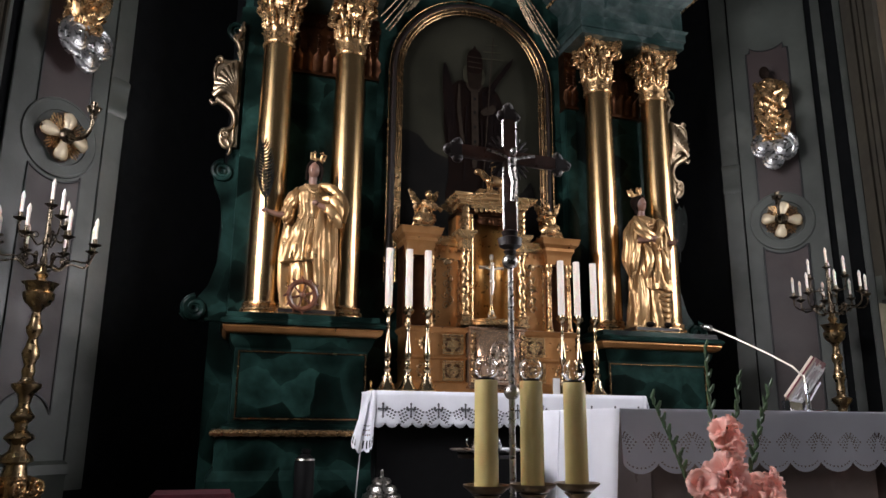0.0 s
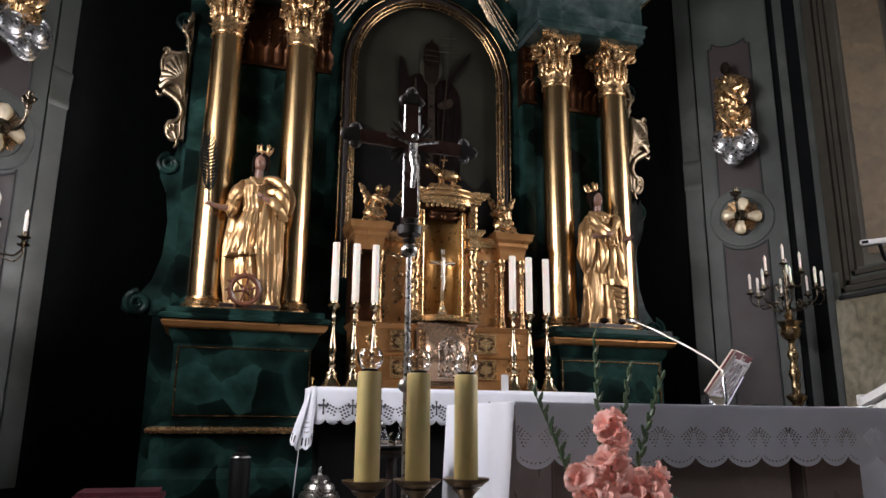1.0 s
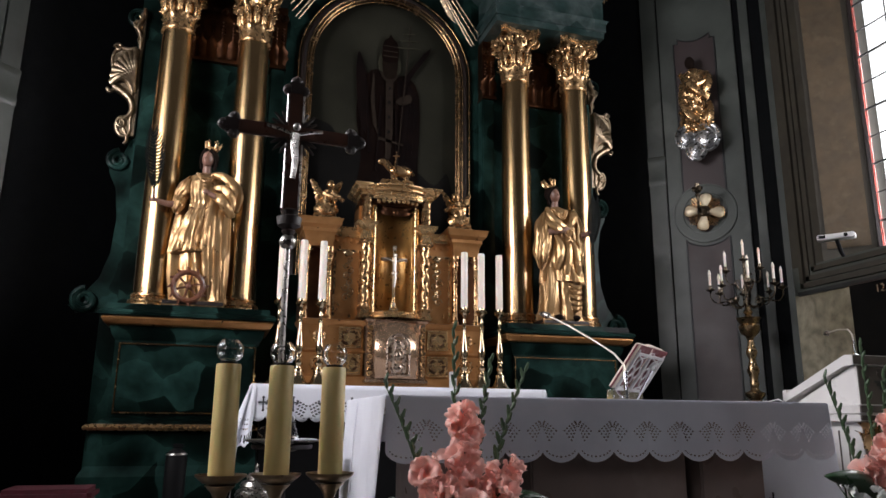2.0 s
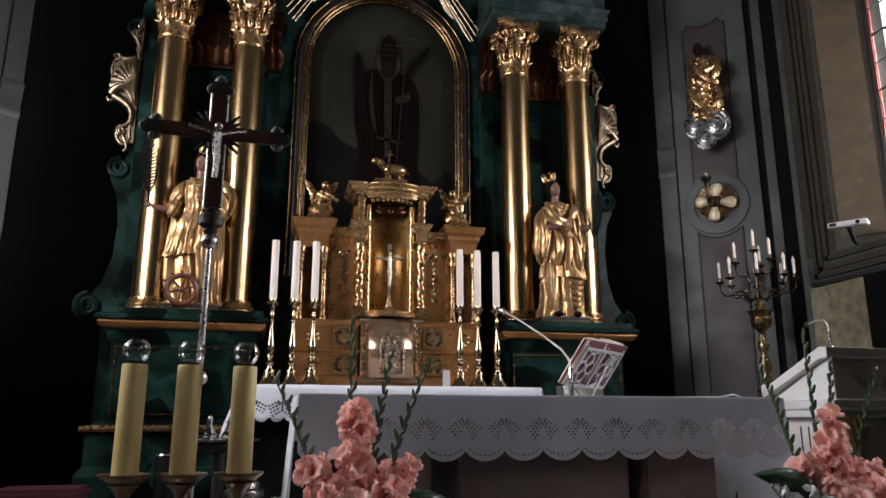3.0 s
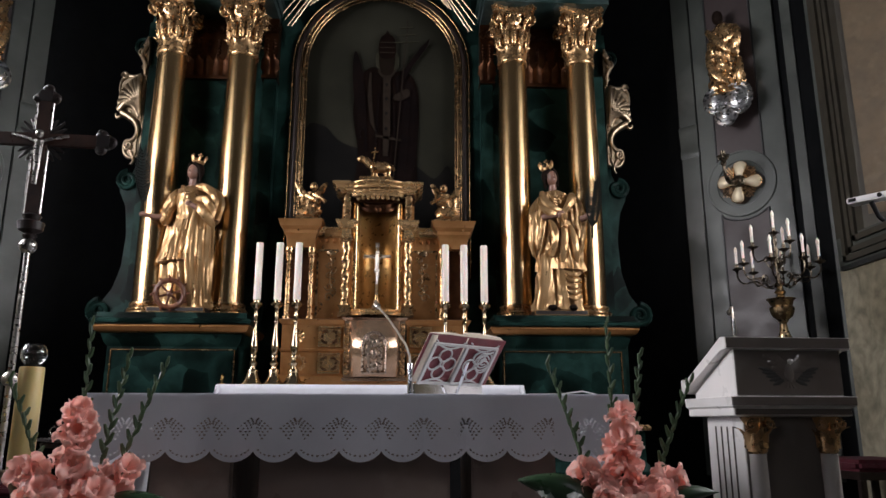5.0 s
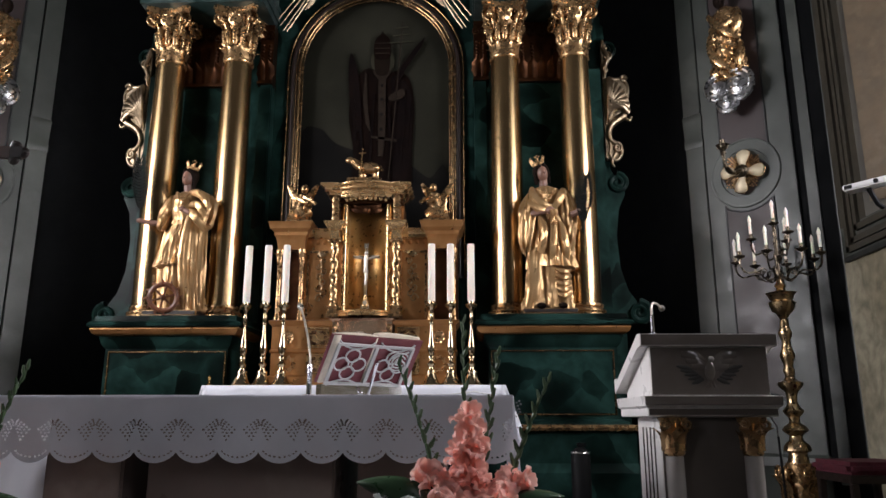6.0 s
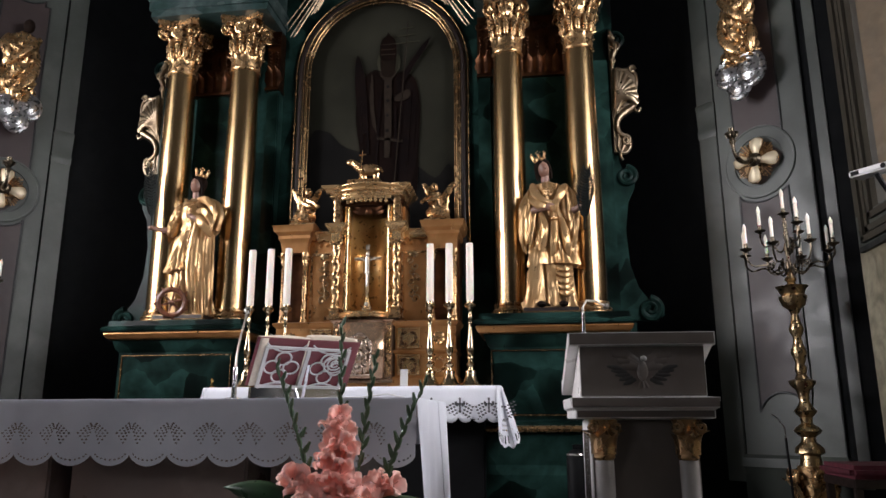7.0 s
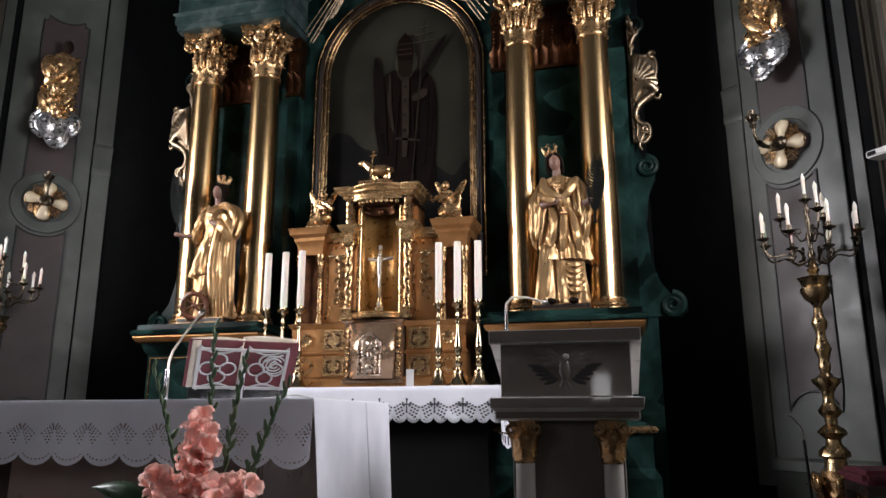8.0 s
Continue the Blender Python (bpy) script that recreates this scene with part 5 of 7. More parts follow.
def swag(bm, a, b, c, r, n=12, mi=0, flat=0.6):
    """A fold of cloth along a curve through three points."""
    a, b, c = Vector(a), Vector(b), Vector(c)
    m = 2 * b - (a + c) / 2
    tube(bm, [a * (1 - t) ** 2 + m * 2 * t * (1 - t) + c * t * t for t in (k / n for k in range(n + 1))], lambda u: r * (0.45 + 0.75 * math.sin(math.pi * (0.1 + 0.8 * u))), 8, mi, flat)


def head_shape(bm, x, y, z, tilt=0.0, turn=0.0):
    """A plain crowned head, leaning by tilt and turned by turn (degrees)."""
    first = len(bm.verts)
    ball(bm, (x, y - 0.022, z), (0.052, 0.062, 0.08), 18, 12, mi=1)
    ball(bm, (x, y - 0.083, z - 0.012), (0.009, 0.013, 0.017), 8, 6, mi=1)
    ball(bm, (x, y + 0.02, z + 0.022), (0.072, 0.068, 0.088), 18, 12, mi=2)
    for s in (-1, 1):
        tube(bm, smooth_path([(x + s * 0.012, y - 0.058, z + 0.072), (x + s * 0.05, y - 0.035, z + 0.045), (x + s * 0.068, y - 0.005, z - 0.02), (x + s * 0.062, y + 0.02, z - 0.09)]), lambda u: 0.021 - 0.006 * u, 8, mi=2)
    lathe(bm, [(0.046, z + 0.088), (0.052, z + 0.092), (0.050, z + 0.11), (0.056, z + 0.115)], 18, (x, y + 0.012, 0))
    for k in range(6):
        a = 2 * math.pi * k / 6 + 0.25
        c, d = math.cos(a), math.sin(a)
        p = Vector((x + 0.054 * c, y + 0.012 + 0.054 * d, z + 0.112))
        tube(bm, [p, p + Vector((0.012 * c, 0.012 * d, 0.04))], lambda u: 0.014 - 0.004 * u, 6)
        for off in (-0.018, 0.018):
            ball(bm, p + Vector((0.014 * c - off * d, 0.014 * d + off * c, 0.047)), 0.008, 7, 5)
        ball(bm, p + Vector((0.016 * c, 0.016 * d, 0.060)), 0.008, 7, 5)
    bm.verts.ensure_lookup_table()
    bmesh.ops.rotate(bm, cent=(x, y, z - 0.09), matrix=Matrix.Rotation(radians(tilt), 3, 'Y') @ Matrix.Rotation(radians(turn), 3, 'Z'), verts=bm.verts[first:])
    tube(bm, [(x, y + 0.012, z - 0.17), (x, y + 0.0, z - 0.05)], lambda u: 0.042 - 0.006 * u, 14, mi=1)


def necklace(bm, x, y, z, w):
    for row, k0 in ((0, 1.0), (1, 0.72)):
        for k in range(15):
            a = math.pi * (1.05 + 0.9 * k / 14)
            ball(bm, (x + w * k0 * math.cos(a), y - 0.02 + 0.05 * math.sin(a) - 0.012 * row, z + (0.055 + 0.035 * row) * math.sin(a)), 0.010, 7, 5)


def gathered(bm, c, r, seed, lobes=9, amp=0.10, lean=0.0):
    """A bag of gathered cloth with folds down it."""
    first = len(bm.verts)
    ph = seed * 1.7
    ball(bm, c, r, 60, 30, fn=lambda a, b: 1 + amp * (abs(math.sin(lobes * 0.5 * a + ph + 1.2 * math.cos(b))) - 0.5) + 0.06 * math.sin(3 * a + 4 * b + ph) + 0.05 * math.sin(7 * b + 2 * a))
    bm.verts.ensure_lookup_table()
    bmesh.ops.rotate(bm, cent=c, matrix=Matrix.Rotation(radians(lean), 3, 'Y'), verts=bm.verts[first:])


def carve(bm, seed, amp=0.0032):
    """Crisp creases in the carved cloth: ridged waves that run mostly downwards, and finer ones across them."""
    bm.normal_update()
    move = []
    for v in bm.verts:
        if v.link_faces and v.link_faces[0].material_index == 0 and v.co.z > 0.055:
            p = v.co
            bend = 0.35 * math.sin(3.1 * p.z + seed) + 0.2 * math.sin(5.7 * p.x + 2 * seed)
            a = noise.noise(Vector(((p.x + bend * 0.25) * 15, p.y * 15, p.z * 2.6 + seed * 3.3)))
            b = noise.noise(Vector((p.x * 24 + 7, p.y * 30, (p.z + 0.8 * p.x) * 6 + seed)))
            move.append((v, v.normal * (amp * (0.8 - 4.2 * abs(a)) + 0.5 * amp * (0.6 - 3.2 * abs(b)))))
    for v, d in move:
        v.co += d
    return bm


def statue_left():
    bm = BM()
    box(bm, -0.27, 0.24, -0.19, 0.17, 0, 0.05, 0.01, mi=3)
    # under-robe, pleated skirt, close bodice
    robe(bm, [(0.05, 0.20, 0.15, 0.03, 0), (0.16, 0.185, 0.145, 0.02, 0), (0.35, 0.16, 0.125, 0, 0), (0.56, 0.15, 0.12, -0.01, 0)], 11, 0.24, 3, twist=1.0, crumple=0.3)
    robe(bm, [(0.48, 0.205, 0.15, -0.035, -0.01), (0.60, 0.185, 0.14, -0.03, -0.01), (0.75, 0.15, 0.118, -0.02, -0.01), (0.89, 0.115, 0.095, -0.01, -0.005), (0.93, 0.112, 0.092, -0.01, -0.005)], 19, 0.15, 5, nv=50, twist=-1.2, crumple=0.12)
    robe(bm, [(0.88, 0.122, 0.102, -0.008, -0.005), (0.93, 0.113, 0.096, -0.005, -0.005), (1.03, 0.128, 0.108, 0, -0.012), (1.12, 0.145, 0.100, 0, -0.005), (1.18, 0.13, 0.082, 0, 0), (1.23, 0.06, 0.052, 0.0, 0.01)], 9, 0.05, 6, nv=40, twist=0.5, crumple=0.25)
    for k in range(26):
        a = 2 * math.pi * k / 26
        ball(bm, (-0.035 + 0.205 * math.cos(a), -0.01 + 0.152 * math.sin(a), 0.49 + 0.006 * (k % 2)), (0.022, 0.018, 0.014), 7, 5)
    # mantle gathered on one arm and falling to the floor
    for k in range(7):
        swag(bm, (0.08 + 0.022 * k, -0.11 + 0.012 * k, 0.98 - 0.01 * k), (0.05 + 0.028 * k, -0.15 + 0.016 * k, 0.55), (0.10 + 0.022 * k, -0.14 + 0.02 * k, 0.06 + 0.01 * (k % 3)), 0.030 + 0.008 * (k % 2), flat=0.75)
    gathered(bm, (0.215, -0.06, 0.97), (0.085, 0.085, 0.15), 2, 9, 0.16, 12)
    for p, q, r, w in (((0.05, -0.07, 1.20), (0.20, -0.12, 1.14), (0.25, -0.14, 0.96), 0.038), ((0.12, -0.05, 1.19), (0.27, -0.07, 1.08), (0.27, -0.12, 0.86), 0.040), ((0.08, -0.12, 1.06), (0.20, -0.17, 1.02), (0.24, -0.15, 0.86), 0.036),
                       ((0.07, -0.13, 0.99), (0.16, -0.18, 0.93), (0.25, -0.14, 0.80), 0.04)):
        swag(bm, p, q, r, w, n=16, flat=0.8)
    for k in range(4):
        swag(bm, (-0.13 - 0.01 * k, 0.04 + 0.02 * k, 1.10), (-0.19 - 0.012 * k, 0.06, 0.6), (-0.15 - 0.02 * k, 0.06, 0.08), 0.034)
    # puffed sleeves, bare forearms
    gathered(bm, (-0.17, -0.005, 1.06), (0.065, 0.07, 0.125), 3, 8, 0.14, 24)
    gathered(bm, (-0.215, -0.02, 0.93), (0.06, 0.062, 0.085), 4, 8, 0.16, 10)
    tube(bm, [(-0.21, -0.03, 0.915), (-0.30, -0.05, 0.905), (-0.39, -0.07, 0.92)], lambda u: 0.033 - 0.012 * u, 10, mi=1)
    ball(bm, (-0.415, -0.075, 0.927), (0.034, 0.022, 0.024), 10, 7, mi=1)
    tube(bm, [(0.19, -0.13, 0.955), (0.10, -0.165, 0.97), (0.04, -0.16, 1.0)], lambda u: 0.034 - 0.011 * u, 10, mi=1)
    ball(bm, (0.015, -0.152, 1.015), (0.032, 0.022, 0.026), 10, 7, mi=1)
    necklace(bm, 0.0, -0.06, 1.205, 0.075)
    ball(bm, (0, -0.118, 1.09), (0.022, 0.012, 0.03), 8, 6)
    head_shape(bm, 0.0, -0.015, 1.36, 8, -20)
    return bm


def statue_right():
    bm = BM()
    box(bm, -0.26, 0.24, -0.19, 0.17, 0, 0.05, 0.01, mi=3)
    robe(bm, [(0.05, 0.215, 0.16, -0.01, 0), (0.2, 0.195, 0.15, 0, 0), (0.38, 0.18, 0.135, 0, 0), (0.54, 0.165, 0.12, 0.01, 0)], 9, 0.26, 8, twist=0.8, crumple=0.3)
    # over-robe with a ragged hem
    robe(bm, [(0.44, 0.215, 0.15, 0.04, -0.02), (0.60, 0.20, 0.145, 0.03, -0.015), (0.82, 0.165, 0.125, 0.015, -0.01), (0.98, 0.14, 0.108, 0.0, 0), (1.1, 0.155, 0.105, 0, 0), (1.17, 0.15, 0.09, 0, 0), (1.21, 0.11, 0.07, 0, 0), (1.24, 0.05, 0.05, -0.01, 0.01)], 13, 0.17, 11, nv=64, twist=1.0, crumple=0.3)
    # wide hanging sleeve, shorter one beside it
    gathered(bm, (-0.185, -0.06, 0.86), (0.09, 0.095, 0.27), 5, 9, 0.16, 4)
    gathered(bm, (0.185, -0.05, 0.98), (0.085, 0.09, 0.20), 6, 10, 0.18, -8)
    gathered(bm, (0.20, -0.06, 0.74), (0.06, 0.075, 0.16), 7, 7, 0.15, 6)
    for p, q, r, w in (((-0.14, -0.08, 1.20), (-0.10, -0.16, 1.06), (0.03, -0.16, 1.00), 0.036), ((0.15, -0.06, 1.19), (0.12, -0.15, 1.10), (0.03, -0.17, 0.95), 0.036), ((-0.17, -0.12, 1.06), (-0.10, -0.18, 0.98), (-0.01, -0.165, 0.96), 0.034),
                       ((-0.08, -0.13, 0.92), (-0.04, -0.17, 0.76), (-0.08, -0.15, 0.56), 0.034), ((0.04, -0.14, 0.90), (0.04, -0.18, 0.72), (0.02, -0.16, 0.50), 0.034), ((0.10, -0.13, 0.86), (0.14, -0.16, 0.68), (0.16, -0.12, 0.48), 0.034)):
        swag(bm, p, q, r, w, n=14, flat=0.8)
    for k in range(3):
        swag(bm, (-0.15 + 0.03 * k, -0.12, 0.58), (-0.17 + 0.025 * k, -0.165, 0.3), (-0.21 + 0.03 * k, -0.15, 0.06), 0.032)
    for k in range(5):
        z = 0.40 - 0.055 * k
        swag(bm, (0.05, -0.145, z + 0.02), (0.12, -0.175, z - 0.02), (0.19, -0.12, z + 0.01), 0.022, flat=0.7)
    ball(bm, (-0.09, -0.17, 0.07), (0.045, 0.07, 0.03), 9, 6, mi=2)
    ball(bm, (0.10, -0.17, 0.07), (0.045, 0.07, 0.03), 9, 6, mi=2)
    tube(bm, [(-0.15, -0.12, 0.94), (-0.08, -0.17, 0.945), (-0.01, -0.175, 0.955)], lambda u: 0.034 - 0.008 * u, 10, mi=1)
    ball(bm, (0.015, -0.185, 0.955), (0.042, 0.03, 0.038), 10, 7, mi=1)
    tube(bm, [(0.22, -0.12, 0.93), (0.26, -0.15, 0.94), (0.285, -0.17, 0.97)], lambda u: 0.034 - 0.01 * u, 9, mi=1)
    # cup held below the breast
    lathe(bm, [(0.034, 0.83), (0.034, 0.84), (0.01, 0.855), (0.012, 0.89), (0.03, 0.91), (0.038, 0.95), (0.034, 0.95)], 14, (0.045, -0.20, 0))
    necklace(bm, -0.005, -0.065, 1.20, 0.085)
    necklace(bm, -0.005, -0.075, 1.165, 0.07)
    head_shape(bm, -0.02, -0.015, 1.365, -13, 14)
    return bm


PEDZ = 1.823
STATUE = Matrix.Scale(1.047, 4)
put("saint_statue", carve(statue_left(), 1), [GOLD_STATUE, FLESH, HAIR, WOOD], "gilded draped statue with a crown, standing between columns", "statue", pose(AX - 1.80, -0.03, PEDZ) @ STATUE, "statues on the altarpiece")
put("saint_statue", carve(statue_right(), 4), [GOLD_STATUE, FLESH, HAIR, WOOD], "gilded draped statue holding a cup, standing between columns", "statue", pose(AX + 1.82, -0.03, PEDZ) @ STATUE, "statues on the altarpiece")


def palm(bm, length, lean, n=17):
    """A stiff carved palm frond rising from the origin."""
    spine = [Vector((lean * (u ** 1.6), 0.0, length * u)) for u in (k / 12 for k in range(13))]
    tube(bm, spine, lambda u: 0.011 - 0.006 * u, 6)
    for k in range(n):
        u = 0.22 + 0.76 * k / (n - 1)
        i = min(11, int(u * 12))
        p = spine[i].lerp(spine[i + 1], u * 12 - i)
        w = 0.088 * math.sin(math.pi * (0.16 + 0.74 * (u - 0.2) / 0.8))
        for s in (-1, 1):
            tube(bm, [p, p + Vector((s * w * 0.6, -0.01, 0.02)), p + Vector((s * w, -0.02, 0.075))], lambda t: 0.014 * (1 - 0.7 * t), 6, flat=0.45)
    return bm


put("palm_frond", palm(BM(), 0.66, -0.06), PALM, "dark carved palm frond held by the statue", "palm frond", pose(AX - 2.235, -0.11, PEDZ + 0.955), "palm fronds")
put("palm_frond", palm(BM(), 0.58, 0.05), PALM, "dark carved palm frond held by the statue", "palm frond", pose(AX + 2.145, -0.21, PEDZ + 0.77), "palm fronds")
bm = BM()
R = 0.125
tube(bm, [(p[0], 0, p[1]) for p in arc(0, R + 0.03, R, 0, 360, 33)], 0.024, 8)
for k in range(6):
    a = k * math.pi / 3 + 0.3
    tube(bm, [(0.02 * math.cos(a), 0, R + 0.03 + 0.02 * math.sin(a)), (R * math.cos(a), 0, R + 0.03 + R * math.sin(a))], 0.010, 6)
for k in range(12):
    a = k * math.pi / 6
    tube(bm, [((R + 0.01) * math.cos(a), 0, R + 0.03 + (R + 0.01) * math.sin(a)), ((R + 0.05) * math.cos(a + 0.12), 0, R + 0.03 + (R + 0.05) * math.sin(a + 0.12))], lambda u: 0.016 - 0.009 * u, 6)
ball(bm, (0, 0, R + 0.03), (0.03, 0.03, 0.03), 10, 7)
put("wooden_wheel", bm, WOOD_RED, "toothed brown wooden wheel leaning on the statue", "wheel", pose(AX - 1.87, -0.235, PEDZ + 0.012, 8, 0, 12))


# ---- wall figures on clouds, flower sconces ----
def on_wall(sg, z, u=0.0, out=0.05):
    m, cx = DIAG[sg]
    return m @ pose(cx + u, -out, z)


def cloud_figure(sg):
    bm = BM()
    robe(bm, [(0.16, 0.19, 0.13, 0.0, 0), (0.40, 0.17, 0.12, -0.01, 0), (0.62, 0.15, 0.11, -0.02, 0), (0.82, 0.17, 0.11, 0, 0), (0.94, 0.13, 0.09, 0, 0), (1.0, 0.05, 0.05, 0, 0)], 9, 0.26, 20 + sg, nu=100, nv=64, twist=-3.0 * sg, crumple=0.8, slant=0.9 * sg)
    for a, b, c, r in (((-0.17, 0.93), (0.03, 0.70), (0.19, 0.58), 0.05), ((-0.17, 0.70), (-0.10, 0.42), (0.10, 0.26), 0.045), ((0.17, 0.90), (0.20, 0.72), (0.08, 0.60), 0.045), ((0.19, 0.52), (0.20, 0.36), (0.15, 0.2), 0.04)):
        swag(bm, (sg * a[0], -0.07, a[1]), (sg * b[0], -0.13, b[1]), (sg * c[0], -0.08, c[1]), r, n=16, flat=0.7)
    tube(bm, [(sg * 0.12, -0.03, 0.9), (sg * 0.2, -0.1, 0.78), (sg * 0.05, -0.16, 0.72)], 0.045, 9)
    # head takes the dark hair colour, in place of the shade that hides it
    ball(bm, (-sg * 0.03, -0.06, 1.06), (0.065, 0.065, 0.08), 14, 10, mi=2)
    # silver cloud scrolls
    for cx, cz, r in ((-0.13, 0.12, 0.14), (0.12, 0.09, 0.17), (-0.02, -0.05, 0.125)):
        cx *= sg
        n = 3
        for k in range(n):
            rr = r * (1 - k / n)
            pts = [(cx + p[0], -0.08 - 0.018 * k, cz + p[1]) for p in arc(0, 0, rr - 0.012, 0, 360, 22)]
            tube(bm, pts, 0.030 - 0.006 * k, 8, mi=1)
        ball(bm, (cx, -0.06, cz), (r * 0.95, 0.075, r * 0.95), 16, 9, mi=1)
    return bm


for sg in (1, -1):
    put("wall_figure", cloud_figure(sg), [GOLD, SILVER, HAIR], "gilded draped figure on silver clouds fixed to the wall", "relief", on_wall(sg, 4.09, 0.0, 0.15) @ Matrix.Diagonal((0.9, 1.0, 1.03, 1.0)), "figures on the canted walls")


def sconce(sg):
    s = thing("wall_sconce", "gilded flower-shaped wall sconce with a brass arm", "sconce", on_wall(sg, 3.30, 0, 0.038) @ Matrix.Scale(1.02, 4), "flower sconces")
    part("back_disc", lathe(BM(), [(0.2, 0), (0.205, 0.01), (0.17, 0.03), (0.02, 0.034)], 28, rf=lambda a, z: 1 + 0.13 * math.cos(4 * a)), PURPLE, s).matrix_basis = pose(0, 0, 0, 90)
    for k in range(4):
        def f(u, v):
            w = 0.066 * (0.35 + 0.65 * min(1, v * 1.6)) * (1 if v < 0.8 else math.sqrt(max(0.05, 1 - ((v - 0.8) / 0.2) ** 2 * 0.85)))
            q = 2 * u - 1
            return Vector((q * w, -0.075 + 0.025 * (q * q) - 0.02 * math.sin(math.pi * v), 0.035 + 0.185 * v))
        bm = BM()
        grid(bm, 9, 10, f)
        p = solid(part("petal", bm, GOLD_PALE, s, "pale gilded petal", sharp=70), 0.008)
        p.matrix_basis = pose(0, 0, 0, 0, 90 * k + 8, 0)
        rim = BM()
        tube(rim, [f(i / 8, 0.1) for i in (0,)] + [f(0, v / 9) for v in range(1, 10)] + [f(1, v / 9) for v in range(9, 0, -1)], 0.005, 5)
        part("petal_rim", rim, GOLD, p)
        for j in range(5):
            a = radians(90 * k + 8 + 45 + (j - 2) * 8)
            l = 0.215 - 0.014 * abs(j - 2)
            part("ray", tube(BM(), [(0.05 * math.sin(a), -0.05, 0.05 * math.cos(a)), (l * math.sin(a), -0.058, l * math.cos(a))], lambda u: 0.004 + 0.004 * u, 5), GOLD, s)
    part("boss", ball(BM(), (0, -0.09, 0), (0.066, 0.045, 0.06), 14, 9, fn=lambda a, b: 1 + 0.14 * math.cos(6 * a)), BRASS_DARK, s, "dark brass boss")
    part("arm", tube(BM(), smooth_path([(0, -0.11, 0), (-0.01, -0.20, -0.05), (-0.012, -0.31, -0.055), (-0.01, -0.40, 0.0), (-0.01, -0.42, 0.10)]), lambda u: 0.026 - 0.009 * u + 0.004 * math.sin(14 * u), 10), BRASS_DARK, s, "curved dark brass arm")
    part("cup", lathe(BM(), [(0.016, 0.1), (0.032, 0.14), (0.022, 0.16), (0.056, 0.2), (0.064, 0.215), (0.024, 0.222), (0.028, 0.265), (0.016, 0.265)], 14, (-0.01, -0.42, -0.03)), BRASS_DARK, s)
    for k in range(6):
        part("drop", ball(BM(), (-0.01 + 0.05 * math.cos(k), -0.42 + 0.05 * math.sin(k), 0.165), (0.008, 0.008, 0.018), 6, 5), BRASS_DARK, s)


for sg in (1, -1):
    sconce(sg)


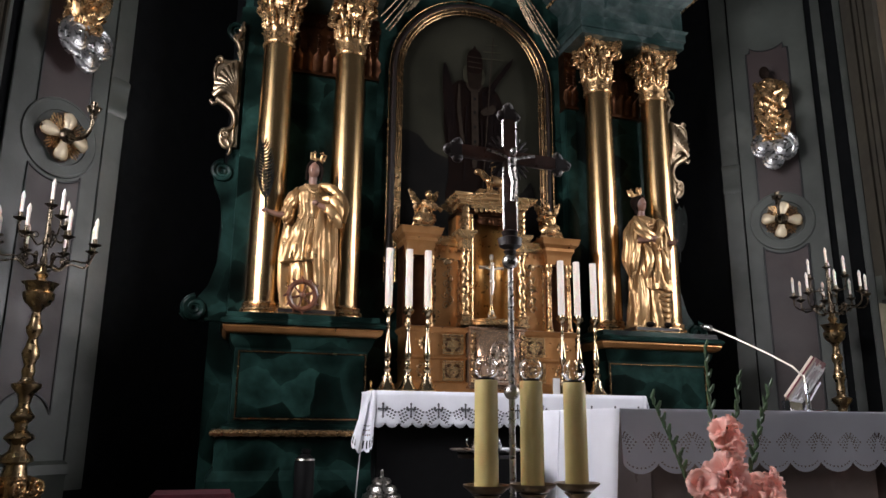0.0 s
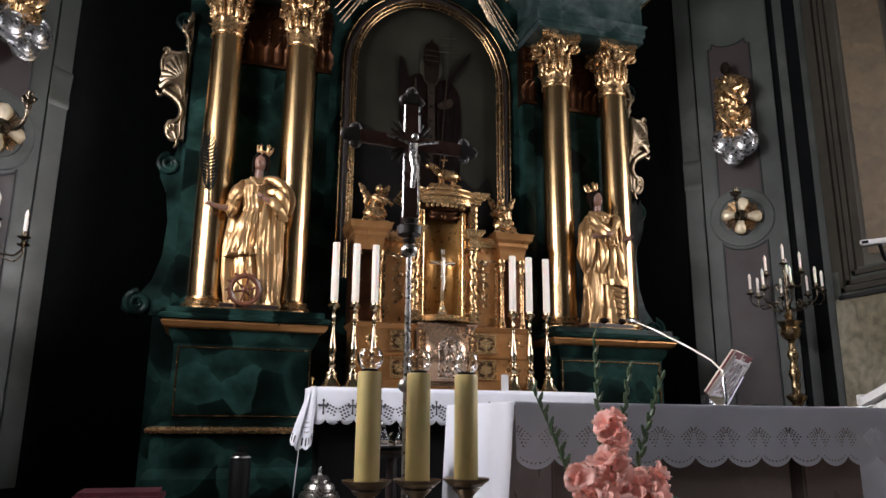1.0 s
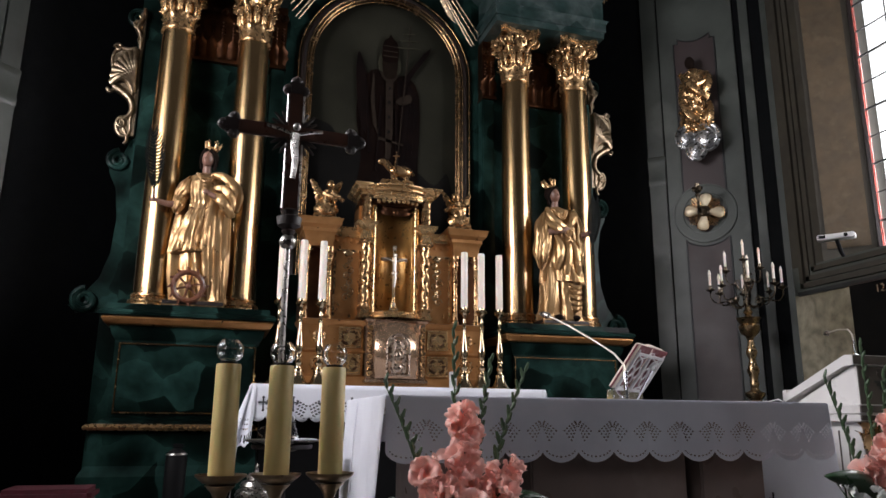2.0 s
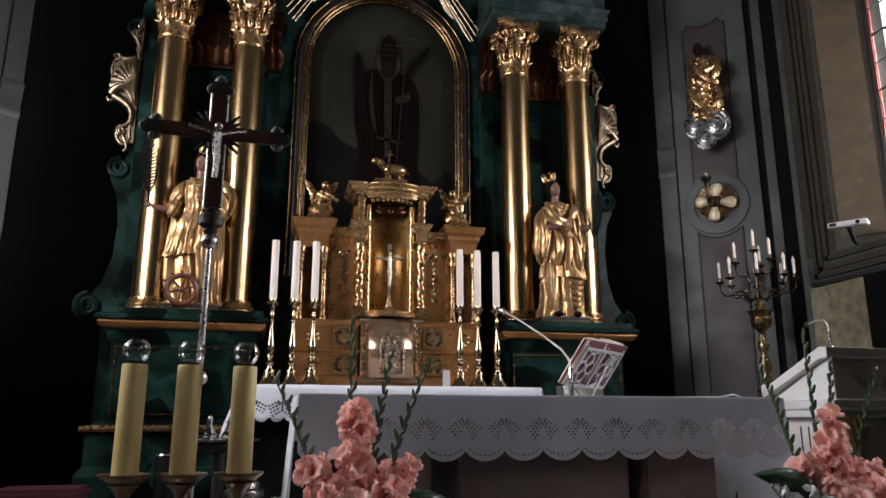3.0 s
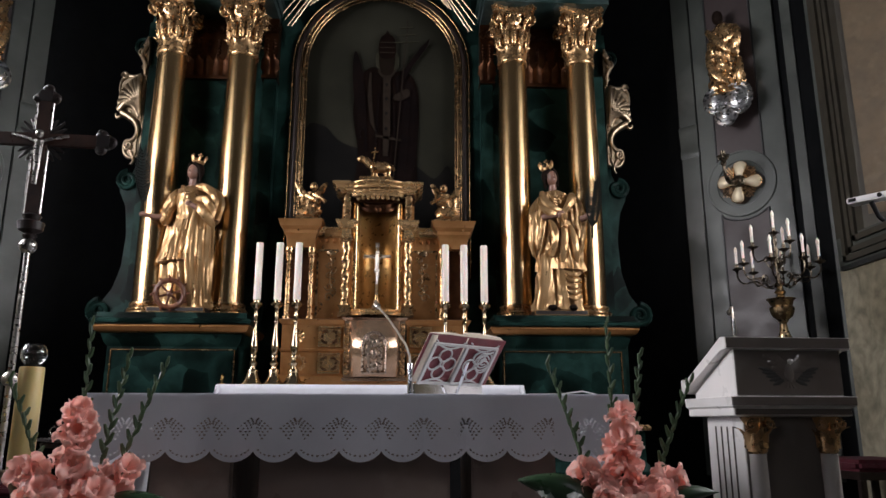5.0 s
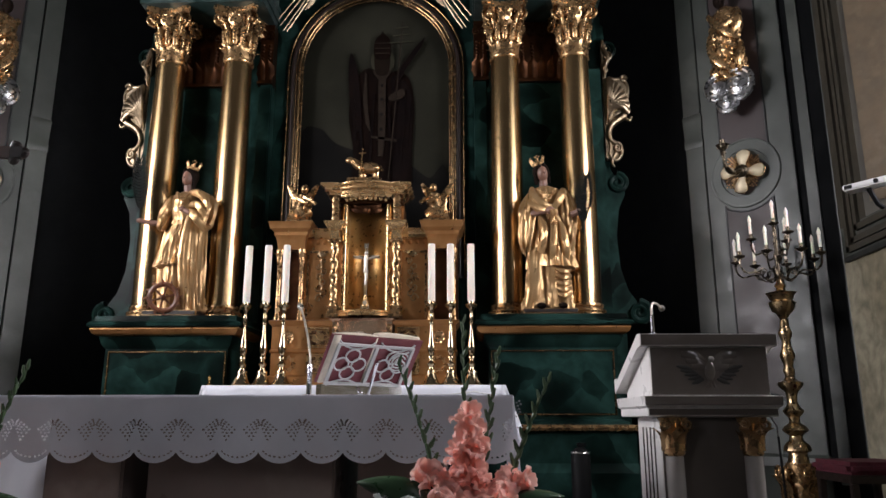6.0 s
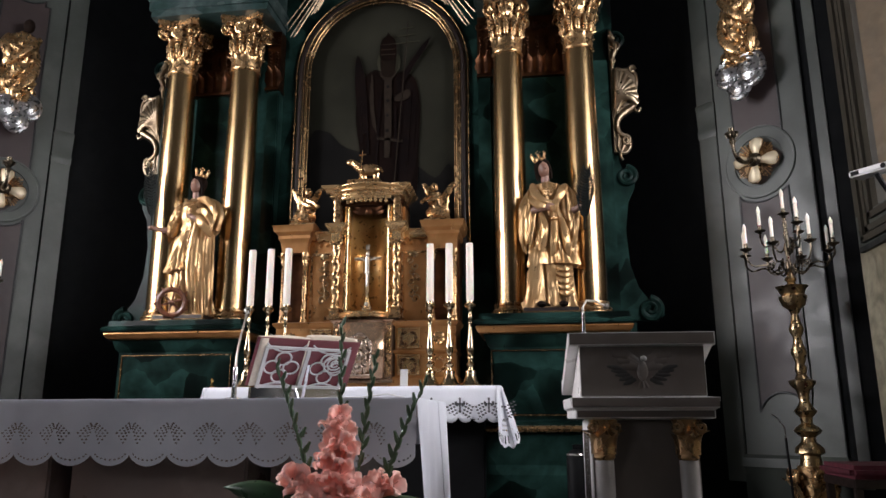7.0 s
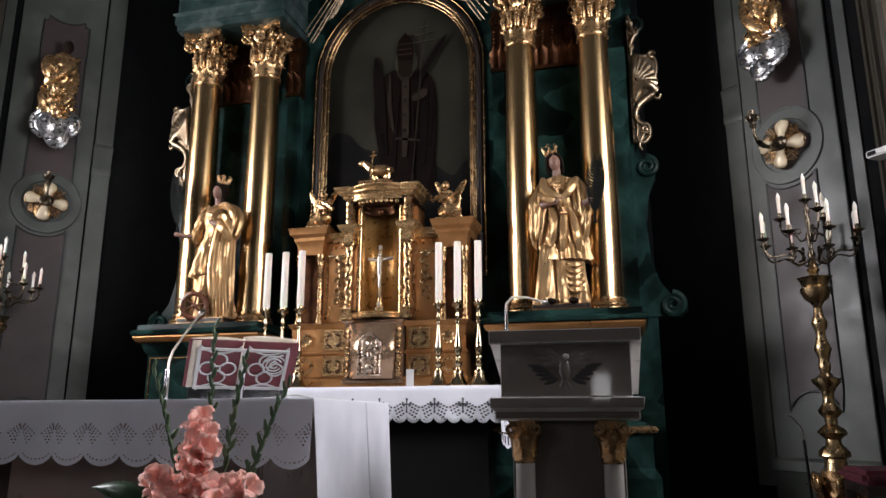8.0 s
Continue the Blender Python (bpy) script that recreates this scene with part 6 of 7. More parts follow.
# ---- tall candelabra ----
def candelabrum(m):
    c = thing("candelabrum", "tall gilded floor candelabrum with electric candles", "candelabrum", m, "candelabra beside the altarpiece")
    prof = [(0.10, 0.50), (0.09, 0.55), (0.085, 0.58), (0.13, 0.60), (0.12, 0.64), (0.07, 0.68), (0.06, 0.72), (0.10, 0.75), (0.125, 0.77), (0.10, 0.80), (0.05, 0.83), (0.055, 0.88), (0.09, 0.91), (0.10, 0.93), (0.07, 0.96), (0.045, 1.0),
            (0.05, 1.06), (0.07, 1.10), (0.115, 1.14), (0.12, 1.17), (0.06, 1.19), (0.042, 1.22), (0.055, 1.27), (0.04, 1.31), (0.06, 1.36), (0.075, 1.40), (0.05, 1.46), (0.035, 1.52), (0.06, 1.57), (0.068, 1.60), (0.045, 1.65), (0.032, 1.72),
            (0.05, 1.76), (0.085, 1.79), (0.105, 1.83), (0.11, 1.87), (0.09, 1.89), (0.115, 1.94), (0.13, 1.955), (0.05, 1.965), (0.03, 1.99), (0.05, 2.02), (0.028, 2.05), (0.022, 2.12)]
    prof = [(r * (0.86 if z < 1.75 else 1.0), z) for r, z in prof]
    part("stem", lathe(BM(), prof, 22, rf=lambda a, z: 1 + (0.04 * math.cos(9 * a) if 1.78 < z < 1.89 or 0.58 < z < 0.66 else 0)), BRONZE, c, "turned gilt bronze stem")
    bm = mould(BM(), -0.16, 0.16, -0.16, 0.16, [(0.06, 0), (0.06, 0.06), (0.02, 0.1), (0.0, 0.2)])
    for k in range(3):
        mm = Matrix.Rotation(2 * math.pi * k / 3 + 0.3, 4, 'Z')
        for j in range(4):
            leaf(bm, mm @ Matrix.Translation((-0.09 + 0.06 * j, -0.12, 0.16)), 0.26, 0.08, 0.08)
        tube(bm, [mm @ Vector((p[0], -0.15, p[2])) for p in spiral((0.07, 0, 0.42), 0.07, 0.012, 1.6, 200, 20)], 0.018, 7)
        tube(bm, [mm @ Vector((p[0], -0.15, p[2])) for p in spiral((-0.07, 0, 0.42), 0.07, 0.012, 1.6, -20, 20, sgn=-1)], 0.018, 7)
    lathe(bm, [(0.15, 0.15), (0.12, 0.3), (0.11, 0.5)], 14)
    part("foot", bm, GOLD, c, "carved gilded foot", sharp=60)
    part("spindle", lathe(BM(), [(0.02, 2.1), (0.03, 2.14), (0.016, 2.18), (0.022, 2.26), (0.03, 2.3), (0.016, 2.34), (0.022, 2.42), (0.014, 2.46), (0.02, 2.5), (0.012, 2.58)], 14), BRASS_DARK, c)
    arms = [(0.36, 45 * k, 2.28) for k in range(8)] + [(0.20, 30 + 120 * k, 2.47) for k in range(3)] + [(0.0, 0, 2.6)]
    for r, a, z in arms:
        d = Vector((math.cos(radians(a)), math.sin(radians(a)), 0))
        if r:
            z0 = z - 0.16
            pts = [Vector((0, 0, z0)), d * r * 0.3 + Vector((0, 0, z0 - 0.05)), d * r * 0.55 + Vector((0, 0, z0 + 0.02)), d * r * 0.85 + Vector((0, 0, z0 + 0.01)), d * r + Vector((0, 0, z0 + 0.07)), d * r + Vector((0, 0, z - 0.02))]
            fine = []
            for i in range(len(pts) - 1):
                p0, p1, p2, p3 = pts[max(0, i - 1)], pts[i], pts[i + 1], pts[min(len(pts) - 1, i + 2)]
                for j in range(4):
                    t = j / 4
                    fine.append(0.5 * ((2 * p1) + (p2 - p0) * t + (2 * p0 - 5 * p1 + 4 * p2 - p3) * t * t + (3 * p1 - p0 - 3 * p2 + p3) * t ** 3))
            bm = tube(BM(), fine + [pts[-1]], 0.008, 6)
            tube(bm, [tuple(d * (r * 0.4 + p[0]) + Vector((0, 0, z0 + 0.03 + p[2]))) for p in spiral((0, 0, 0), 0.035, 0.01, 1.3, -60, 14)], 0.006, 5)
            arm = part("arm", bm, BRASS_DARK, c, "curved dark brass arm")
        else:
            arm = part("arm", lathe(BM(), [(0.012, 2.55), (0.02, 2.57), (0.01, 2.6)], 10), BRASS_DARK, c)
        q = d * r
        part("drip_pan", lathe(BM(), [(0.01, -0.03), (0.02, -0.02), (0.045, -0.008), (0.05, 0.0), (0.018, 0.004), (0.017, 0.045), (0.01, 0.045)], 14, (q.x, q.y, z)), BRASS_DARK, arm)
        part("candle", lathe(BM(), [(0.0135, 0.046), (0.0135, 0.15), (0.012, 0.152), (0.017, 0.17), (0.015, 0.19), (0.006, 0.215), (0.001, 0.225)], 10, (q.x, q.y, z)), WAX, arm, "white electric candle")
    return c


c1 = candelabrum(pose(3.855, -0.49, 0, 0, 0, 10))
copy_thing(c1, pose(-3.86, -0.66, 0, 0, 0, 35) @ Matrix.Diagonal((1.0, 1.0, 0.972, 1.0)))


# ---- front altar ----
AL, AR, AF, AB, AZ = -0.90, 1.243, -4.08, -3.20, 0.947
ALT = thing("front_altar", "free-standing altar table on dark marble pillars", "altar", pose((AL + AR) / 2, (AF + AB) / 2, 0))
CX, CY = (AL + AR) / 2, (AF + AB) / 2
HW, HD = (AR - AL) / 2, (AB - AF) / 2
STONE_BROWN = shader("brown_marble", (0.30, 0.235, 0.21), (0.22, 0.17, 0.15), 0.35, 0, 3, spots=(0.36, 0.29, 0.25), spot_scale=5)
part("tabletop", box(BM(), -HW + 0.02, HW - 0.02, -HD + 0.02, HD - 0.02, 0.88, AZ - 0.006, 0.006), STONE_BROWN, ALT)
part("centre_pillar", box(BM(), -0.41, 0.36, -HD + 0.12, HD - 0.12, 0.0, 0.879, 0.01), STONE_BROWN, ALT, "broad brown marble pillar")
part("side_pillar", box(BM(), 0.45, 0.80, -HD + 0.14, HD - 0.14, 0.0, 0.879, 0.01), STONE_BROWN, ALT)
part("side_pillar", box(BM(), -0.85, -0.52, -HD + 0.14, HD - 0.14, 0.0, 0.879, 0.01), STONE_BROWN, ALT)
part("plinth", box(BM(), -0.95, 0.95, -HD + 0.08, HD - 0.08, -0.0, 0.06, 0.01), STONE_BROWN, ALT)

THIN = bpy.data.materials.new("thin_linen")
THIN.use_nodes = True
tn = THIN.node_tree
pb = tn.nodes["Principled BSDF"]
pb.inputs["Roughness"].default_value = 0.85
no = tn.nodes.new("ShaderNodeTexNoise")
no.inputs["Scale"].default_value, no.inputs["Detail"].default_value = 4, 6
gp = tn.nodes.new("ShaderNodeNewGeometry")
tn.links.new(gp.outputs["Position"], no.inputs["Vector"])
rp = tn.nodes.new("ShaderNodeValToRGB")
rp.color_ramp.elements[0].position, rp.color_ramp.elements[0].color = 0.3, (0.69, 0.70, 0.76, 1)
rp.color_ramp.elements[1].position, rp.color_ramp.elements[1].color = 0.7, (0.79, 0.80, 0.86, 1)
tn.links.new(no.outputs[0], rp.inputs[0])
tn.links.new(rp.outputs[0], pb.inputs["Base Color"])
tr = tn.nodes.new("ShaderNodeBsdfTranslucent")
tn.links.new(rp.outputs[0], tr.inputs[0])
mx = tn.nodes.new("ShaderNodeMixShader")
mx.inputs[0].default_value = 0.22
tn.links.new(pb.outputs[0], mx.inputs[1])
tn.links.new(tr.outputs[0], mx.inputs[2])
tn.links.new(mx.outputs[0], tn.nodes["Material Output"].inputs[0])
wv = tn.nodes.new("ShaderNodeTexNoise")
wv.inputs["Scale"].default_value = 220
tn.links.new(gp.outputs["Position"], wv.inputs["Vector"])
bw = tn.nodes.new("ShaderNodeBump")
bw.inputs["Strength"].default_value, bw.inputs["Distance"].default_value = 0.2, 0.004
tn.links.new(wv.outputs[0], bw.inputs["Height"])
tn.links.new(bw.outputs[0], pb.inputs["Normal"])


def lace_sheet(x0, x1, ztop, zhem, y, scallops, dip, cell, holes, wave, hole_top):
    """A cloth whose lower band is pierced: cells inside the leaf and cross openings are left out."""
    bm = BM()
    nu, nv = int((x1 - x0) / cell), int((ztop - zhem + dip) / cell)
    w = (x1 - x0) / scallops
    vs = {}

    def vert(i, j):
        if (i, j) not in vs:
            x = x0 + (x1 - x0) * i / nu
            hem = zhem - dip * abs(math.sin(math.pi * (x - x0) / w)) ** 0.6
            v = j / nv
            z = ztop + (hem - ztop) * v
            vs[i, j] = bm.verts.new((x, y - wave * v * (0.5 + 0.5 * math.sin(7 * x) + 0.4 * math.sin(17 * x + 1)), z))
        return vs[i, j]
    for i in range(nu):
        x = x0 + (x1 - x0) * (i + 0.5) / nu
        fx = ((x - x0) / w) % 1.0
        for j in range(nv):
            hem = zhem - dip * abs(math.sin(math.pi * (x - x0) / w)) ** 0.6
            d = (ztop + (hem - ztop) * (j + 0.5) / nv) - zhem
            if d < hole_top and holes(fx, d, int((x - x0) / w)):
                continue
            bm.faces.new((vert(i, j), vert(i + 1, j), vert(i + 1, j + 1), vert(i, j + 1)))
    return bm


OVALS = []
for s in (-1, 1):
    for r in range(4):
        for k in range(5):
            a, l = radians(38 + 9 * r), 0.012 + 0.0155 * k
            OVALS.append((s * (0.010 + 0.012 * r + l * math.cos(a)), 0.045 + 0.006 * r + l * math.sin(a) - 0.02 * (r - 1.5)))
for k in range(9):
    a = math.pi * (0.12 + 0.76 * k / 8)
    OVALS.append((-0.068 * math.cos(a), 0.018 - 0.040 * math.sin(a) ** 0.8))


def leaf_holes(fx, d, n):
    """Two leaf-shaped clusters of small openings in each scallop and a row along its edge."""
    x = (fx - 0.5) * 0.164
    return any(((x - ox) / 0.0044) ** 2 + ((d - od) / 0.0032) ** 2 < 1 for ox, od in OVALS)


FC = thing("altar_cloth", "white linen cloth with pierced lace hem on the front altar", "cloth", pose(CX, CY, 0))
bm = box(BM(), -HW - 0.004, HW + 0.004, -HD - 0.004, HD + 0.004, AZ - 0.005, AZ + 0.005, 0.004)
part("cloth_top", bm, LINEN, FC)
part("front_fall", lace_sheet(-HW - 0.004, HW + 0.004, AZ + 0.002, 0.735, -HD - 0.006, 13, 0.045, 0.0032, leaf_holes, 0.012, 0.16), THIN, FC, "shaded fall with a lace hem", sharp=80)
part("back_fall", box(BM(), -HW, HW, HD + 0.004, HD + 0.007, 0.75, AZ), THIN, FC)
for sx in (-1, 1):
    bm = BM()

    def f(u, v):
        y = -HD - 0.005 + (2 * HD + 0.008) * u
        z = AZ + 0.002 + (0.30 - AZ) * v
        return Vector((sx * (HW + 0.006 + 0.035 * v + 0.012 * v * math.sin(9 * u + 1.5) + 0.004 * math.sin(31 * u + 2 * v)), y, z))
    grid(bm, 41, 14, f)
    sf = part("side_fall", bm, THIN, FC, "long white side fall", sharp=80)
    bm = BM()
    tube(bm, [f(0.62, v / 12) + Vector((sx * 0.004, 0, 0)) for v in range(13)], 0.0022, 5)
    part("crease", bm, LINEN, sf)
    bm = BM()
    for cy, cz, ry, rz in ((0.5, 0.42, 0.005, 0.045), (0.5, 0.43, 0.03, 0.005)):
        p = f(cy, (AZ - cz) / 0.7)
        for ss in (-1, 1):
            box(bm, p.x - 0.004, p.x + 0.004, p.y - ry, p.y + ry, p.z - rz, p.z + rz)
    part("cross_embroidery", bm, THREAD, sf)

# ---- missal on its stand ----
MIS = thing("missal_stand", "metal missal stand with quatrefoil openwork back", "book stand", pose(0.60, -3.50, 0.951, 0, 0, 40) @ Matrix.Diagonal((1.1, 1.0, 1.0, 1.0)))
TILT = 36
back = pose(0, 0.06, 0.066, TILT, 0, 0)
W2, H2 = 0.195, 0.225
b = BM()
box(b, -W2, W2, -0.006, 0.006, 0, 0.014, 0.002)
box(b, -W2, W2, -0.006, 0.006, H2 - 0.014, H2, 0.002)
for lo, hi in ((-W2, -W2 + 0.014), (W2 - 0.014, W2), (-0.008, 0.008)):
    box(b, lo, hi, -0.006, 0.006, 0.014, H2 - 0.014)
fr = part("frame", b, WHITE_PLASTIC, MIS, "pale metal frame")
fr.matrix_basis = back
for cx in (-0.103, 0.103):
    bm = BM()
    for dx, dz in ((0.042, 0), (-0.042, 0), (0, 0.047), (0, -0.047)):
        tube(bm, [(p[0], 0, p[1]) for p in arc(cx + dx, H2 / 2 + dz, 0.034, 0, 360, 22)], 0.0045, 6)
    for s in (-1, 1):
        tube(bm, [(p[0], 0, p[1]) for p in arc(cx, H2 / 2 + s * 0.20, 0.115, -s * 90 - 50, -s * 90 + 50, 12)], 0.0045, 6)
    part("openwork", bm, WHITE_PLASTIC, fr)
bm = BM()
for k in range(3):
    tube(bm, [(p[0], -0.003, p[1]) for p in arc(0.135, H2 / 2 + 0.03, 0.018 + 0.016 * k, 30, 330, 16)], 0.004, 5)
tube(bm, [(0.09, -0.003, 0.16), (0.17, -0.003, 0.20)], 0.005, 5)
part("emblem", bm, WHITE_PLASTIC, fr, "small round emblem")
part("prop", tube(BM(), [(0.0, -0.07, 0.17), (0.01, 0.03, 0.012)], 0.007, 7), CHROME, MIS)
for x in (-0.16, 0.16):
    part("foot_bar", tube(BM(), [(x, -0.16, 0.008), (x, 0.12, 0.008)], 0.007, 7), CHROME, MIS)
part("foot_bar", tube(BM(), [(-0.2, 0.02, 0.01), (0.2, 0.02, 0.01)], 0.008, 7), CHROME, MIS)
part("ledge", box(BM(), -0.21, 0.21, 0.06, 0.10, 0.012, 0.066, 0.003), CHROME, MIS)

BOOK = thing("missal", "open red missal with cream pages and ribbons", "book", pose(0.60, -3.50, 0.951, 0, 0, 40) @ Matrix.Diagonal((1.1, 1.0, 1.0, 1.0)) @ back)
part("cover", box(BM(), -0.235, 0.235, 0.010, 0.018, 0.0, 0.262, 0.003), COVER, BOOK, "dark red leather cover")
for sx in (-1, 1):
    bm = BM()
    grid(bm, 11, 2, lambda u, v: (sx * 0.226 * u, 0.022 + 0.028 * math.sin(math.pi * min(1, 0.12 + u * 0.8)) * (1.1 - 0.35 * u), 0.004 + 0.254 * v))
    md = solid(part("page_block", bm, PAPER, BOOK, "cream pages", sharp=80), 0.026)
    md.modifiers[0].offset = 1.0 if sx > 0 else -1.0
for x, c in ((-0.03, RIBBON), (0.02, COVER), (0.05, RIBBON)):
    part("ribbon", tube(BM(), [(x, 0.05, 0.05), (x + 0.004, 0.045, -0.02), (x + 0.01, 0.02, -0.055)], 0.006, 5, flat=0.3), c, BOOK)

# microphone on the altar
mic = thing("altar_microphone", "silver gooseneck microphone on a small stand", "microphone", pose(0.366, -3.75, 0.951))
part("foot", lathe(BM(), [(0.06, 0), (0.06, 0.008), (0.012, 0.014), (0.011, 0.14), (0.009, 0.145)], 20), CHROME, mic)
curve = [Vector((0, 0, 0.1)), Vector((-0.002, 0.01, 0.18)), Vector((-0.02, 0.06, 0.235)), Vector((-0.06, 0.18, 0.31)), Vector((-0.12, 0.36, 0.41)), Vector((-0.17, 0.50, 0.48))]
part("gooseneck", tube(BM(), curve, 0.0055, 8), PALE_METAL, mic)
part("capsule", tube(BM(), [curve[-1] - Vector((-0.004, 0.012, 0.008)), curve[-1], curve[-1] + Vector((-0.012, 0.035, 0.012)), curve[-1] + Vector((-0.02, 0.06, 0.018))], lambda u: 0.008 + 0.010 * math.sin(math.pi * min(1, u * 0.9 + 0.1)), 10), STEEL, mic, "grey foam capsule")
cable = [(0.40, -3.70, 0.954), (0.55, -3.86, 0.954), (0.80, -3.95, 0.954), (1.0, -3.98, 0.956), (1.1, -3.93, 0.97), (1.17, -3.9, 0.956), (1.2, -3.7, 0.954)]
put("microphone_cable", tube(BM(), cable, 0.003, 6), WHITE_PLASTIC, "thin pale cable lying on the altar cloth", "cable", pose(0, 0, 0))


# ---- lectern ----
LEC = thing("lectern", "white polished lectern with gilded capitals and a bird relief", "lectern", pose(2.16, -3.668, -0.0, 0, 0, 2.5))


def side_profile(bm, x0, x1, prof):
    a = [bm.verts.new((x0, y, z)) for y, z in prof]
    b = [bm.verts.new((x1, y, z)) for y, z in prof]
    bm.faces.new(a), bm.faces.new(b[::-1])
    for i in range(len(prof)):
        k = (i + 1) % len(prof)
        bm.faces.new((a[k], a[i], b[i], b[k]))
    return bm


part("desk", side_profile(BM(), -0.265, 0.265, [(0.02, 0.962), (0.02, 1.178), (0.06, 1.172), (0.46, 0.985), (0.46, 0.962)]), STONE_WHITE, LEC, "sloping white desk body")
part("desk_top", side_profile(BM(), -0.31, 0.31, [(0.0, 1.18), (0.0, 1.235), (0.05, 1.238), (0.52, 1.03), (0.52, 0.985), (0.06, 1.176)]), STONE_WHITE, LEC, "sloping book rest")
part("book_ledge", side_profile(BM(), -0.31, 0.31, [(0.50, 1.0), (0.50, 1.06), (0.53, 1.055), (0.53, 0.995)]), STONE_WHITE, LEC)
part("upper_ledge", mould(BM(), -0.29, 0.29, 0.01, 0.50, [(-0.01, 0.868), (0.0, 0.872), (0.0, 0.905), (0.015, 0.915), (0.02, 0.958), (-0.01, 0.961)]), STONE_WHITE, LEC, sharp=25)
part("shaft", box(BM(), -0.225, 0.225, 0.06, 0.44, 0.1, 0.867, 0.006), STONE_WHITE, LEC, "white shaft with pilasters")
part("plinth", mould(BM(), -0.25, 0.25, 0.03, 0.46, [(0.03, 0.0), (0.03, 0.08), (0.0, 0.10)]), STONE_WHITE, LEC)
for x in (-0.175, 0.175):
    p = part("pilaster", lathe(BM(), [(0.047, 0.102), (0.052, 0.12), (0.042, 0.14), (0.040, 0.699)], 18, (x, 0.05, 0)), STONE_MID, LEC)
    bm = lathe(BM(), [(0.040, 0.70), (0.048, 0.712), (0.042, 0.724), (0.048, 0.83), (0.066, 0.866)], 16, (x, 0.05, 0))
    for k in range(7):
        leaf(bm, Matrix.Translation((x, 0.05, 0.722)) @ Matrix.Rotation(2 * math.pi * k / 7, 4, 'Z') @ Matrix.Translation((0, -0.044, 0)), 0.11, 0.05, 0.05, nu=5, nv=6)
    for s in (-1, 1):
        tube(bm, spiral((x + s * 0.05, 0.0, 0.835), 0.025, 0.006, 1.4, 90, 14, sgn=s), 0.008, 6)
    part("capital", bm, GOLD, p, "small gilded capital", sharp=60)
for x in (-0.227,):
    for y in (0.16, 0.22, 0.28, 0.34):
        part("flute", box(BM(), x - 0.003, x + 0.004, y - 0.004, y + 0.004, 0.2, 0.82), STONE_GREY, LEC)
# darker polished marble on the front faces
part("front_panel", box(BM(), -0.262, 0.262, 0.014, 0.022, 0.965, 1.174), STONE_GREY, LEC, "dark grey polished front panel")
part("front_panel", box(BM(), -0.306, 0.306, -0.004, 0.002, 1.184, 1.232), STONE_GREY, LEC, "dark grey polished front edge")
part("front_panel", box(BM(), -0.305, 0.305, -0.016, -0.006, 0.918, 0.956), STONE_GREY, LEC)
part("front_panel", box(BM(), -0.285, 0.285, 0.004, 0.012, 0.876, 0.903), STONE_GREY, LEC)
part("front_panel", box(BM(), -0.222, 0.222, 0.054, 0.062, 0.105, 0.864), STONE_GREY, LEC)
# bird relief as plain shapes: raised pale body and upper wings, lower feathers' hollow shade laid on as dark shapes
bm = BM()
ball(bm, (0.0, 0.014, 1.07), (0.024, 0.010, 0.045), 12, 8)
for sx in (-1, 1):
    for k in range(3):
        a = Vector((sx * 0.012, 0.013, 1.105 - 0.012 * k))
        b = Vector((sx * (0.125 - 0.02 * k), 0.013, 1.145 - 0.028 * k))
        tube(bm, [a, a.lerp(b, 0.5) + Vector((0, -0.001, 0.012)), b], lambda u: 0.014 + 0.012 * math.sin(math.pi * u), 6, flat=0.16)
for k in (-1, 0, 1):
    tube(bm, [(0, 0.015, 1.04), (0.020 * k, 0.015, 0.998)], 0.008, 6, flat=0.4)
bird = part("bird_relief", bm, STONE_GREY, LEC, "carved plain bird relief", sharp=60)
part("bird_head", ball(BM(), (0.006, 0.004, 1.122), (0.015, 0.013, 0.013), 10, 7), STONE_MID, bird, "head shape in paler grey")
for sx in (-1, 1):
    for k in range(5):
        a = Vector((sx * (0.03 + 0.012 * k), 0.0135, 1.035 + 0.010 * k))
        b = Vector((sx * (0.085 + 0.016 * k), 0.0135, 1.012 + 0.020 * k))
        part("feather_hollow", tube(BM(), [a, a.lerp(b, 0.5), b], lambda u: 0.004 + 0.008 * math.sin(math.pi * min(1, u + 0.1)), 6, flat=0.12), HOLLOW_SHADE, bird)
lm = thing("lectern_microphone", "chrome gooseneck microphone on the lectern", "microphone", pose(1.92, -3.64, 1.225))
part("foot", lathe(BM(), [(0.018, 0.0), (0.018, 0.014), (0.009, 0.02), (0.008, 0.1)], 14), CHROME, lm)
cv = [Vector((0, 0, 0.09)), Vector((0.0, 0.005, 0.13)), Vector((0.02, 0.05, 0.165)), Vector((0.07, 0.17, 0.18)), Vector((0.12, 0.29, 0.178))]
part("gooseneck", tube(BM(), cv, 0.005, 8), PALE_METAL, lm)
part("capsule", tube(BM(), [cv[-1], cv[-1] + Vector((0.01, 0.025, 0)), cv[-1] + Vector((0.02, 0.05, -0.002))], lambda u: 0.009 + 0.008 * math.sin(math.pi * u), 10), STEEL, lm)


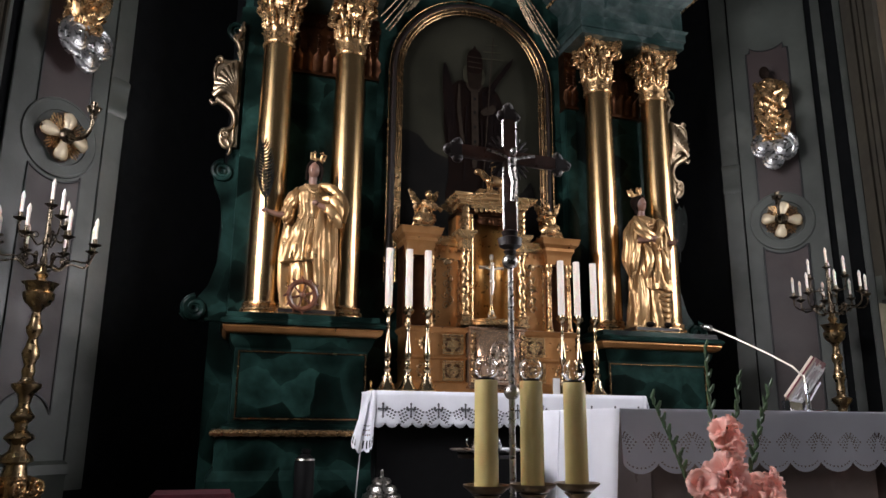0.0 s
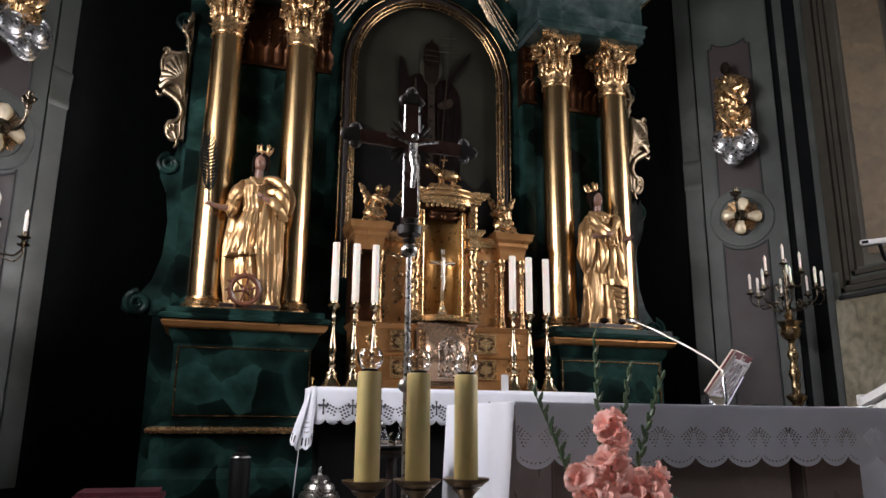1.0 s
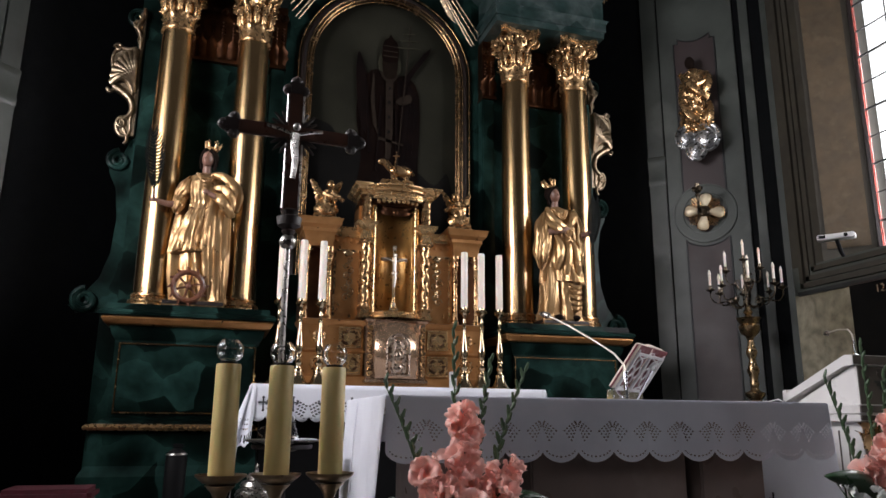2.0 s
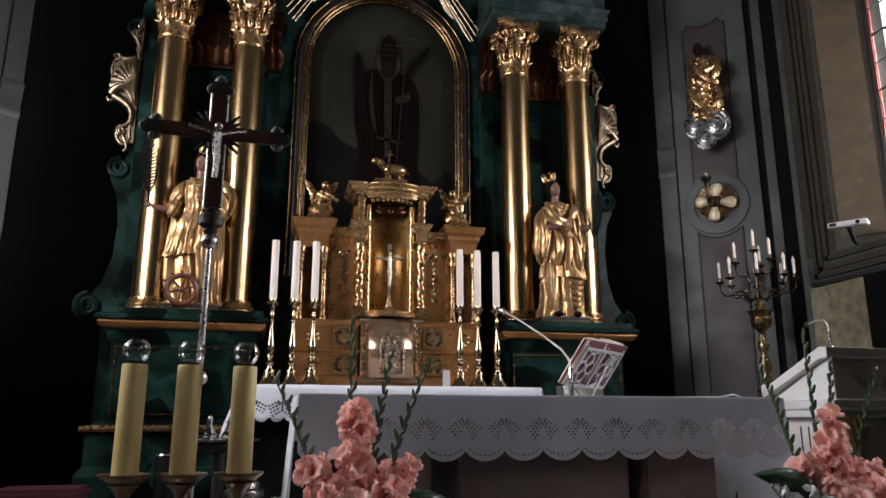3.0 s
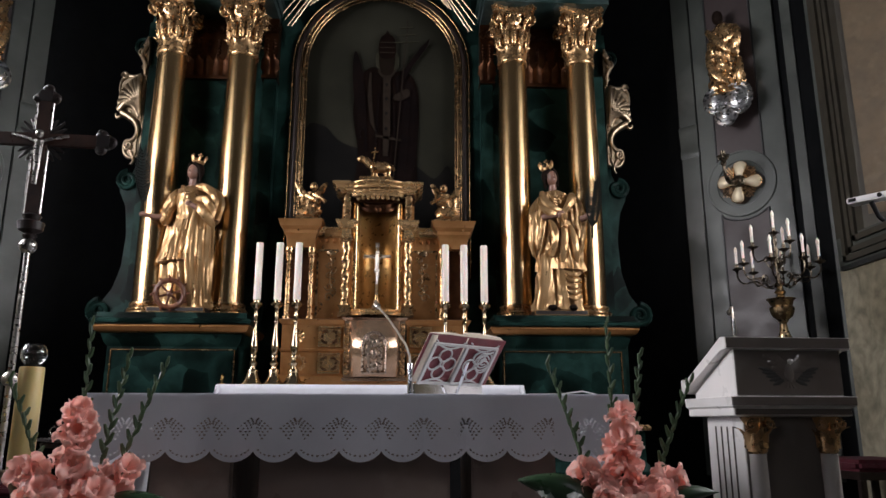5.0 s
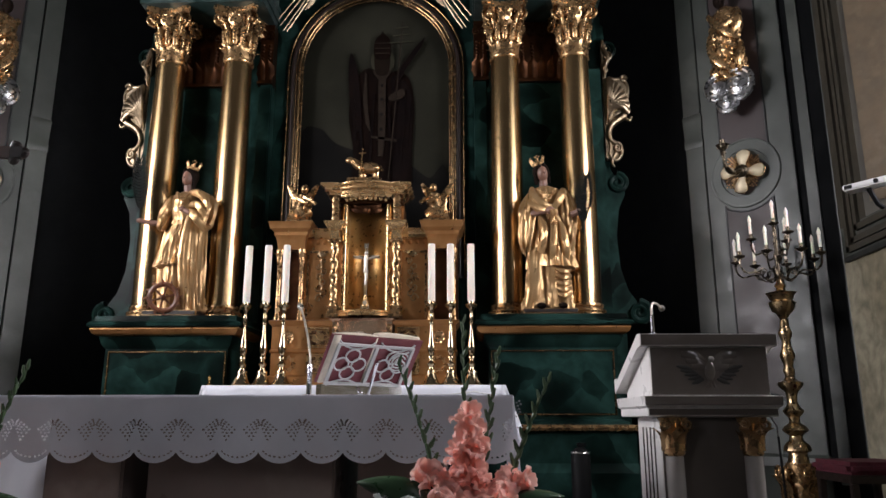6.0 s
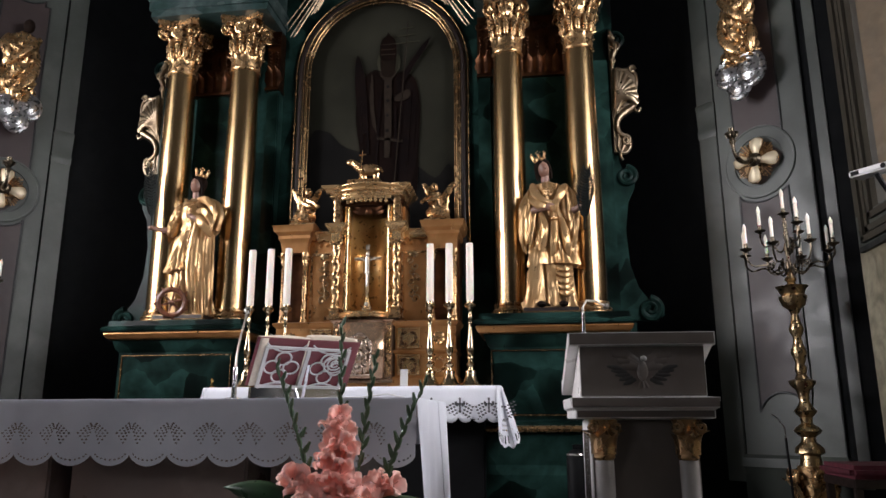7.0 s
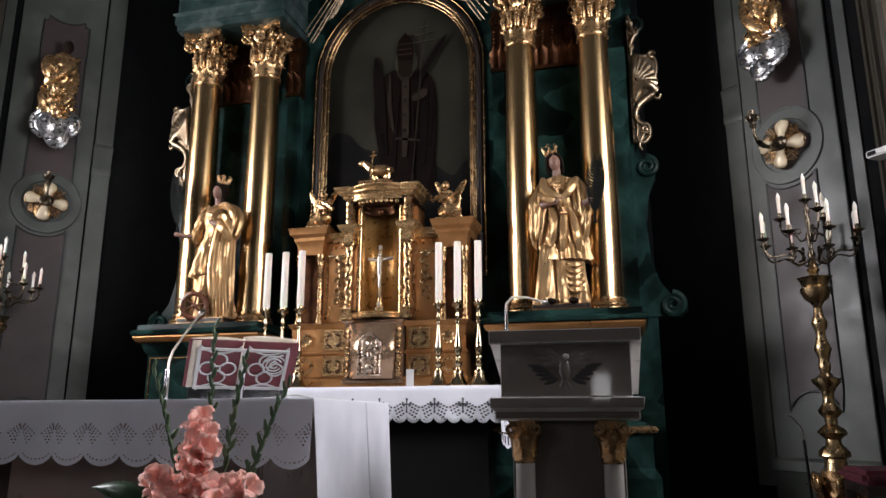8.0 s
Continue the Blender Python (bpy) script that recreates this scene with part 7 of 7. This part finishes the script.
# ---- processional cross ----
CR = thing("processional_cross", "dark wooden processional cross on a steel pole", "cross", pose(-1.30, -3.88, 0, 0, 0, 4))
part("foot", lathe(BM(), [(0.17, 0), (0.17, 0.02), (0.05, 0.05), (0.02, 0.12)], 24), STEEL, CR)
part("pole", lathe(BM(), [(0.0135, 0.1), (0.0135, 1.0), (0.0125, 1.56)], 12), STEEL, CR, "brushed steel pole")
for z, r in ((1.015, 0.034), (1.585, 0.036)):
    part("knob", ball(BM(), (0, 0, z), (r, r, r * 0.95), 18, 12), STEEL, CR)
bm = BM()
lathe(bm, [(0.02, 1.615), (0.03, 1.63), (0.022, 1.64), (0.05, 1.655), (0.055, 1.69), (0.03, 1.70), (0.04, 1.72), (0.02, 1.73)], 16)
part("socket", bm, WOOD, CR, "dark turned socket")
part("upright", box(BM(), -0.03, 0.03, -0.012, 0.012, 1.72, 2.27, 0.004), WOOD_BEAM, CR, "dark red-brown wooden beam")
part("crossbeam", box(BM(), -0.24, 0.24, -0.0125, 0.0125, 2.045, 2.105, 0.004), WOOD_BEAM, CR, "dark red-brown wooden beam")
for x in (-0.034, 0.034):
    part("edge_rod", tube(BM(), [(x, -0.012, 1.73), (x, -0.012, 2.02)], 0.005, 6), STEEL, CR, "bright metal edge")
    part("edge_rod", tube(BM(), [(x, -0.012, 2.12), (x, -0.012, 2.25)], 0.005, 6), STEEL, CR)
for cx, cz, dirs in ((-0.265, 2.075, ((-0.03, 0), (0.01, 0.032), (0.01, -0.032))), (0.265, 2.075, ((0.03, 0), (-0.01, 0.032), (-0.01, -0.032))), (0, 2.285, ((0, 0.032), (0.032, -0.008), (-0.032, -0.008)))):
    bm = box(BM(), cx - 0.032, cx + 0.032, -0.016, 0.016, cz - 0.032, cz + 0.032, 0.006)
    for dx, dz in dirs:
        ball(bm, (cx + dx, 0, cz + dz), (0.028, 0.016, 0.028), 12, 8)
        ball(bm, (cx + dx * 1.5, -0.006, cz + dz * 1.5), (0.012, 0.012, 0.012), 8, 6)
    part("trefoil_end", bm, WOOD, CR, "dark trefoil end")
for k in range(4):
    bm = BM()
    for j in range(5):
        a = radians(45 + 90 * k + (j - 2) * 15)
        d = Vector((math.cos(a), 0, math.sin(a)))
        c = Vector((0, 0, 2.075))
        tube(bm, [c + d * 0.03, c + d * 0.08, c + d * (0.125 - 0.012 * abs(j - 2))], lambda u: 0.014 - 0.009 * u, 6, flat=0.5)
    part("leaf_burst", bm, WOOD, CR, "dark carved leaf rays")
bm = BM()
tube(bm, [(0, -0.03, 1.86), (0.006, -0.04, 1.94), (0, -0.032, 2.0), (0, -0.034, 2.06)], lambda u: 0.011 + 0.011 * u, 8)
ball(bm, (0.004, -0.042, 2.09), 0.018, 8, 6)
for sx in (-1, 1):
    tube(bm, [(0, -0.032, 2.055), (sx * 0.06, -0.03, 2.075), (sx * 0.12, -0.022, 2.09)], 0.007, 6)
part("corpus", bm, STEEL, CR, "small plain metal figure shape")


# ---- floor candlesticks with beeswax candles ----
st = thing("floor_candlestick", "silver floor candlestick with beeswax candle and glass globe", "candlestick", pose(0, 0, 0), "three floor candlesticks")
part("stem", lathe(BM(), [(0.13, 0), (0.13, 0.015), (0.10, 0.03), (0.03, 0.06), (0.018, 0.12), (0.016, 0.4), (0.026, 0.43), (0.015, 0.46), (0.014, 0.5), (0.03, 0.54), (0.016, 0.565), (0.03, 0.6), (0.055, 0.625)], 20), SILVER_GILT, st, "turned metal stem")
part("drip_dish", lathe(BM(), [(0.02, 0.624), (0.06, 0.632), (0.088, 0.655), (0.09, 0.662), (0.082, 0.66), (0.055, 0.643), (0.02, 0.64)], 26), SILVER_GILT, st, "shallow metal dish")
part("candle", lathe(BM(), [(0.047, 0.644), (0.046, 0.66), (0.045, 1.043), (0.043, 1.050), (0.01, 1.048)], 26), WAX_YELLOW, st, "yellow beeswax candle")
part("burner", lathe(BM(), [(0.03, 1.048), (0.032, 1.058), (0.012, 1.062)], 16), BLACK, st)
gl = [(0.049 * math.cos(radians(a)), 1.100 + 0.049 * math.sin(radians(a))) for a in range(-58, 56, 8)]
gl += [(0.0478 * math.cos(radians(a)), 1.100 + 0.0478 * math.sin(radians(a))) for a in range(54, -60, -8)]
g = part("globe", lathe(BM(), gl, 26, cap=False), GLASS, st, "clear glass globe")
for i, (x, y) in enumerate(((-1.505, -4.12), (-1.312, -4.11), (-1.113, -4.09))):
    m = pose(x, y, -0.0, 0, 0, 40 * i)
    if i == 0:
        st.matrix_basis = m
    else:
        copy_thing(st, m)


# ---- flowers ----
def floret_mesh(seed, pale):
    """A gladiolus floret: a throat and six ruffled petals, opening along -y."""
    rnd = random.Random(seed)
    bm = BM()
    for k in range(6):
        a0 = 2 * math.pi * k / 6 + rnd.uniform(-0.1, 0.1)
        inner = k % 2
        L = (0.068 if inner else 0.074) * rnd.uniform(0.9, 1.1)
        ph = rnd.uniform(0, 6.28)
        op = rnd.uniform(0.55, 0.88)

        def f(u, v):
            q = 2 * u - 1
            w = 0.034 * math.sin(math.pi * (0.12 + 0.72 * v)) ** 0.8
            r = 0.006 + L * math.sin(v * 1.25 * op)
            y = -L * 0.95 * math.sin(min(1.57, v * 1.5)) + 0.018 * max(0, v - 0.55) ** 2 * 6 + (0.004 if inner else 0)
            ruff = 0.007 * v * v * math.sin(6 * q + ph) + 0.004 * v * math.sin(13 * q + 2 * ph)
            t = q * w
            rr = r + 0.25 * w * (q * q) * -1
            return Vector((math.cos(a0) * rr - math.sin(a0) * t, y + ruff, math.sin(a0) * rr + math.cos(a0) * t))
        grid(bm, 7, 8, f, mi=1 if (inner and pale) else 0)
    tube(bm, [(0, 0.02, 0), (0, -0.002, 0)], lambda u: 0.006 + 0.004 * u, 6, mi=2)
    tube(bm, [(0, -0.01, 0), (0.004, -0.035, 0.006), (0.0, -0.05, 0.012)], 0.003, 5, mi=1)
    return bm


FLORETS = []
for s in range(6):
    ob = part("floret", floret_mesh(s, s % 2), [PETAL if s % 3 else PETAL_PALE, PETAL_PALE, STALK], None, sharp=85)
    FLORETS.append(ob.data)
    bpy.data.objects.remove(ob)
bud = part("bud", tube(BM(), [(0, 0, 0), (0.004, -0.004, 0.02), (0.006, -0.006, 0.05)], lambda u: 0.004 + 0.006 * math.sin(math.pi * (0.15 + 0.8 * u)), 6), STALK, None)
BUD = bud.data
bpy.data.objects.remove(bud)
carn = BM()
rnd = random.Random(4)
for k in range(26):
    a, b = rnd.uniform(0, 6.28), rnd.uniform(0.2, 1.5)
    d = Vector((math.sin(b) * math.cos(a), math.sin(b) * math.sin(a), math.cos(b)))
    e = d.orthogonal().normalized() * 0.014
    g2 = d.cross(e).normalized() * 0.004
    ph = rnd.uniform(0, 6)
    grid(carn, 5, 3, lambda u, v: d * (0.012 + 0.02 * v) + e * (2 * u - 1) * (0.4 + 0.6 * v) + g2 * math.sin(5 * u + ph) * v)
ob = part("white_blossom", carn, PETAL_WHITE, None, sharp=85)
CARN = ob.data
bpy.data.objects.remove(ob)


def flower_arrangement(x, y, seed, spikes, buds, blooms, big_leaves):
    rnd = random.Random(seed)
    t = thing("flower_arrangement", "salmon-pink gladioli with white blossoms in a tall vase", "flowers", pose(x, y, 0), "flower arrangements before the altar")
    part("vase", lathe(BM(), [(0.09, 0.0), (0.095, 0.02), (0.06, 0.06), (0.07, 0.2), (0.10, 0.36), (0.11, 0.46), (0.10, 0.5), (0.09, 0.5), (0.09, 0.44), (0.01, 0.4)], 24), STONE_WHITE, t, "plain pale vase")

    def branch(base, tip, n_florets, f0, n_buds, size):
        base, tip = Vector(base), Vector(tip)
        mid = base.lerp(tip, 0.5) + Vector(((tip.x - base.x) * -0.12, 0, 0.02))
        P = lambda u: base * (1 - u) ** 2 + mid * 2 * u * (1 - u) + tip * u * u
        stem = part("stem", tube(BM(), [P(k / 10) for k in range(11)], lambda u: 0.006 - 0.0035 * u, 6), STALK, t, "green stalk")
        for k in range(n_florets):
            u = f0 + (1 - f0) * 0.97 * k / max(1, n_florets - 1)
            side = (-1) ** k
            a = math.degrees(rnd.uniform(-0.2, 0.2)) + side * 50 + rnd.uniform(-32, 32)
            sc = size * (1.12 - 0.38 * ((u - f0) / (1 - f0)) ** 1.5) * rnd.uniform(0.92, 1.1)
            o = new("floret", FLORETS[rnd.randrange(6)])
            o.parent = stem
            o.matrix_basis = Matrix.Translation(P(u)) @ pose(0, 0, 0, rnd.uniform(-58, -12), rnd.uniform(-30, 30), a) @ Matrix.Translation((0, -0.012, 0)) @ Matrix.Scale(sc, 4)
        for k in range(n_buds):
            u = 0.45 + 0.55 * k / max(1, n_buds - 1)
            o = new("bud", BUD)
            o.parent = stem
            o.matrix_basis = Matrix.Translation(P(u)) @ pose(0, 0, 0, 0, (-1) ** k * (34 - 20 * u) , rnd.uniform(-40, 40)) @ Matrix.Scale(1.15 - 0.45 * u, 4)
    for tip, n, f0, sz in spikes:
        branch((tip[0] * 0.25, tip[1] * 0.3, 0.42), tip, n, f0, 0, sz)
    for tip in buds:
        branch((tip[0] * 0.2, 0.03, 0.42), tip, 0, 0, 15, 1)
    for bx, by, bz, s in blooms:
        o = new("white_blossom", CARN)
        o.parent = t
        o.matrix_basis = pose(bx, by, bz, rnd.uniform(20, 60), rnd.uniform(-20, 20), rnd.uniform(0, 90)) @ Matrix.Scale(s, 4)
        part("stem", tube(BM(), [(bx * 0.3, by * 0.3, 0.44), (bx * 0.8, by * 0.8, 0.5 + (bz - 0.5) * 0.5), (bx, by, bz)], 0.003, 5), STALK, t)
    for tip, w in big_leaves:
        base, tip = Vector((0, -0.02, 0.45)), Vector(tip)
        d = (tip - base)
        side = d.cross(Vector((0, 1, 0))).normalized()

        def f(u, v):
            q = 2 * u - 1
            ww = w * math.sin(math.pi * (0.06 + 0.93 * v)) ** 0.8
            return base + d * v + side * q * ww + Vector((0, 0.03 * q * q - 0.05 * math.sin(math.pi * v), 0.06 * math.sin(math.pi * v)))
        bm = BM()
        grid(bm, 7, 12, f)
        solid(part("leaf", bm, LEAF, t, "broad dark green leaf", sharp=80), 0.002)
    return t


SPK = [((0.0, -0.03, 0.885), 17, 0.2, 0.86), ((-0.15, -0.04, 0.70), 11, 0.2, 0.95), ((0.16, -0.03, 0.69), 11, 0.2, 0.95), ((-0.09, -0.09, 0.63), 9, 0.2, 1.0), ((0.10, -0.10, 0.62), 9, 0.2, 1.0), ((0.0, -0.13, 0.58), 8, 0.2, 1.0)]
flower_arrangement(-0.73, -4.49, 11, SPK, [(-0.27, 0.02, 0.98), (-0.02, 0.03, 1.17), (0.12, 0.03, 1.06), (0.25, 0.02, 1.03)],
                   [(-0.25, -0.08, 0.58, 1.1), (-0.21, -0.14, 0.54, 1.0), (0.12, -0.16, 0.54, 1.0), (0.25, -0.12, 0.58, 0.9)], [((-0.25, -0.1, 0.55), 0.035), ((0.3, -0.05, 0.60), 0.035)])
flower_arrangement(1.075, -4.52, 23, [((tip[0], tip[1], tip[2] - 0.02), n, f0, sz) for tip, n, f0, sz in SPK], [(-0.24, 0.02, 1.04), (-0.02, 0.03, 1.18), (0.10, 0.04, 1.07), (0.27, 0.02, 0.98)],
                   [(-0.28, -0.08, 0.60, 1.0), (-0.24, -0.1, 0.56, 1.2), (-0.19, -0.12, 0.59, 1.1), (-0.14, -0.15, 0.55, 1.2), (0.15, -0.16, 0.55, 1.1), (-0.30, -0.05, 0.63, 0.8)], [((-0.36, -0.08, 0.66), 0.05), ((0.3, -0.08, 0.62), 0.035)])


# ---- credence tray, bell, floor things, chairs, wall things ----
cr = thing("credence_table", "small dark round table", "table", pose(-1.23, -3.37, 0))
part("tabletop", lathe(BM(), [(0.135, 0.722), (0.14, 0.73), (0.14, 0.742), (0.13, 0.746)], 30), WOOD, cr)
part("leg", lathe(BM(), [(0.12, 0), (0.12, 0.02), (0.03, 0.05), (0.025, 0.7), (0.08, 0.721)], 16), WOOD, cr)
tray = thing("cruet_tray", "silver tray with glass cruets and a folded cloth", "tray", pose(-1.23, -3.37, 0.747))
part("plate", lathe(BM(), [(0.125, 0), (0.17, 0.010), (0.18, 0.017), (0.172, 0.017), (0.12, 0.005)], 28), SILVER, tray)
for x in (-0.05, 0.04):
    c = part("cruet", lathe(BM(), [(0.028, 0.006), (0.032, 0.012), (0.034, 0.03), (0.022, 0.06), (0.013, 0.08), (0.018, 0.1), (0.016, 0.1), (0.011, 0.08), (0.02, 0.06), (0.03, 0.03), (0.026, 0.012)], 18, (x, -0.02, 0), cap=False), GLASS, tray, "clear glass cruet")
    part("stopper", ball(BM(), (x, -0.02, 0.11), (0.012, 0.012, 0.014), 10, 7), SILVER, c)
    part("handle", tube(BM(), [(p[0], -0.02, p[2]) for p in spiral((x - 0.036, 0, 0.05), 0.022, 0.022, 0.5, 90, 10)], 0.0035, 6), GLASS, c)
part("folded_cloth", box(BM(), 0.06, 0.15, -0.10, 0.06, 0.012, 0.022, 0.004), LINEN, tray, "small folded white cloth")

cable = smooth_path([(-1.335, -0.66, 0.72), (-1.345, -0.69, 0.62), (-1.36, -0.68, 0.40), (-1.375, -0.70, 0.15), (-1.36, -0.74, 0.004), (-1.30, -0.76, 0.004)])
put("hanging_cable", tube(BM(), cable, 0.004, 6), WHITE_PLASTIC, "thin pale cable hanging from the altar cloth", "cable", pose(0, 0, 0))
bell = thing("altar_bell", "tiered silver gong bell on the floor", "bell", pose(-1.18, -0.80, 0))
part("stand", lathe(BM(), [(0.14, 0), (0.14, 0.03), (0.03, 0.06), (0.025, 0.28)], 20), WOOD, bell)
part("dome", lathe(BM(), [(0.155, 0.27), (0.16, 0.285), (0.15, 0.32), (0.12, 0.335), (0.118, 0.345), (0.125, 0.355), (0.11, 0.385), (0.075, 0.40), (0.073, 0.41), (0.08, 0.42), (0.06, 0.445), (0.02, 0.455), (0.012, 0.47), (0.016, 0.49), (0.008, 0.515)], 28), STEEL, bell, "stepped metal domes")

for x in (-1.79, 1.99):
    ex = thing("fire_extinguisher", "black cylinder with a pale band standing on the floor", "extinguisher", pose(x, -0.70, 0), "dark cylinders on the floor")
    part("body", lathe(BM(), [(0.075, 0), (0.08, 0.02), (0.08, 0.56), (0.06, 0.61), (0.03, 0.63)], 24), BLACK, ex)
    part("collar", lathe(BM(), [(0.0805, 0.585), (0.074, 0.597), (0.072, 0.596), (0.079, 0.583)], 24, cap=False), STEEL, ex, "pale metal band")
    part("valve", box(BM(), -0.03, 0.05, -0.015, 0.015, 0.631, 0.67, 0.006), BLACK, ex)


def red_seat(m, w, d, h, label):
    s = thing("stool", label, "stool", m)
    part("cushion", box(BM(), -w / 2, w / 2, -d / 2, d / 2, h - 0.09, h, 0.03), VELVET, s, "dark red velvet cushion")
    part("seat_frame", box(BM(), -w / 2 + 0.02, w / 2 - 0.02, -d / 2 + 0.02, d / 2 - 0.02, h - 0.15, h - 0.091, 0.006), WOOD, s)
    for x in (-1, 1):
        for y in (-1, 1):
            part("leg", box(BM(), x * (w / 2 - 0.05) - 0.025, x * (w / 2 - 0.05) + 0.025, y * (d / 2 - 0.05) - 0.025, y * (d / 2 - 0.05) + 0.025, 0, h - 0.151, 0.005), WOOD, s)


red_seat(pose(-2.62, -0.85, 0, 0, 0, 0), 0.60, 0.45, 0.37, "low stool with a dark red velvet cushion")
red_seat(pose(4.02, -1.22, 0, 0, 0, 0), 0.52, 0.6, 0.56, "high stool with a dark red velvet cushion")

dv = thing("wall_device", "white rectangular device with dark sensors on the window ledge", "device", pose(4.25, -1.375, 2.645, 0, 0, -52))
part("casing", box(BM(), -0.17, 0.17, -0.07, 0.07, 0, 0.05, 0.01), WHITE_PLASTIC, dv)
part("sensor", lathe(BM(), [(0.02, 0), (0.018, 0.006), (0.005, 0.007)], 14), BLACK, dv).matrix_basis = pose(0.09, -0.071, 0.025, 90)
part("socket", box(BM(), -0.15, -0.09, -0.074, -0.069, 0.01, 0.04), BLACK, dv)
part("bracket", tube(BM(), [(0, 0, 0), (0.02, 0.08, -0.12), (0.03, 0.14, -0.14)], 0.02, 8), BLACK, dv)

bd = thing("notice_board", "dark framed number board against the wall", "board", pose(4.345, -1.36, 1.25))
part("panel", box(BM(), 0.0, 0.03, -0.9, 0.0, 0, 0.95, 0.006), PAINT_DARK, bd)
part("frame_edge", box(BM(), -0.008, 0.0, -0.9, 0.0, 0.93, 0.945), WOOD, bd)
txt = bpy.data.curves.new("number", 'FONT')
txt.body, txt.size, txt.extrude, txt.align_x = "12", 0.11, 0.001, 'LEFT'
to = new("number", txt)
to.data.materials.append(STEEL)
to.parent = bd
to.matrix_basis = pose(-0.004, -0.30, 0.82, 90, 0, -90)

# microphone stand beside the candelabrum
ms = thing("microphone_stand", "thin black stand with a small gooseneck microphone", "microphone stand", pose(3.62, -0.75, 0))
part("foot", lathe(BM(), [(0.12, 0), (0.12, 0.012), (0.012, 0.03)], 20), BLACK, ms)
part("pole", tube(BM(), [(0, 0, 0.02), (-0.02, 0, 0.72)], 0.010, 8), BLACK, ms)
part("gooseneck", tube(BM(), [(-0.02, 0, 0.72), (-0.025, -0.01, 0.80), (-0.09, -0.06, 0.88), (-0.14, -0.1, 0.90)], 0.004, 6), STEEL, ms)
